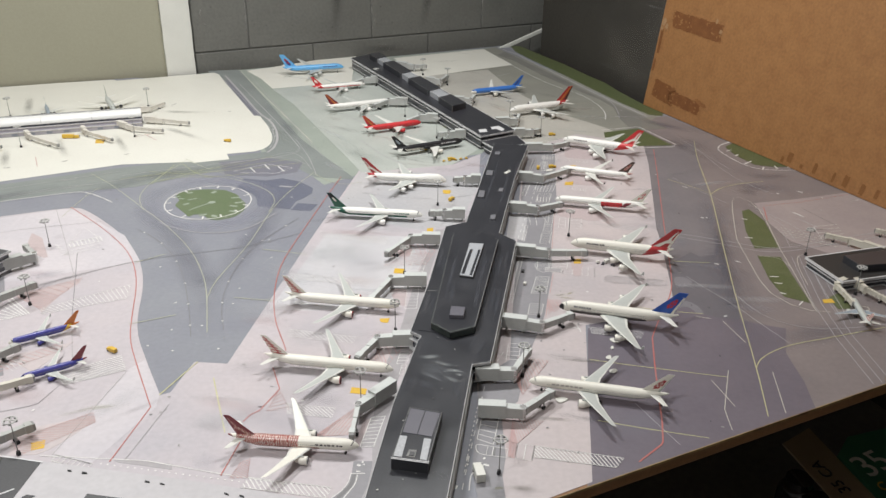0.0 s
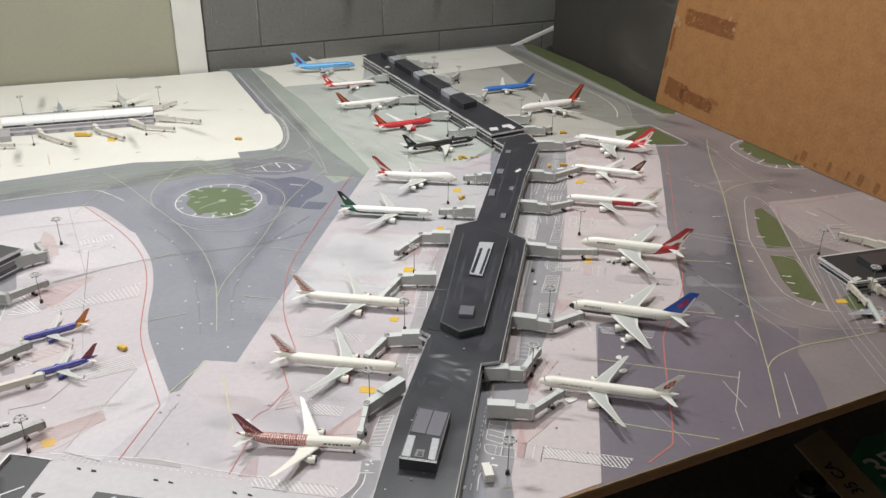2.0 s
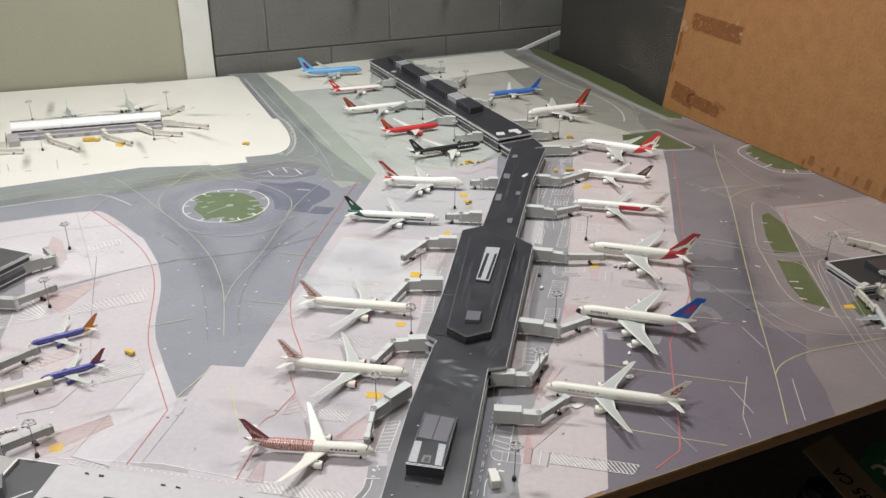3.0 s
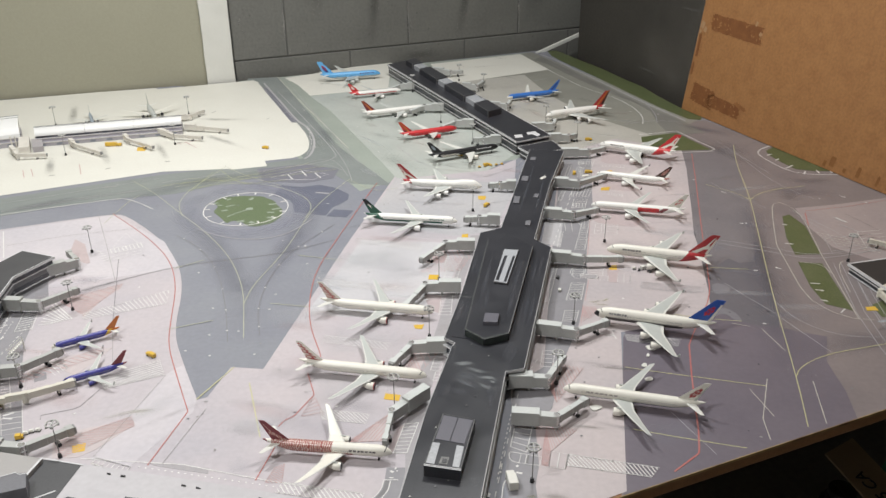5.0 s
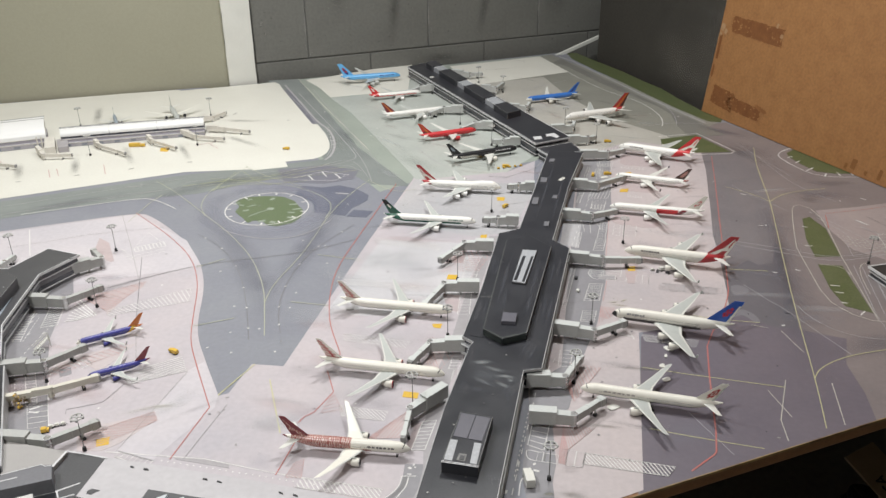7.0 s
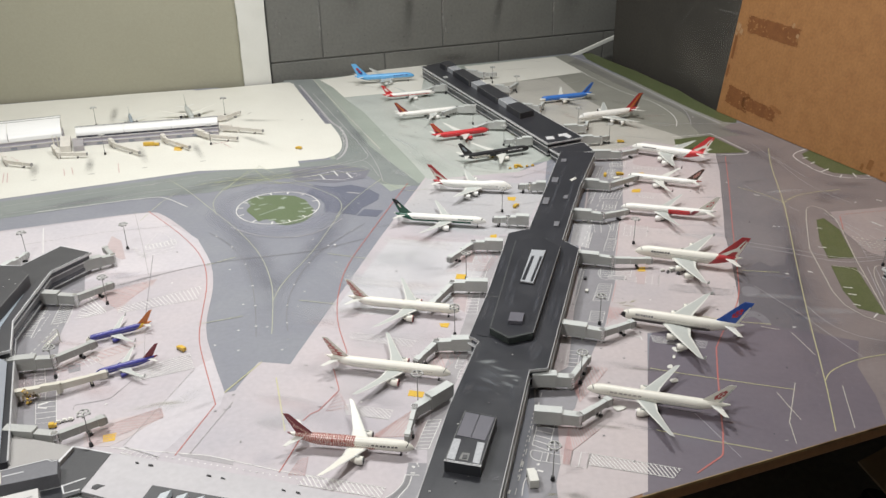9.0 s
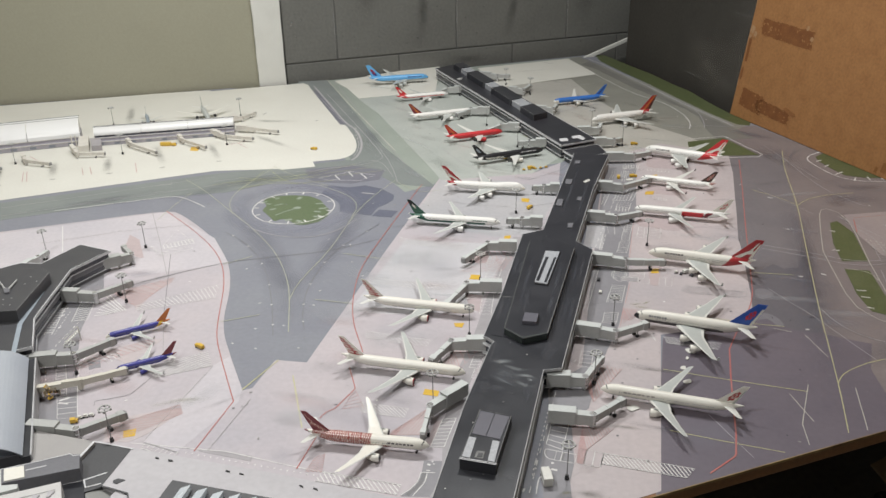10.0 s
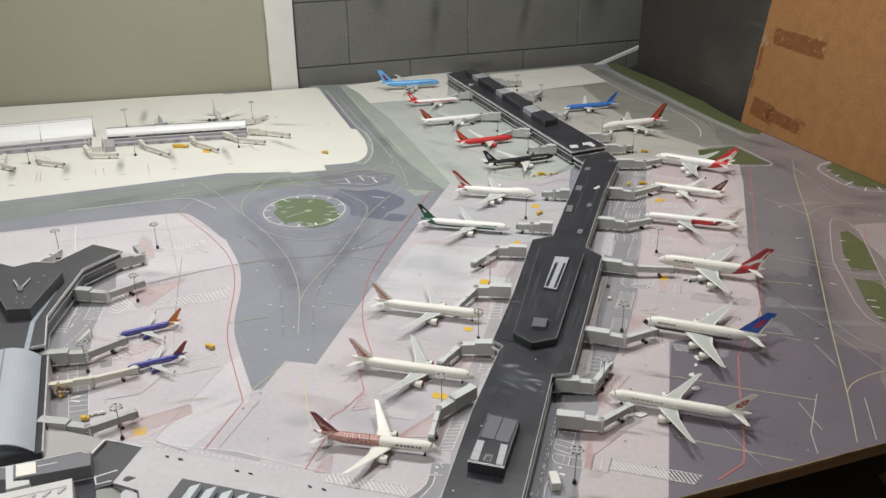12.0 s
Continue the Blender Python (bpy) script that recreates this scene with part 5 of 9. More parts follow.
patch("pink_zone", [(-0.088, 1.019), (-0.061, 1.019), (-0.065, 0.992), (-0.104, 0.996)], M_ZONE, 4.5)
patch("pink_zone", [(-0.088, 1.210), (-0.057, 1.206), (-0.058, 1.150), (-0.075, 1.157)], M_ZONE, 4.5)
patch("pink_zone", [(-0.063, 1.378), (-0.055, 1.356), (-0.060, 1.327), (-0.097, 1.324), (-0.094, 1.343)], M_ZONE, 4.5)
patch("service_road", [(-0.089, 0.864), (-0.098, 0.806), (-0.076, 0.806), (-0.064, 0.870)], M_BAYS, 4.6)
patch("pink_zone", [(-0.098, 0.859), (-0.090, 0.863), (-0.098, 0.809), (-0.105, 0.814)], M_ZONE, 4.5)
patch("service_road", [(-0.103, 0.780), (-0.080, 0.781), (-0.070, 0.758), (-0.085, 0.717), (-0.122, 0.715), (-0.112, 0.728), (-0.105, 0.742), (-0.103, 0.758)], M_SERVICE, 5.7)
for pts in ([(-0.104, 0.758), (-0.105, 0.742), (-0.112, 0.728), (-0.122, 0.717)], [(-0.096, 0.756), (-0.097, 0.740), (-0.102, 0.730), (-0.108, 0.717)], [(-0.104, 0.758), (-0.087, 0.759)]):
    line("road_line", rounded(pts, 2, False, 0.02), 0.0012, M_WHITE, 8)
line("road_line", rounded([(-0.0995, 0.757), (-0.1008, 0.741), (-0.107, 0.729), (-0.115, 0.717)], 2, False, 0.02), 0.0045, M_SEAM, 7)
for a, c in ([(-0.097, 0.772), (-0.094, 0.773)], [(-0.091, 0.775), (-0.089, 0.774)], [(-0.098, 0.762), (-0.093, 0.762)]):
    line("lane_arrow", [a, c], 0.0018, M_WHITE, 8)
patch("pink_zone", [(0.078, 0.870), (0.096, 0.869), (0.092, 0.830), (0.087, 0.794), (0.084, 0.792)], M_ZONE, 5.6)
patch("pink_zone", [(-0.690, 1.165), (-0.636, 1.206), (-0.606, 1.228), (-0.604, 1.210), (-0.619, 1.166), (-0.625, 1.113), (-0.632, 1.124)], M_ZONE, 4.6)
patch("pink_zone", [(-0.767, 1.399), (-0.739, 1.379), (-0.696, 1.303), (-0.701, 1.299), (-0.725, 1.314), (-0.751, 1.339)], M_ZONE, 4.6)
patch("pink_zone", [(-0.525, 0.795), (-0.534, 0.822), (-0.498, 0.840), (-0.446, 0.859), (-0.438, 0.848), (-0.460, 0.820), (-0.479, 0.790)], M_BLUSHZONE, 4.6)
patch("pink_zone", [(-0.647, 0.972), (-0.628, 0.990), (-0.584, 1.010), (-0.542, 1.031), (-0.557, 0.980), (-0.568, 0.955), (-0.603, 0.976), (-0.633, 0.949)], M_BLUSHZONE, 4.6)
patch("pink_zone", [(-0.517, 0.780), (-0.528, 0.808), (-0.506, 0.829), (-0.448, 0.835), (-0.470, 0.798), (-0.485, 0.783)], M_BLUSHZONE, 4.6)
for quad in ([(0.095, 0.869), (0.133, 0.862), (0.097, 0.818), (0.087, 0.820)], [(0.112, 1.012), (0.155, 1.002), (0.111, 0.919), (0.105, 0.948)], [(-0.093, 1.028), (-0.048, 1.049), (-0.076, 0.984), (-0.096, 0.982)], [(-0.111, 0.885), (-0.106, 0.830), (-0.146, 0.826), (-0.157, 0.825)]):
    patch("pink_zone", quad, M_BLUSHZONE, 5.1)
patch("shaded_strip", [(-0.393, 0.777), (-0.318, 0.770), (-0.316, 0.760), (-0.386, 0.772)], M_BAYS, 5.2)
patch("pale_bay", [(0.132, 1.520), (0.168, 1.521), (0.152, 1.400), (0.119, 1.413)], M_COOL, 6.4)
# service roads beside the concourse, with bays
patch("service_road", [(0.050, 0.682), (0.039, 0.765), (0.054, 0.956), (0.099, 1.003), (0.138, 1.395), (0.192, 1.882), (0.264, 1.896), (0.248, 1.740), (0.233, 1.581), (0.222, 1.523), (0.200, 1.386), (0.189, 1.267), (0.162, 1.128), (0.132, 1.030), (0.104, 0.905), (0.080, 0.870), (0.081, 0.791), (0.075, 0.758), (0.078, 0.685)], M_SERVICE, 5)
patch("service_road", [(-0.060, 0.943), (-0.040, 1.063), (-0.026, 1.233), (0.002, 1.444), (-0.014, 1.443), (-0.049, 1.210), (-0.063, 1.080), (-0.086, 0.940), (-0.086, 0.850), (-0.080, 0.772), (-0.083, 0.736), (-0.092, 0.702), (-0.031, 0.709)], M_BAYS, 4)
hatch("parking_bay", [(-0.464, 0.773), (-0.464, 0.783), (-0.414, 0.768), (-0.416, 0.756)], 1, 0.0008, M_WHITE, lean=0.001)
ladder("bay_marking", *[(-0.464, 0.772), (-0.417, 0.757)], (0.004, 0.012), 7)
hatch("parking_bay", [(-0.723, 1.024), (-0.748, 1.118), (-0.771, 1.112), (-0.752, 1.030)], 12, 0.0014, M_WHITE, lean=-0.25)
hatch("parking_bay", [(-0.689, 1.073), (-0.708, 1.140), (-0.729, 1.130), (-0.713, 1.067)], 9, 0.0014, M_WHITE, lean=-0.2)
hatch("white_hatching", [(-0.684, 1.083), (-0.695, 1.165), (-0.641, 1.109), (-0.668, 1.092)], 8, 0.0020, M_WHITE, lean=0.3, border=False)
hatch("parking_bay", [(-0.650, 0.904), (-0.677, 0.954), (-0.663, 0.955), (-0.635, 0.906)], 7, 0.0009, M_WHITE, lean=0.2)
hatch("parking_bay", [(-0.630, 0.868), (-0.643, 0.891), (-0.629, 0.895), (-0.617, 0.873)], 3, 0.0009, M_WHITE, lean=0.2)
hatch("parking_bay", [(-0.602, 0.820), (-0.628, 0.867), (-0.600, 0.870), (-0.577, 0.827)], 4, 0.0010, M_WHITE, lean=0.1)
hatch("parking_bay", [(-0.684, 0.900), (-0.709, 0.946), (-0.701, 0.947), (-0.675, 0.901)], 6, 0.0008, M_WHITE, lean=0.1)
hatch("parking_bay", [(-0.639, 0.820), (-0.664, 0.863), (-0.654, 0.864), (-0.629, 0.821)], 6, 0.0008, M_WHITE, lean=0.1)
hatch("stand_box", [(-0.611, 0.969), (-0.602, 0.986), (-0.585, 0.972), (-0.596, 0.955)], 3, 0.0012, M_WHITE, lean=0.001)
line("stand_edge", [(-0.643, 1.009), (-0.639, 0.972), (-0.634, 0.939), (-0.607, 0.883), (-0.574, 0.821)], 0.0009, M_WHITE, 7, 1)
line("stand_edge", [(-0.800, 1.231), (-0.781, 1.195)], 0.0009, M_WHITE, 7)
line("road_line", [(-0.567, 0.853), (-0.571, 0.863), (-0.535, 0.878), (-0.528, 0.884), (-0.517, 0.925)], 0.0009, M_SEAM, 7)
patch("blank_panel", [(-0.628, 0.955), (-0.612, 0.962), (-0.603, 0.945), (-0.617, 0.937)], M_SERVICE, 5.4)
for p, q in ([(-0.736, 1.025), (-0.742, 1.117)], [(-0.720, 1.027), (-0.732, 1.102)], [(-0.644, 0.866), (-0.694, 0.954)]):
    for i in range(9):
        line("lane_dash", [lerp(p, q, i / 9), lerp(p, q, (i + 0.4) / 9)], 0.0013, M_WHITE, 7)
for a, b in ([(-0.739, 1.082), (-0.735, 1.087)], [(-0.724, 1.047), (-0.721, 1.050)], [(-0.621, 0.860), (-0.610, 0.867)], [(-0.619, 0.855), (-0.605, 0.854)], [(-0.702, 1.050), (-0.699, 1.052)]):
    line("lane_arrow", [a, b], 0.0028, M_WHITE, 7)
line("road_line", [(0.035, 0.733), (0.037, 0.757), (0.041, 0.765), (0.050, 0.768)], 0.0014, M_WHITE, 7, 1)
for a, b in ([(0.034, 0.786), (0.035, 0.793)], [(0.053, 0.788), (0.056, 0.790)], [(0.033, 0.777), (0.035, 0.778)], [(0.053, 0.778), (0.060, 0.776)], [(0.019, 0.735), (0.021, 0.741)], [(-0.098, 0.774), (-0.094, 0.772)], [(-0.093, 0.779), (-0.091, 0.779)]):
    line("lane_arrow", [a, b], 0.0030, M_WHITE, 7)
for p, q, n in ([(0.030, 0.764), (0.050, 0.896)] + [14], [(0.027, 0.734), (0.130, 1.359)] + [26], [(0.135, 1.383), (0.243, 1.867)] + [18], [(-0.700, 0.947), (-0.700, 1.083)] + [12], [(0.062, 0.957), (0.096, 1.033)] + [4]):
    for i in range(n):
        line("lane_dash", [lerp(p, q, i / n), lerp(p, q, (i + 0.45) / n)], 0.0011, M_WHITE, 7)
# bays along the concourse, front
for quad, n in (
    ([(0.055, 0.873), (0.047, 0.825), (0.067, 0.815), (0.077, 0.870)], 5),
    ([(-0.089, 0.864), (-0.098, 0.806), (-0.081, 0.808), (-0.071, 0.868)], 8),
    ([(-0.059, 1.019), (-0.063, 0.988), (-0.049, 0.988), (-0.043, 1.022)], 4),
    ([(-0.055, 0.985), (-0.058, 0.962), (-0.050, 0.963), (-0.049, 0.985)], 3),
    ([(0.100, 1.046), (0.094, 1.004), (0.112, 1.003), (0.118, 1.045)], 4)):
    bays(quad, n, 0.0008 if quad[0][1] > 0.9 else 0.0010)
# bays on its left and middle
for quad, n in (
    ([(0.143, 1.326), (0.114, 1.167), (0.108, 1.167), (0.137, 1.326)], 24),
    ([(0.161, 1.259), (0.147, 1.199), (0.172, 1.200), (0.183, 1.258)], 10),
    ([(0.142, 1.165), (0.136, 1.132), (0.157, 1.130), (0.164, 1.164)], 6),
    ([(0.191, 1.315), (0.187, 1.291), (0.217, 1.287), (0.222, 1.313)], 3),
    ([(0.169, 1.316), (0.165, 1.287), (0.184, 1.286), (0.188, 1.315)], 4),
    ([(-0.055, 1.356), (-0.058, 1.317), (-0.034, 1.315), (-0.025, 1.357)], 5),
    ([(-0.058, 1.213), (-0.059, 1.143), (-0.040, 1.144), (-0.039, 1.214)], 7),
    ([(-0.053, 1.305), (-0.060, 1.252), (-0.036, 1.250), (-0.030, 1.303)], 5)):
    bays(quad, n, 0.0008)
# bays on the upper service road, east
for quad, n in (
    ([(0.164, 1.467), (0.152, 1.398), (0.147, 1.398), (0.158, 1.467)], 8),
    ([(0.189, 1.438), (0.179, 1.389), (0.197, 1.389), (0.207, 1.439)], 7),
    ([(0.206, 1.523), (0.191, 1.443), (0.206, 1.443), (0.220, 1.523)], 8),
    ([(0.230, 1.505), (0.222, 1.459), (0.235, 1.457), (0.242, 1.504)], 3),
    ([(0.248, 1.506), (0.241, 1.458), (0.265, 1.456), (0.273, 1.503)], 4),
    ([(0.199, 1.628), (0.190, 1.584), (0.217, 1.582), (0.227, 1.629)], 4)):
    bays(quad, n, 0.0008)
# bays on the upper service road, north
for quad, n in (
    ([(0.206, 1.833), (0.191, 1.764), (0.197, 1.765), (0.212, 1.833)], 6),
    ([(0.237, 1.873), (0.228, 1.822), (0.258, 1.821), (0.269, 1.872)], 4),
    ([(0.233, 1.812), (0.224, 1.758), (0.246, 1.755), (0.256, 1.813)], 5),
    ([(0.177, 1.677), (0.164, 1.616), (0.171, 1.617), (0.185, 1.677)], 6),
    ([(0.243, 1.971), (0.286, 1.973), (0.268, 1.883), (0.225, 1.885)], 6),
    ([(0.206, 1.703), (0.248, 1.705), (0.231, 1.643), (0.190, 1.641)], 6),
    ([(0.224, 1.820), (0.239, 1.820), (0.230, 1.777), (0.215, 1.776)], 3)):
    bays(quad, n, 0.0008)
patch("grey_box", [(0.180, 1.292), (0.208, 1.291), (0.205, 1.276), (0.178, 1.277)], M_BAYS, 6.9)
for quad in ([(0.180, 1.292), (0.208, 1.291), (0.205, 1.276), (0.178, 1.277)], [(0.209, 1.288), (0.227, 1.286), (0.224, 1.269), (0.206, 1.272)], [(0.060, 0.812), (0.085, 0.807), (0.081, 0.791), (0.057, 0.795)]):
    line("box_outline", quad, 0.0009, M_WHITE, 8, closed=True)
line("bay_corner", [(0.060, 0.812), (0.045, 0.816), (0.045, 0.803), (0.049, 0.797), (0.057, 0.795)], 0.0010, M_WHITE, 8, 1, reach=0.006)
line("bay_bar", [(0.067, 0.811), (0.064, 0.794)], 0.0010, M_WHITE, 8)
line("bay_bar", [(0.0690, 0.8100), (0.0662, 0.7945)], 0.0028, M_SEAM, 8)
for pts in ([(0.182, 1.540), (0.183, 1.504), (0.181, 1.468)], [(0.194, 1.522), (0.201, 1.495), (0.204, 1.471), (0.210, 1.523)], [(0.166, 1.530), (0.170, 1.503), (0.169, 1.472)], [(0.169, 1.316), (0.161, 1.300), (0.166, 1.279), (0.178, 1.273)]):
    line("lane_line", pts, 0.0008, M_WHITE, 8, 1)
for a, c in ([(0.191, 1.268), (0.178, 1.199)], [(0.173, 1.182), (0.164, 1.125)], [(0.226, 1.560), (0.199, 1.360)]):
    line("red_limit", [a, c], 0.0010, M_REDFADE, 8)
for a, c in ([(0.179, 1.194), (0.203, 1.195)], [(0.186, 1.190), (0.205, 1.201)], [(0.203, 1.195), (0.220, 1.208)], [(0.186, 1.188), (0.220, 1.184)], [(0.063, 0.736), (0.077, 0.739)]):
    soft_ribbon("yellow_smear", [a, lerp(a, c, 0.5), c], 0.006, STEP * 7.6, M_YELLOWSMEAR, mat_thing)
for a, c in ([(-0.128, 2.330), (-0.100, 2.290)], [(-0.010, 2.080), (0.012, 2.050)], [(0.020, 2.030), (0.034, 2.000)], [(-0.200, 2.490), (-0.178, 2.450)], [(-0.070, 1.262), (-0.040, 1.254)]):
    soft_ribbon("yellow_smear", [a, lerp(a, c, 0.5), c], 0.010, STEP * 7.7, M_YELLOWSMEAR, mat_thing)
for pts, wd in (([(0.106, 0.868), (0.148, 0.869), (0.191, 0.860)], 0.010), ([(0.065, 0.742), (0.096, 0.738), (0.130, 0.732)], 0.012), ([(0.140, 1.010), (0.200, 1.004), (0.262, 0.994)], 0.010)):
    soft_ribbon("olive_smear", rounded(pts, 2, False), wd, STEP * 7.3, M_OLIVESMEAR, mat_thing)
for pts, wd, m in (([(-0.620, 0.930), (-0.560, 0.900), (-0.500, 0.880)], 0.05, M_PINKBLUSH), ([(-0.470, 0.850), (-0.430, 0.880), (-0.400, 0.930)], 0.04, M_PALESMEAR), ([(-0.330, 0.860), (-0.280, 0.850), (-0.230, 0.860)], 0.05, M_PALESMEAR), ([(-0.300, 0.780), (-0.260, 0.770)], 0.04, M_BLUEBLUSH), ([(-0.505, 0.850), (-0.455, 0.875), (-0.400, 0.885)], 0.012, M_YELLOWDUST)):
    soft_ribbon("stand_wash", pts if len(pts) > 2 else [pts[0], lerp(*pts, 0.5), pts[1]], wd, STEP * 8.6, m, mat_thing)
# light dots, inset lamps and smudges scattered over the print
rnd = random.Random(12)
for i in range(70):
    f, g = rnd.random(), rnd.random()
    x, y = -0.75 + 1.55 * f, 0.85 + 1.55 * g
    if -0.10 < x - 0.12 * (y - 1) < 0.12:
        continue
    a = rnd.uniform(0, 3.1)
    line("inset_light", [(x, y), (x + 0.0035 * math.cos(a), y + 0.0035 * math.sin(a))], 0.0030, M_WHITE if i % 3 else M_SEAM, 9)
# soft dark patches on the cream apron: smudges with the bridges' shadows painted in
for pts, wd in (([(-0.812, 2.178), (-0.707, 2.155), (-0.595, 2.171)], 0.030), ([(-0.755, 2.057), (-0.658, 1.993), (-0.543, 1.900)], 0.030), ([(-1.270, 1.770), (-1.203, 1.647)], 0.030), ([(-1.152, 1.811), (-1.089, 1.685)], 0.030), ([(-1.035, 1.861), (-0.972, 1.719)], 0.030), ([(-0.954, 1.950), (-0.863, 1.793)], 0.028),
                ([(-0.821, 1.977), (-0.737, 1.831)], 0.026), ([(-1.172, 2.297), (-1.089, 2.087)], 0.032)):
    soft_ribbon("grey_smudge_shadow", rounded(pts, 2, False), wd, STEP * 6, M_DARKSMEAR, mat_thing)
SLATE_X = 0.27
# stains on the stands: blush of the red zones, oil and wear
rnd = random.Random(31)
for i in range(46):
    f, g = rnd.random(), rnd.random()
    side_ = i % 2
    x = (0.16 + 0.30 * f) if side_ else (-0.34 + 0.25 * f)
    y = 0.80 + 0.90 * g
    x += 0.10 * (y - 1)
    a, ln_ = rnd.uniform(-0.35, 0.35), rnd.uniform(0.05, 0.16)
    if x + ln_ > SLATE_X and y < 1.16:
        continue
    pts = [(x + ln_ * k / 4 * math.cos(a), y + ln_ * k / 4 * math.sin(a) + 0.004 * math.sin(k)) for k in range(5)]
    soft_ribbon("stand_stain", pts, rnd.uniform(0.012, 0.05), STEP * (5 + 0.02 * i), (M_PINKBLUSH, M_BLUEBLUSH, M_OILSMEAR, M_BLUEBLUSH)[i % 4] if rnd.random() > 0.2 else M_PALESMEAR, mat_thing)
for i in range(22):
    x, y = -0.95 + 0.34 * rnd.random(), 0.95 + 0.38 * rnd.random()
    a, ln_ = rnd.uniform(-0.2, 0.5), rnd.uniform(0.05, 0.15)
    pts = [(x + ln_ * k / 4 * math.cos(a), y + ln_ * k / 4 * math.sin(a)) for k in range(5)]
    soft_ribbon("stand_stain", pts, rnd.uniform(0.012, 0.045), STEP * (5 + 0.02 * i), (M_PINKBLUSH, M_BLUEBLUSH, M_OILSMEAR)[i % 3], mat_thing)
for i in range(24):
    x, y = -0.35 + 0.80 * rnd.random(), 1.75 + 0.70 * rnd.random()
    a, ln_ = rnd.uniform(-0.9, 0.2), rnd.uniform(0.05, 0.15)
    pts = [(x + ln_ * k / 4 * math.cos(a), y + ln_ * k / 4 * math.sin(a)) for k in range(5)]
    soft_ribbon("stand_stain", pts, rnd.uniform(0.012, 0.04), STEP * (5 + 0.02 * i), (M_PINKBLUSH, M_PALESMEAR, M_OILSMEAR)[i % 3], mat_thing)
rnd = random.Random(77)
for i in range(60):
    s_ = -1 if i % 2 else 1
    y = 0.78 + 1.0 * rnd.random()
    x = 0.10 * (y - 1) + (0.17 + 0.25 * rnd.random() if s_ > 0 else -0.12 - 0.25 * rnd.random())
    a = rnd.uniform(0, 3.1)
    ln_ = rnd.uniform(0.0015, 0.005)
    line("apron_speck", [(x, y), (x + ln_ * math.cos(a), y + ln_ * math.sin(a))], rnd.uniform(0.001, 0.0024), M_STAIN if i % 4 else M_BLACK, 9)
for i in range(26):
    s_ = i % 3
    y = 0.85 + 0.75 * rnd.random()
    x = (0.10 * (y - 1) + 0.22 + 0.18 * rnd.random(), 0.10 * (y - 1) - 0.30 + 0.14 * rnd.random(), -0.95 + 0.35 * rnd.random())[s_]
    a, ln_ = rnd.uniform(-0.6, 0.6), rnd.uniform(0.10, 0.22)
    if x > 0.30 or (s_ == 2 and y > 1.28):
        continue
    pts = [(x + ln_ * (k / 5 - 0.5) * math.cos(a), y + ln_ * (k / 5 - 0.5) * math.sin(a)) for k in range(6)]
    soft_ribbon("tint_cloud", pts, rnd.uniform(0.06, 0.14), STEP * (5.6 + 0.05 * i), (M_BLUEBLUSH, M_PALESMEAR, M_PINKBLUSH)[i % 3 if i % 5 else 0], mat_thing)
for a, b in ([(-1.199, 1.633), (-1.186, 1.638)], [(-1.091, 1.681), (-1.080, 1.686)], [(-0.976, 1.727), (-0.964, 1.732)], [(-0.866, 1.773), (-0.856, 1.782)], [(-0.744, 1.826), (-0.733, 1.831)], [(-0.749, 2.218), (-0.743, 2.235)], [(-0.584, 2.167), (-0.577, 2.173)], [(-1.197, 1.785), (-1.191, 1.790)]):
    line("grey_tick", [a, b], 0.0032, M_STAIN, 9)
for a, b in ([(-1.182, 1.726), (-1.149, 1.664)], [(-1.174, 1.727), (-1.139, 1.665)], [(-1.053, 1.759), (-1.027, 1.714)], [(-1.038, 1.768), (-1.011, 1.723)], [(-0.939, 1.802), (-0.908, 1.741)], [(-1.228, 1.833), (-1.169, 1.788)], [(-0.742, 1.971), (-0.701, 1.929)], [(-0.765, 1.950), (-0.716, 1.983)]):
    line("faded_red_mark", [a, b], 0.0016, M_REDFADE, 9)
for pts in ([(0.064, 1.187), (0.110, 1.183), (0.157, 1.203)], [(-0.116, 1.851), (-0.060, 1.810), (0.019, 1.795)], [(0.025, 1.070), (0.095, 1.003), (0.207, 0.998)], [(-0.818, 1.099), (-0.769, 1.196), (-0.617, 1.257)], [(-0.492, 0.788), (-0.382, 0.888), (-0.349, 0.912)]):
    soft_ribbon("oil_trail", rounded(pts, 2, False), 0.014, STEP * 7, M_OILSMEAR, mat_thing)
for pts in ([(0.545, 2.146), (0.575, 2.114), (0.611, 2.106), (0.622, 2.078)], [(0.507, 1.759), (0.518, 1.753), (0.562, 1.776)], [(0.513, 1.788), (0.498, 1.711), (0.482, 1.621)], [(0.520, 1.902), (0.520, 1.825), (0.515, 1.788)], [(0.628, 2.116), (0.656, 2.053), (0.685, 2.045)], [(0.640, 1.969), (0.675, 2.009), (0.714, 2.029)], [(0.651, 1.794), (0.699, 1.743), (0.772, 1.736)], [(0.735, 1.572), (0.754, 1.530), (0.771, 1.490)]):
    line("scratch", rounded(pts, 2, False), 0.0011, M_SEAM, 9)
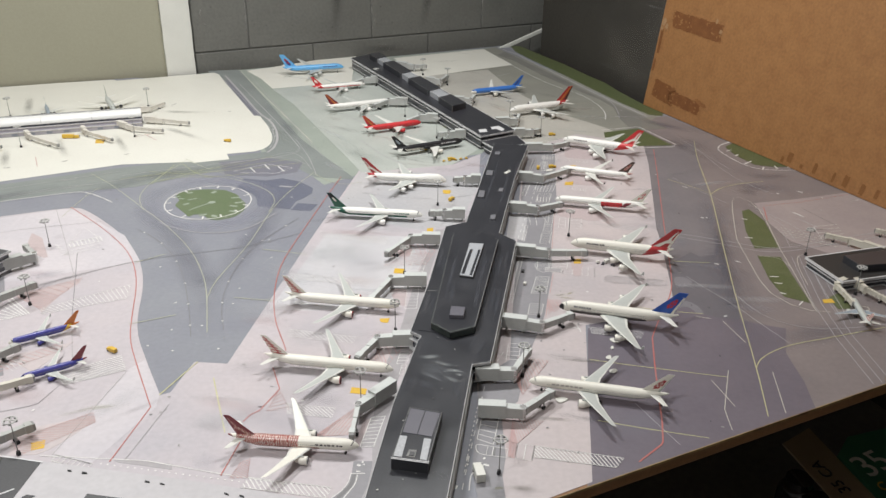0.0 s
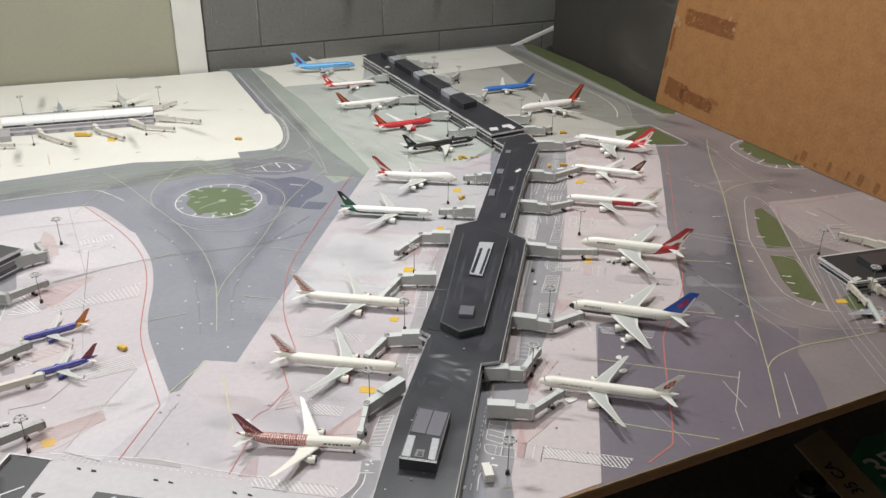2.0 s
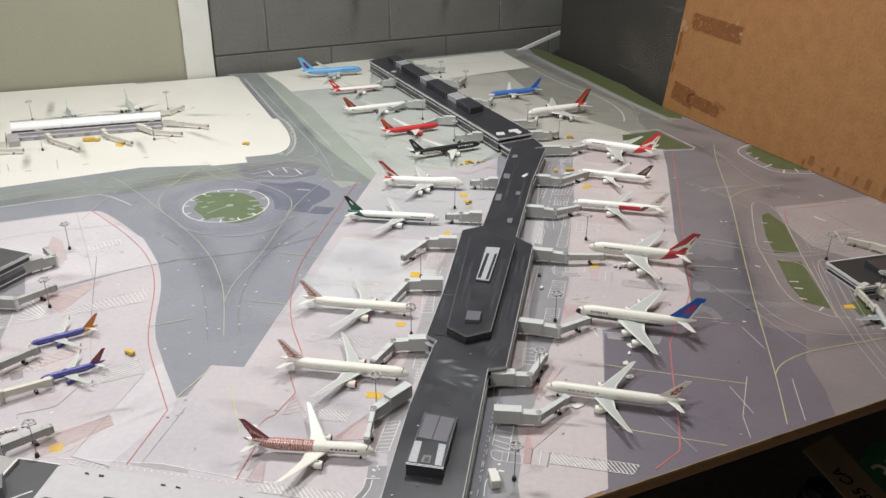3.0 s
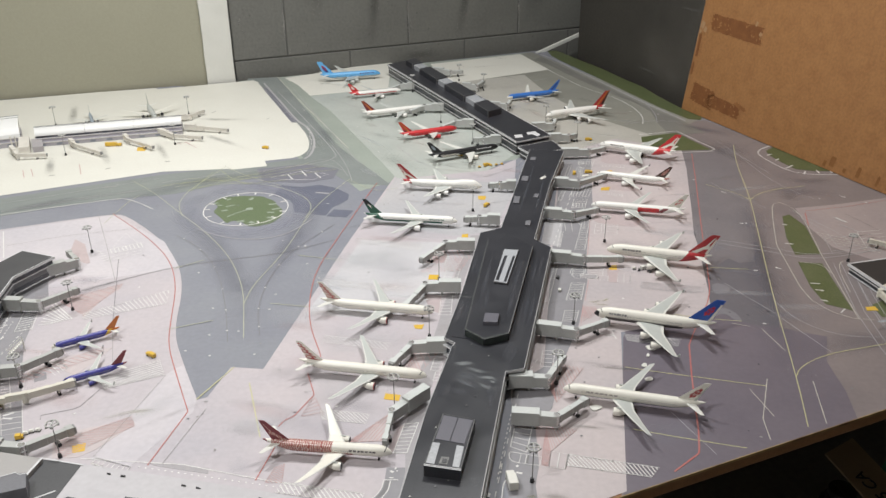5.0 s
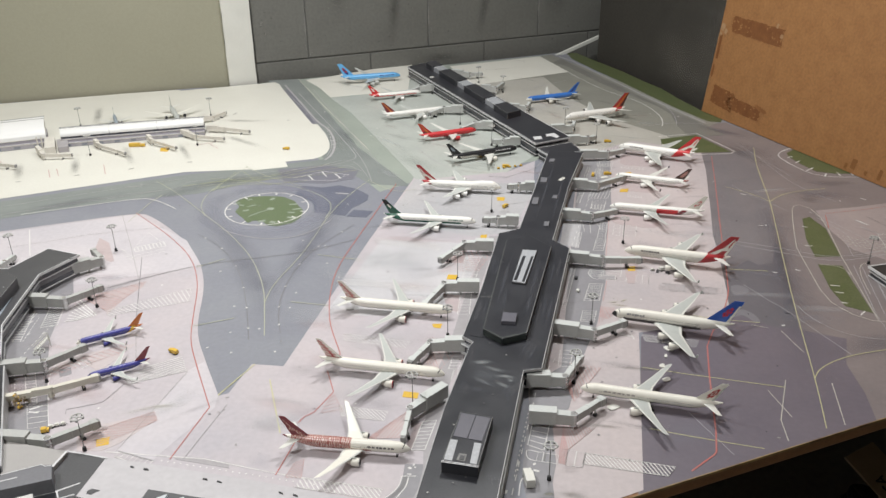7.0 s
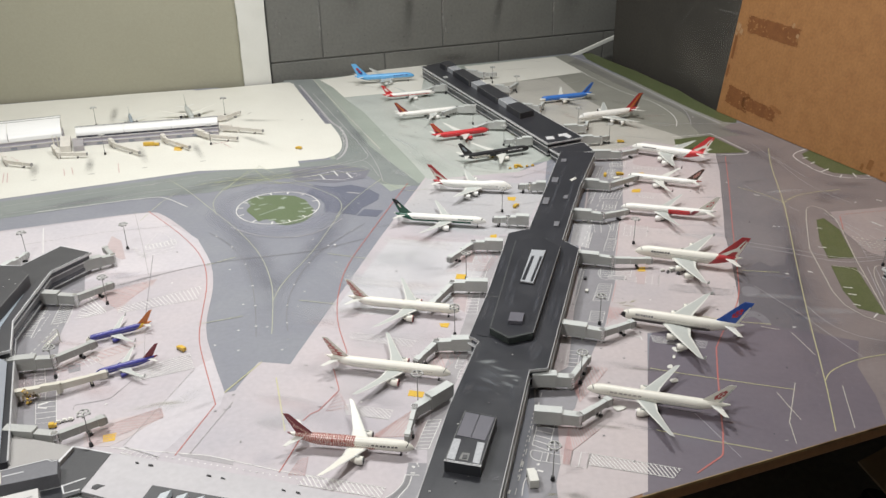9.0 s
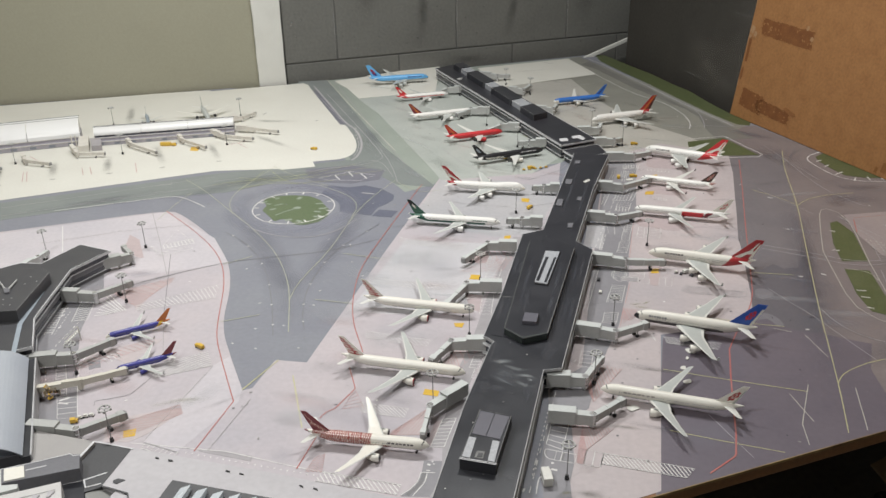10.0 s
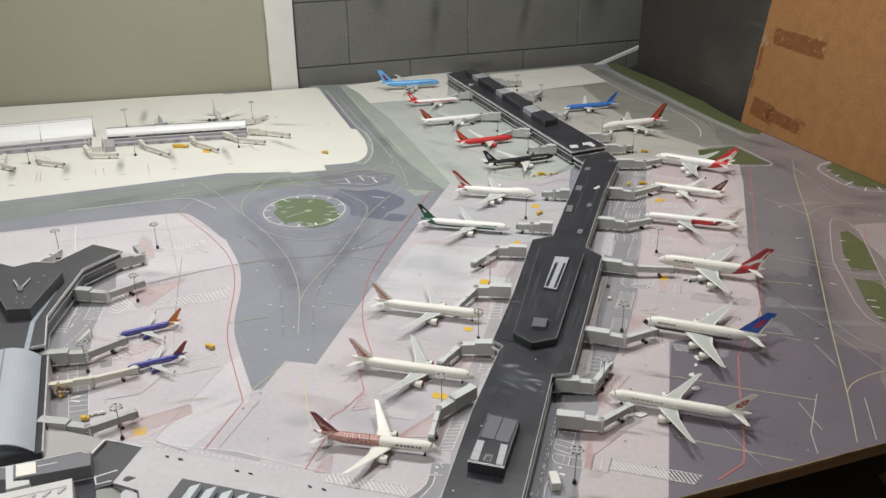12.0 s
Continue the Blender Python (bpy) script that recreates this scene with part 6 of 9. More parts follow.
for pts, wd, m in (([(0.077, 2.400), (0.125, 2.357), (0.171, 2.293)], 0.03, M_PINKBLUSH), ([(0.108, 2.309), (0.153, 2.236), (0.188, 2.172)], 0.03, M_PINKBLUSH), ([(0.007, 2.675), (0.080, 2.638), (0.148, 2.561)], 0.02, M_OILSMEAR), ([(0.076, 2.323), (0.139, 2.273), (0.198, 2.225)], 0.016, M_OILSMEAR), ([(0.217, 2.280), (0.277, 2.259), (0.353, 2.255)], 0.014, M_DARKSMEAR),
                   ([(-0.376, 2.093), (-0.272, 1.998), (-0.201, 1.883)], 0.02, M_PALESMEAR), ([(-0.099, 2.015), (-0.025, 1.964), (0.018, 1.864)], 0.03, M_OILSMEAR), ([(-0.335, 2.228), (-0.251, 2.198), (-0.185, 2.162)], 0.016, M_OILSMEAR), ([(-0.214, 2.004), (-0.139, 1.975), (-0.064, 1.897)], 0.016, M_PINKBLUSH), ([(-0.097, 2.742), (0.006, 2.767), (0.100, 2.807)], 0.018, M_OILSMEAR), ([(-0.016, 2.912), (0.063, 2.885), (0.101, 2.855)], 0.012, M_PALESMEAR),
                   ([(-0.530, 2.555), (-0.451, 2.527), (-0.338, 2.490)], 0.016, M_OILSMEAR), ([(-0.126, 1.811), (-0.059, 1.788), (0.019, 1.781)], 0.02, M_PINKBLUSH), ([(0.060, 2.212), (0.104, 2.139), (0.161, 2.086)], 0.02, M_OILSMEAR)):
    soft_ribbon("stand_stain", rounded(pts, 2, False), wd, STEP * 7.4, m, mat_thing)
for pts in ([(-0.209, 1.959), (-0.145, 1.848), (-0.085, 1.785)], [(-0.055, 1.857), (0.018, 1.897), (0.052, 1.884)], [(-0.341, 2.245), (-0.226, 2.108), (-0.128, 2.012)], [(-0.440, 2.365), (-0.352, 2.289), (-0.256, 2.241)], [(0.052, 2.486), (0.131, 2.559), (0.204, 2.621)], [(0.084, 2.285), (0.174, 2.362), (0.240, 2.391)]):
    line("stand_seam", pts, 0.0014, M_FAINT, 8)
for pts, wd in (([(-0.629, 2.604), (-0.496, 2.299), (-0.362, 2.008), (-0.284, 1.835)], 0.0012), ([(-0.699, 2.539), (-0.555, 2.264), (-0.467, 2.084), (-0.411, 1.957)], 0.0012), ([(-0.412, 1.822), (-0.365, 1.867), (-0.331, 1.830), (-0.297, 1.749)], 0.0012), ([(-0.508, 1.766), (-0.437, 1.812), (-0.358, 1.827), (-0.316, 1.785)], 0.0010), ([(-0.366, 1.953), (-0.315, 1.832), (-0.283, 1.721)], 0.0014), ([(-0.702, 1.694), (-0.585, 1.750), (-0.460, 1.794)], 0.0010),
                ([(-1.200, 1.408), (-1.009, 1.507), (-0.802, 1.613), (-0.671, 1.683)], 0.0012), ([(-1.228, 1.447), (-0.981, 1.575), (-0.712, 1.723)], 0.0010), ([(-0.961, 1.537), (-0.807, 1.623), (-0.737, 1.647)], 0.0009), ([(-0.417, 1.883), (-0.416, 1.948), (-0.439, 2.038)], 0.0016)):
    line("road_trace", rounded(pts, 2, False), wd, M_FAINT, 8)
for i in range(16):
    p, q = lerp(*[(-0.692, 2.540), (-0.472, 2.109)], i / 16), lerp(*[(-0.659, 2.557), (-0.439, 2.097)], i / 16)
    if i % 2:
        line("lane_dash", [lerp(p, q, 0.2), lerp(p, q, 0.45)], 0.0012, M_FAINT, 8)
ladder("bay_marking", *[(0.282, 1.829), (0.330, 1.819)], (0.002, 0.010), 6, 0.0011)
ladder("bay_marking", *[(0.275, 1.656), (0.302, 1.647)], (0.002, 0.012), 5, 0.0011)
ladder("bay_marking", *[(0.193, 1.587), (0.218, 1.586)], (0.003, 0.022), 4, 0.0011)
ladder("bay_marking", *[(0.228, 1.839), (0.259, 1.842)], (0.003, 0.022), 5, 0.0011)
for pts in ([(0.011, 1.752), (0.056, 1.793), (0.083, 1.820), (0.099, 1.859), (0.105, 1.914)], [(0.005, 1.596), (0.062, 1.616), (0.087, 1.636), (0.103, 1.681)], [(0.025, 1.704), (0.068, 1.740), (0.102, 1.770), (0.117, 1.814)], [(-0.173, 1.619), (-0.100, 1.597), (-0.030, 1.594)], [(0.017, 1.538), (0.051, 1.528), (0.085, 1.540)], [(-0.005, 1.461), (0.017, 1.515), (0.024, 1.602)]):
    line("guide_trace", rounded(pts, 2, False), 0.0011, M_FAINT, 8)
ladder("bay_marking", *[(0.017, 1.502), (0.059, 1.495)], (0.003, 0.016), 6, 0.0009)
ladder("bay_marking", *[(-0.021, 1.764), (0.018, 1.755)], (0.003, 0.012), 5, 0.0009, M_FAINT)
for pts in ([(0.120, 1.025), (0.168, 1.015), (0.222, 1.004), (0.260, 0.995)], [(0.134, 0.884), (0.169, 0.875), (0.211, 0.864), (0.245, 0.860)], [(0.106, 1.080), (0.148, 1.076), (0.197, 1.067)], [(0.138, 0.937), (0.167, 0.931), (0.204, 0.926)]):
    for k in range(2):
        soft_ribbon("oil_trail", rounded(pts, 2, False), 0.010 + 0.008 * k, STEP * (7.2 + 0.13 * k), M_OILSMEAR, mat_thing)
for x, y in [(0.152, 0.967), (0.148, 1.054), (0.179, 1.030), (0.176, 0.940), (0.130, 0.998), (0.187, 0.903), (0.158, 0.907), (0.074, 0.825), (0.136, 0.849)]:
    line("apron_speck", [(x, y), (x + 0.003, y + 0.001)], 0.0026, M_SEAM, 9)

# ---- terminal buildings ----


def offset(pts, d):
    """The outline moved inwards by d (outline counter-clockwise)."""
    n = len(pts)
    area = sum(pts[i][0] * pts[(i + 1) % n][1] - pts[(i + 1) % n][0] * pts[i][1] for i in range(n))
    if area < 0:
        d = -d
    out = []
    for i in range(n):
        p, a, b = Vector(pts[i]), Vector(pts[i - 1]), Vector(pts[(i + 1) % n])
        d1, d2 = (p - a).normalized(), (b - p).normalized()
        n1, n2 = Vector((-d1.y, d1.x)), Vector((-d2.y, d2.x))
        k = n1 + n2
        k = k / max(0.35, k.dot(n1)) if k.length > 1e-6 else n1
        q = p + k * d
        out.append((q.x, q.y))
    return out


def hall(name, outline, height, label, roof=None, floors=2, trim=0.0015, rim=None, ledge=0.0026, wall=None):
    """A model terminal: walls set in under a roof slab, floor bands, glazing and a rim round the roof."""
    t = empty(name, None, label, "building")
    part("wall", prism(offset(outline, 0.004), 0.001, height - 0.004), wall or M_WALL, t)
    for k in range(floors):
        z = (height - 0.004) * (k + 0.55) / floors
        part("glazing_band", prism(offset(outline, 0.0034), z, z + height * 0.16), M_DARKGLAZE, t, "dark blue-grey glazing")
        part("floor_band", prism(offset(outline, ledge), z - 0.0026, z - 0.0011), M_TRIM, t, "pale grey floor band")
    part("roof_slab", prism(outline, height - 0.004, height - 0.0006), rim or M_TRIM, t, "pale rim below the roof")
    part("roof", prism(offset(outline, trim), height - 0.0008, height), roof or M_ROOF, t)
    b = bmesh.new()
    add_ribbon(b, offset(outline, trim / 2), trim, height + 0.0006, True)
    part("roof_rim", b, rim or M_TRIM, t)
    return t


def block(t, name, pts, z0, z1, material, label="", bevel=0.0008):
    return part(name, prism(pts, z0, z1, bevel), material, t, label)


def quad_grid(t, quad, z, nx, ny, gap, material, name):
    """Roof panels laid out in rows on a quadrilateral."""
    a, b, c, d = quad
    for i in range(nx):
        for j in range(ny):
            f0, f1 = (i + gap) / nx, (i + 1 - gap) / nx
            g0, g1 = (j + gap) / ny, (j + 1 - gap) / ny
            q = [lerp(lerp(a, b, f), lerp(d, c, f), g) for f, g in ((f0, g0), (f1, g0), (f1, g1), (f0, g1))]
            part(name, prism(q, z, z + 0.0007), material, t)


H1 = 0.035
main = hall("concourse", [(-0.095, 0.593), (-0.080, 0.681), (-0.060, 0.847), (-0.033, 0.998), (-0.029, 1.007), (-0.045, 1.021), (-0.022, 1.168), (0.004, 1.383), (0.042, 1.405), (0.114, 1.842), (0.194, 1.838), (0.147, 1.623), (0.102, 1.359), (0.130, 1.326), (0.068, 0.946), (0.043, 0.939), (0.011, 0.691), (-0.002, 0.604)], H1,
            "long model airport concourse with a charcoal roof and pale rims", trim=0.0010, rim=M_RIM, ledge=-0.0014)
block(main, "upper_roof", [(0.018, 1.331), (0.064, 1.348), (0.097, 1.309), (0.048, 1.018), (0.013, 1.002), (-0.015, 1.027)], H1, 0.0455, M_ROOF, "raised charcoal roof storey")
b = bmesh.new()
add_ribbon(b, offset([(0.018, 1.329), (0.064, 1.346), (0.097, 1.307), (0.048, 1.017), (0.013, 1.000), (-0.015, 1.026)], 0.0012), 0.0012, 0.0459, True)
part("upper_rim", b, M_ROOF_MID, main)
# thin pale strips paint the lit edges of the raised roof
for pts, wd, m in (([(0.096, 1.307), (0.048, 1.019)], 0.0008, M_EDGE), ([(0.048, 1.019), (0.013, 1.003), (-0.015, 1.028)], 0.0015, M_FRONTEDGE), ([(-0.015, 1.028), (0.018, 1.329)], 0.0005, M_FRONTEDGE)):
    b = bmesh.new()
    add_ribbon(b, pts, wd, 0.0463)
    part("pale_edge", b, m, main)
for p, q in (((-0.015, 1.026), (0.013, 1.001)), ((0.013, 1.001), (0.048, 1.017))):
    b = bmesh.new()
    run_ = Vector((q[0] - p[0], q[1] - p[1])).normalized()
    n_ = Vector((run_.y, -run_.x)) * 0.0005
    add_prism(b, [(p[0] + run_.x * 0.001, p[1] + run_.y * 0.001), (p[0] + run_.x * 0.001 + n_.x, p[1] + run_.y * 0.001 + n_.y), (q[0] - run_.x * 0.001 + n_.x, q[1] - run_.y * 0.001 + n_.y), (q[0] - run_.x * 0.001, q[1] - run_.y * 0.001)], H1 + 0.0015, 0.0445)
    part("front_glazing", b, M_FRONTGLASS, main, "dark greenish front glazing")
b = bmesh.new()
add_ribbon(b, [(-0.024, 1.140), (-0.004, 1.139)], 0.0012, H1 + 0.0013)
part("roof_scratch", b, M_EDGE, main)
sky = block(main, "skylight", [(0.045, 1.288), (0.071, 1.286), (0.049, 1.163), (0.027, 1.168)], 0.0455, 0.0490, M_WALL, "grey long skylight with two dark panes")
part("frame_sheet", prism([(0.046, 1.286), (0.070, 1.284), (0.048, 1.164), (0.028, 1.170)], 0.0490, 0.0493), M_CANOPY, sky)
for q in ([(0.046, 1.261), (0.051, 1.261), (0.035, 1.172), (0.030, 1.174)], [(0.060, 1.260), (0.064, 1.260), (0.047, 1.168), (0.043, 1.169)]):
    part("pane", prism(q, 0.0493, 0.0496), M_ROOF, sky, "long dark glass pane")
block(main, "plant_box", [(0.014, 1.067), (0.035, 1.065), (0.032, 1.040), (0.011, 1.041)], 0.0455, 0.0515, M_SLATEPANEL, "grey roof plant box", 0.0005)
plant = block(main, "roof_house", [(-0.037, 0.823), (0.003, 0.814), (-0.012, 0.721), (-0.054, 0.728)], H1, 0.050, M_ROOF, "charcoal roof house with grey panels", 0.0004)
b = bmesh.new()
add_ribbon(b, offset([(-0.037, 0.823), (0.003, 0.814), (-0.012, 0.721), (-0.054, 0.728)], 0.0006), 0.0007, 0.0503, True)
part("house_rim", b, M_EDGE, plant)
b = bmesh.new()
add_ribbon(b, offset([(-0.054, 0.728), (-0.012, 0.721), (-0.011, 0.723), (-0.054, 0.730)], 0.0), 0.0010, 0.0504, True)
part("front_rim", b, M_TRIM, plant, "pale front edge")
quad_grid(plant, [(-0.036, 0.821), (0.001, 0.812), (-0.009, 0.765), (-0.044, 0.773)], 0.0500, 2, 1, 0.03, M_SLATEPANEL, "roof_panel")
quad_grid(plant, [(-0.046, 0.769), (-0.037, 0.768), (-0.042, 0.729), (-0.052, 0.731)], 0.0500, 1, 1, 0.03, M_GRILLE, "grille_panel")
quad_grid(plant, [(-0.018, 0.765), (-0.009, 0.763), (-0.014, 0.724), (-0.022, 0.726)], 0.0500, 1, 1, 0.03, M_GRILLE, "grille_panel")
quad_grid(plant, [(-0.035, 0.744), (-0.025, 0.743), (-0.027, 0.729), (-0.038, 0.731)], 0.0500, 1, 1, 0.05, M_EDGE, "hatch")
quad_grid(plant, [(-0.033, 0.740), (-0.027, 0.739), (-0.028, 0.731), (-0.035, 0.732)], 0.0508, 1, 1, 0.10, M_ROOF_MID, "hatch_lid")
for q in ([(0.091, 1.665), (0.105, 1.663), (0.101, 1.636), (0.088, 1.638)], [(0.071, 1.551), (0.083, 1.550), (0.079, 1.517), (0.067, 1.518)], [(0.112, 1.565), (0.121, 1.566), (0.118, 1.547), (0.109, 1.549)], [(0.089, 1.432), (0.099, 1.433), (0.096, 1.412), (0.087, 1.413)], [(0.114, 1.782), (0.126, 1.783), (0.124, 1.764), (0.112, 1.763)]):
    block(main, "roof_vent", q, H1, 0.0385, M_GREY_ROOF, "grey roof vent", 0.0004)
block(main, "loose_card", [(0.127, 1.658), (0.140, 1.676), (0.142, 1.666), (0.132, 1.652)], H1, 0.0358, M_WTRUCK, "white paper scrap", 0.0)
block(main, "roof_step", [(-0.005, 1.272), (0.054, 1.278), (0.012, 1.013), (-0.034, 1.024)], H1, 0.0358, M_ROOF, "", 0.0)

# pale smears, then two soft patches of sheen painted on the roof
for k, (pts, wd) in enumerate((([(-0.036, 0.959), (-0.022, 0.952), (-0.005, 0.956), (0.009, 0.95)], 0.014), ([(-0.022, 0.947), (-0.004, 0.942), (0.011, 0.933), (0.036, 0.936)], 0.012), ([(-0.004, 0.916), (0.009, 0.923), (0.026, 0.921), (0.037, 0.91)], 0.010), ([(-0.002, 0.914), (0.009, 0.906), (0.024, 0.895), (0.036, 0.901)], 0.010), ([(0.014, 0.916), (0.026, 0.912), (0.032, 0.907)], 0.007), ([(-0.042, 0.903), (-0.02, 0.887), (0.002, 0.885)], 0.020), ([(-0.004, 0.729), (0.004, 0.717), (0.015, 0.708)], 0.016))):
    soft_ribbon("roof_scuff_sheen", rounded(pts, 2, False, 0.03), wd, H1 + 0.00128 + 0.00003 * k, M_POLISH if k < 5 else M_PAINTED_SHEEN, main)
soft_ribbon("roof_scuff_sheen", rounded([(-0.041, 0.935), (-0.016, 0.925), (0.007, 0.905), (0.034, 0.890)], 3, False, 0.03), 0.050, H1 + 0.0012, M_WIPE, main)
rnd = random.Random(41)
EAVES = (((-0.079, 0.690), (0.010, 0.690)), ((-0.060, 0.847), (0.031, 0.847)), ((-0.044, 0.935), (0.042, 0.930)), ((-0.040, 1.030), (0.082, 1.030)), ((-0.022, 1.168), (0.104, 1.168)), ((-0.004, 1.315), (0.126, 1.315)))
# long streaks paint the roof's gloss along the eaves, with thin scuffs among them
for lane, f in enumerate((0.06, 0.13, 0.20, 0.80, 0.86, 0.93)):
    for seg in range(1, 5):
        a, c_ = lerp(*EAVES[seg], f), lerp(*EAVES[seg + 1], f)
        p, q = lerp(a, c_, 0.30 * rnd.random()), lerp(a, c_, 0.70 + 0.28 * rnd.random())
        soft_ribbon("roof_scuff_sheen", [p, lerp(p, q, 0.33), lerp(p, q, 0.67), q], rnd.uniform(0.005, 0.013), H1 + 0.00125 + 0.00003 * lane, M_PAINTED_SHEEN if (lane + seg) % 3 else M_SCUFFTHIN, main)
# more painted sheen on the raised roof, then on the narrow neck
for k, (x0, y0, x1, y1) in enumerate(((0.030, 1.300, 0.000, 1.060), (0.078, 1.270, 0.052, 1.110), (0.020, 1.160, 0.012, 1.080), (0.060, 1.150, 0.046, 1.060))):
    soft_ribbon("roof_scuff_sheen", [(x0, y0), ((x0 + x1) / 2, (y0 + y1) / 2), (x1, y1)], 0.010, 0.04565 + 0.00003 * k, M_PAINTED_SHEEN, main)
for k, (x0, y0, x1, y1) in enumerate(((0.070, 1.420, 0.130, 1.800), (0.100, 1.420, 0.150, 1.740), (0.120, 1.440, 0.170, 1.790))):
    soft_ribbon("roof_scuff_sheen", [(x0, y0), ((x0 + x1) / 2, (y0 + y1) / 2), (x1, y1)], 0.008, H1 + 0.0013 + 0.00003 * k, M_PAINTED_SHEEN, main)
for i, (x, y) in enumerate([(0.018, 0.973), (-0.006, 1.002), (0.001, 0.879), (-0.046, 0.813), (-0.041, 0.709), (0.047, 1.373), (0.064, 1.353), (-0.017, 1.151), (-0.027, 0.719), (-0.068, 0.692), (-0.010, 0.859)]):
    part("paint_fleck", prism([(x, y), (x + 0.0022, y + 0.0004), (x + 0.0018, y + 0.0016), (x + 0.0002, y + 0.0013)], H1 + 0.0013, H1 + 0.0017), M_EDGE if i % 3 else M_WTRUCK, main)

H2 = 0.036
pier = hall("pier", [(-0.304, 2.644), (-0.228, 2.722), (0.171, 1.945), (0.085, 1.894)], H2, "model pier with a black roof and white-banded side", floors=2)
for f0, f1, m in ((0.03, 0.10, M_ROOF), (0.10, 0.17, M_CANOPY), (0.17, 0.33, M_ROOF), (0.33, 0.40, M_CANOPY), (0.40, 0.56, M_ROOF), (0.56, 0.64, M_CANOPY), (0.64, 0.74, M_ROOF)):
    a0, a1, c0, c1 = [(-0.258, 2.654), (0.109, 1.877), (-0.219, 2.689), (0.159, 1.924)]
    e0, e1 = (0.10, 0.84) if m is M_ROOF else (0.22, 0.80)
    q = [lerp(lerp(a0, a1, f), lerp(c0, c1, f), g) for f, g in ((f0, e0), (f0, e1), (f1, e1), (f1, e0))]
    block(pier, "roof_house" if m is M_ROOF else "glass_canopy", q, H2, H2 + (0.0165 if m is M_ROOF else 0.0135), m, "" if m is M_ROOF else "blue-grey glazed canopy", 0.0006)
    b = bmesh.new()
    add_ribbon(b, offset(q, 0.0006), 0.0010, H2 + (0.0169 if m is M_ROOF else 0.0139), True)
    part("house_rim" if m is M_ROOF else "canopy_rim", b, M_EDGE if m is M_ROOF else M_TRIM, pier)
    for p_ in (q[0], q[3]):
        b = bmesh.new()
        add_tube(b, (*p_, H2), (*p_, H2 + (0.0165 if m is M_ROOF else 0.0135)), 0.0005, seg=6)
        part("corner_edge", b, M_EDGE if m is M_ROOF else M_TRIM, pier)
for q in ([(0.081, 1.942), (0.100, 1.949), (0.103, 1.927), (0.084, 1.921)], [(0.112, 1.963), (0.133, 1.974), (0.145, 1.948), (0.138, 1.935), (0.125, 1.951), (0.114, 1.945)]):
    block(pier, "roof_marking", q, H2, H2 + 0.0006, M_TRIM, "pale roof marking", 0.0)
hall("link_building", [(0.089, 1.886), (0.174, 1.937), (0.195, 1.872), (0.117, 1.837)], 0.026, "low dark link between the concourse and the pier", floors=1)

# right-hand terminal
H3 = 0.020
east = hall("terminal", [(0.638, 1.311), (0.842, 1.373), (0.959, 1.290), (0.854, 1.206), (0.764, 1.213), (0.748, 1.242), (0.666, 1.219)], H3, "black-roofed model terminal with pale banded walls", roof=M_ROOF_MATT, floors=2, trim=0.003)
block(east, "roof_house", [(0.696, 1.294), (0.819, 1.332), (0.831, 1.278), (0.708, 1.256)], H3, 0.033, M_ROOF, "raised black roof house")

# left-hand terminal with its Y-shaped roof and silver barrel hall
H4 = 0.040
west = hall("terminal", [(-0.998, 1.200), (-0.918, 1.177), (-0.886, 1.167), (-0.863, 1.189), (-0.825, 1.189), (-0.795, 1.270), (-0.727, 1.248), (-0.760, 1.171), (-0.747, 1.092), (-0.733, 1.009), (-0.691, 0.931), (-0.770, 0.880), (-0.867, 0.928)], H4, "grey Y-shaped model terminal roof with banded walls", roof=M_ROOF_MID, floors=2, wall=M_GREYWALL)
block(west, "upper_roof", [(-0.919, 1.106), (-0.861, 1.127), (-0.785, 1.135), (-0.768, 1.122), (-0.751, 0.997), (-0.783, 0.990), (-0.817, 1.026), (-0.893, 1.068)], H4, 0.060, M_ROOF_MID, "raised charcoal octagonal roof storey")
b = bmesh.new()
add_ribbon(b, [(-0.891, 1.065), (-0.816, 1.023), (-0.783, 0.989), (-0.750, 0.996), (-0.767, 1.121)], 0.0010, 0.0604)
part("upper_rim", b, M_EDGE, west)
peak = block(west, "roof_peak", [(-0.810, 1.059), (-0.798, 1.060), (-0.791, 1.046), (-0.797, 1.043)], 0.060, 0.0635, M_GREY_ROOF, "small roof lantern with two raised arms", 0.0004)
for p, q in ([(-0.805, 1.056), (-0.824, 1.075)], [(-0.798, 1.056), (-0.801, 1.084)]):
    b = bmesh.new()
    add_tube(b, (*p, 0.0630), (*q, 0.0640), 0.0014, 0.0011, 8)
    part("arm", b, M_BRIDGE, peak)
for x, y in [(-0.782, 1.010), (-0.771, 1.011), (-0.791, 1.026), (-0.780, 1.031), (-0.772, 1.088), (-0.790, 1.102), (-0.786, 1.078)]:
    part("paint_fleck", prism([(x, y), (x + 0.0022, y + 0.0004), (x + 0.0018, y + 0.0016), (x + 0.0002, y + 0.0013)], 0.0601, 0.0604), M_TRIM, west)
b = bmesh.new()
add_ribbon(b, [(-0.766, 1.090), (-0.745, 0.989), (-0.706, 0.905)], 0.007, 0.0408)
part("roof_glazing_strip", b, M_STRIPGLASS, west, "pale glazed roof strip")


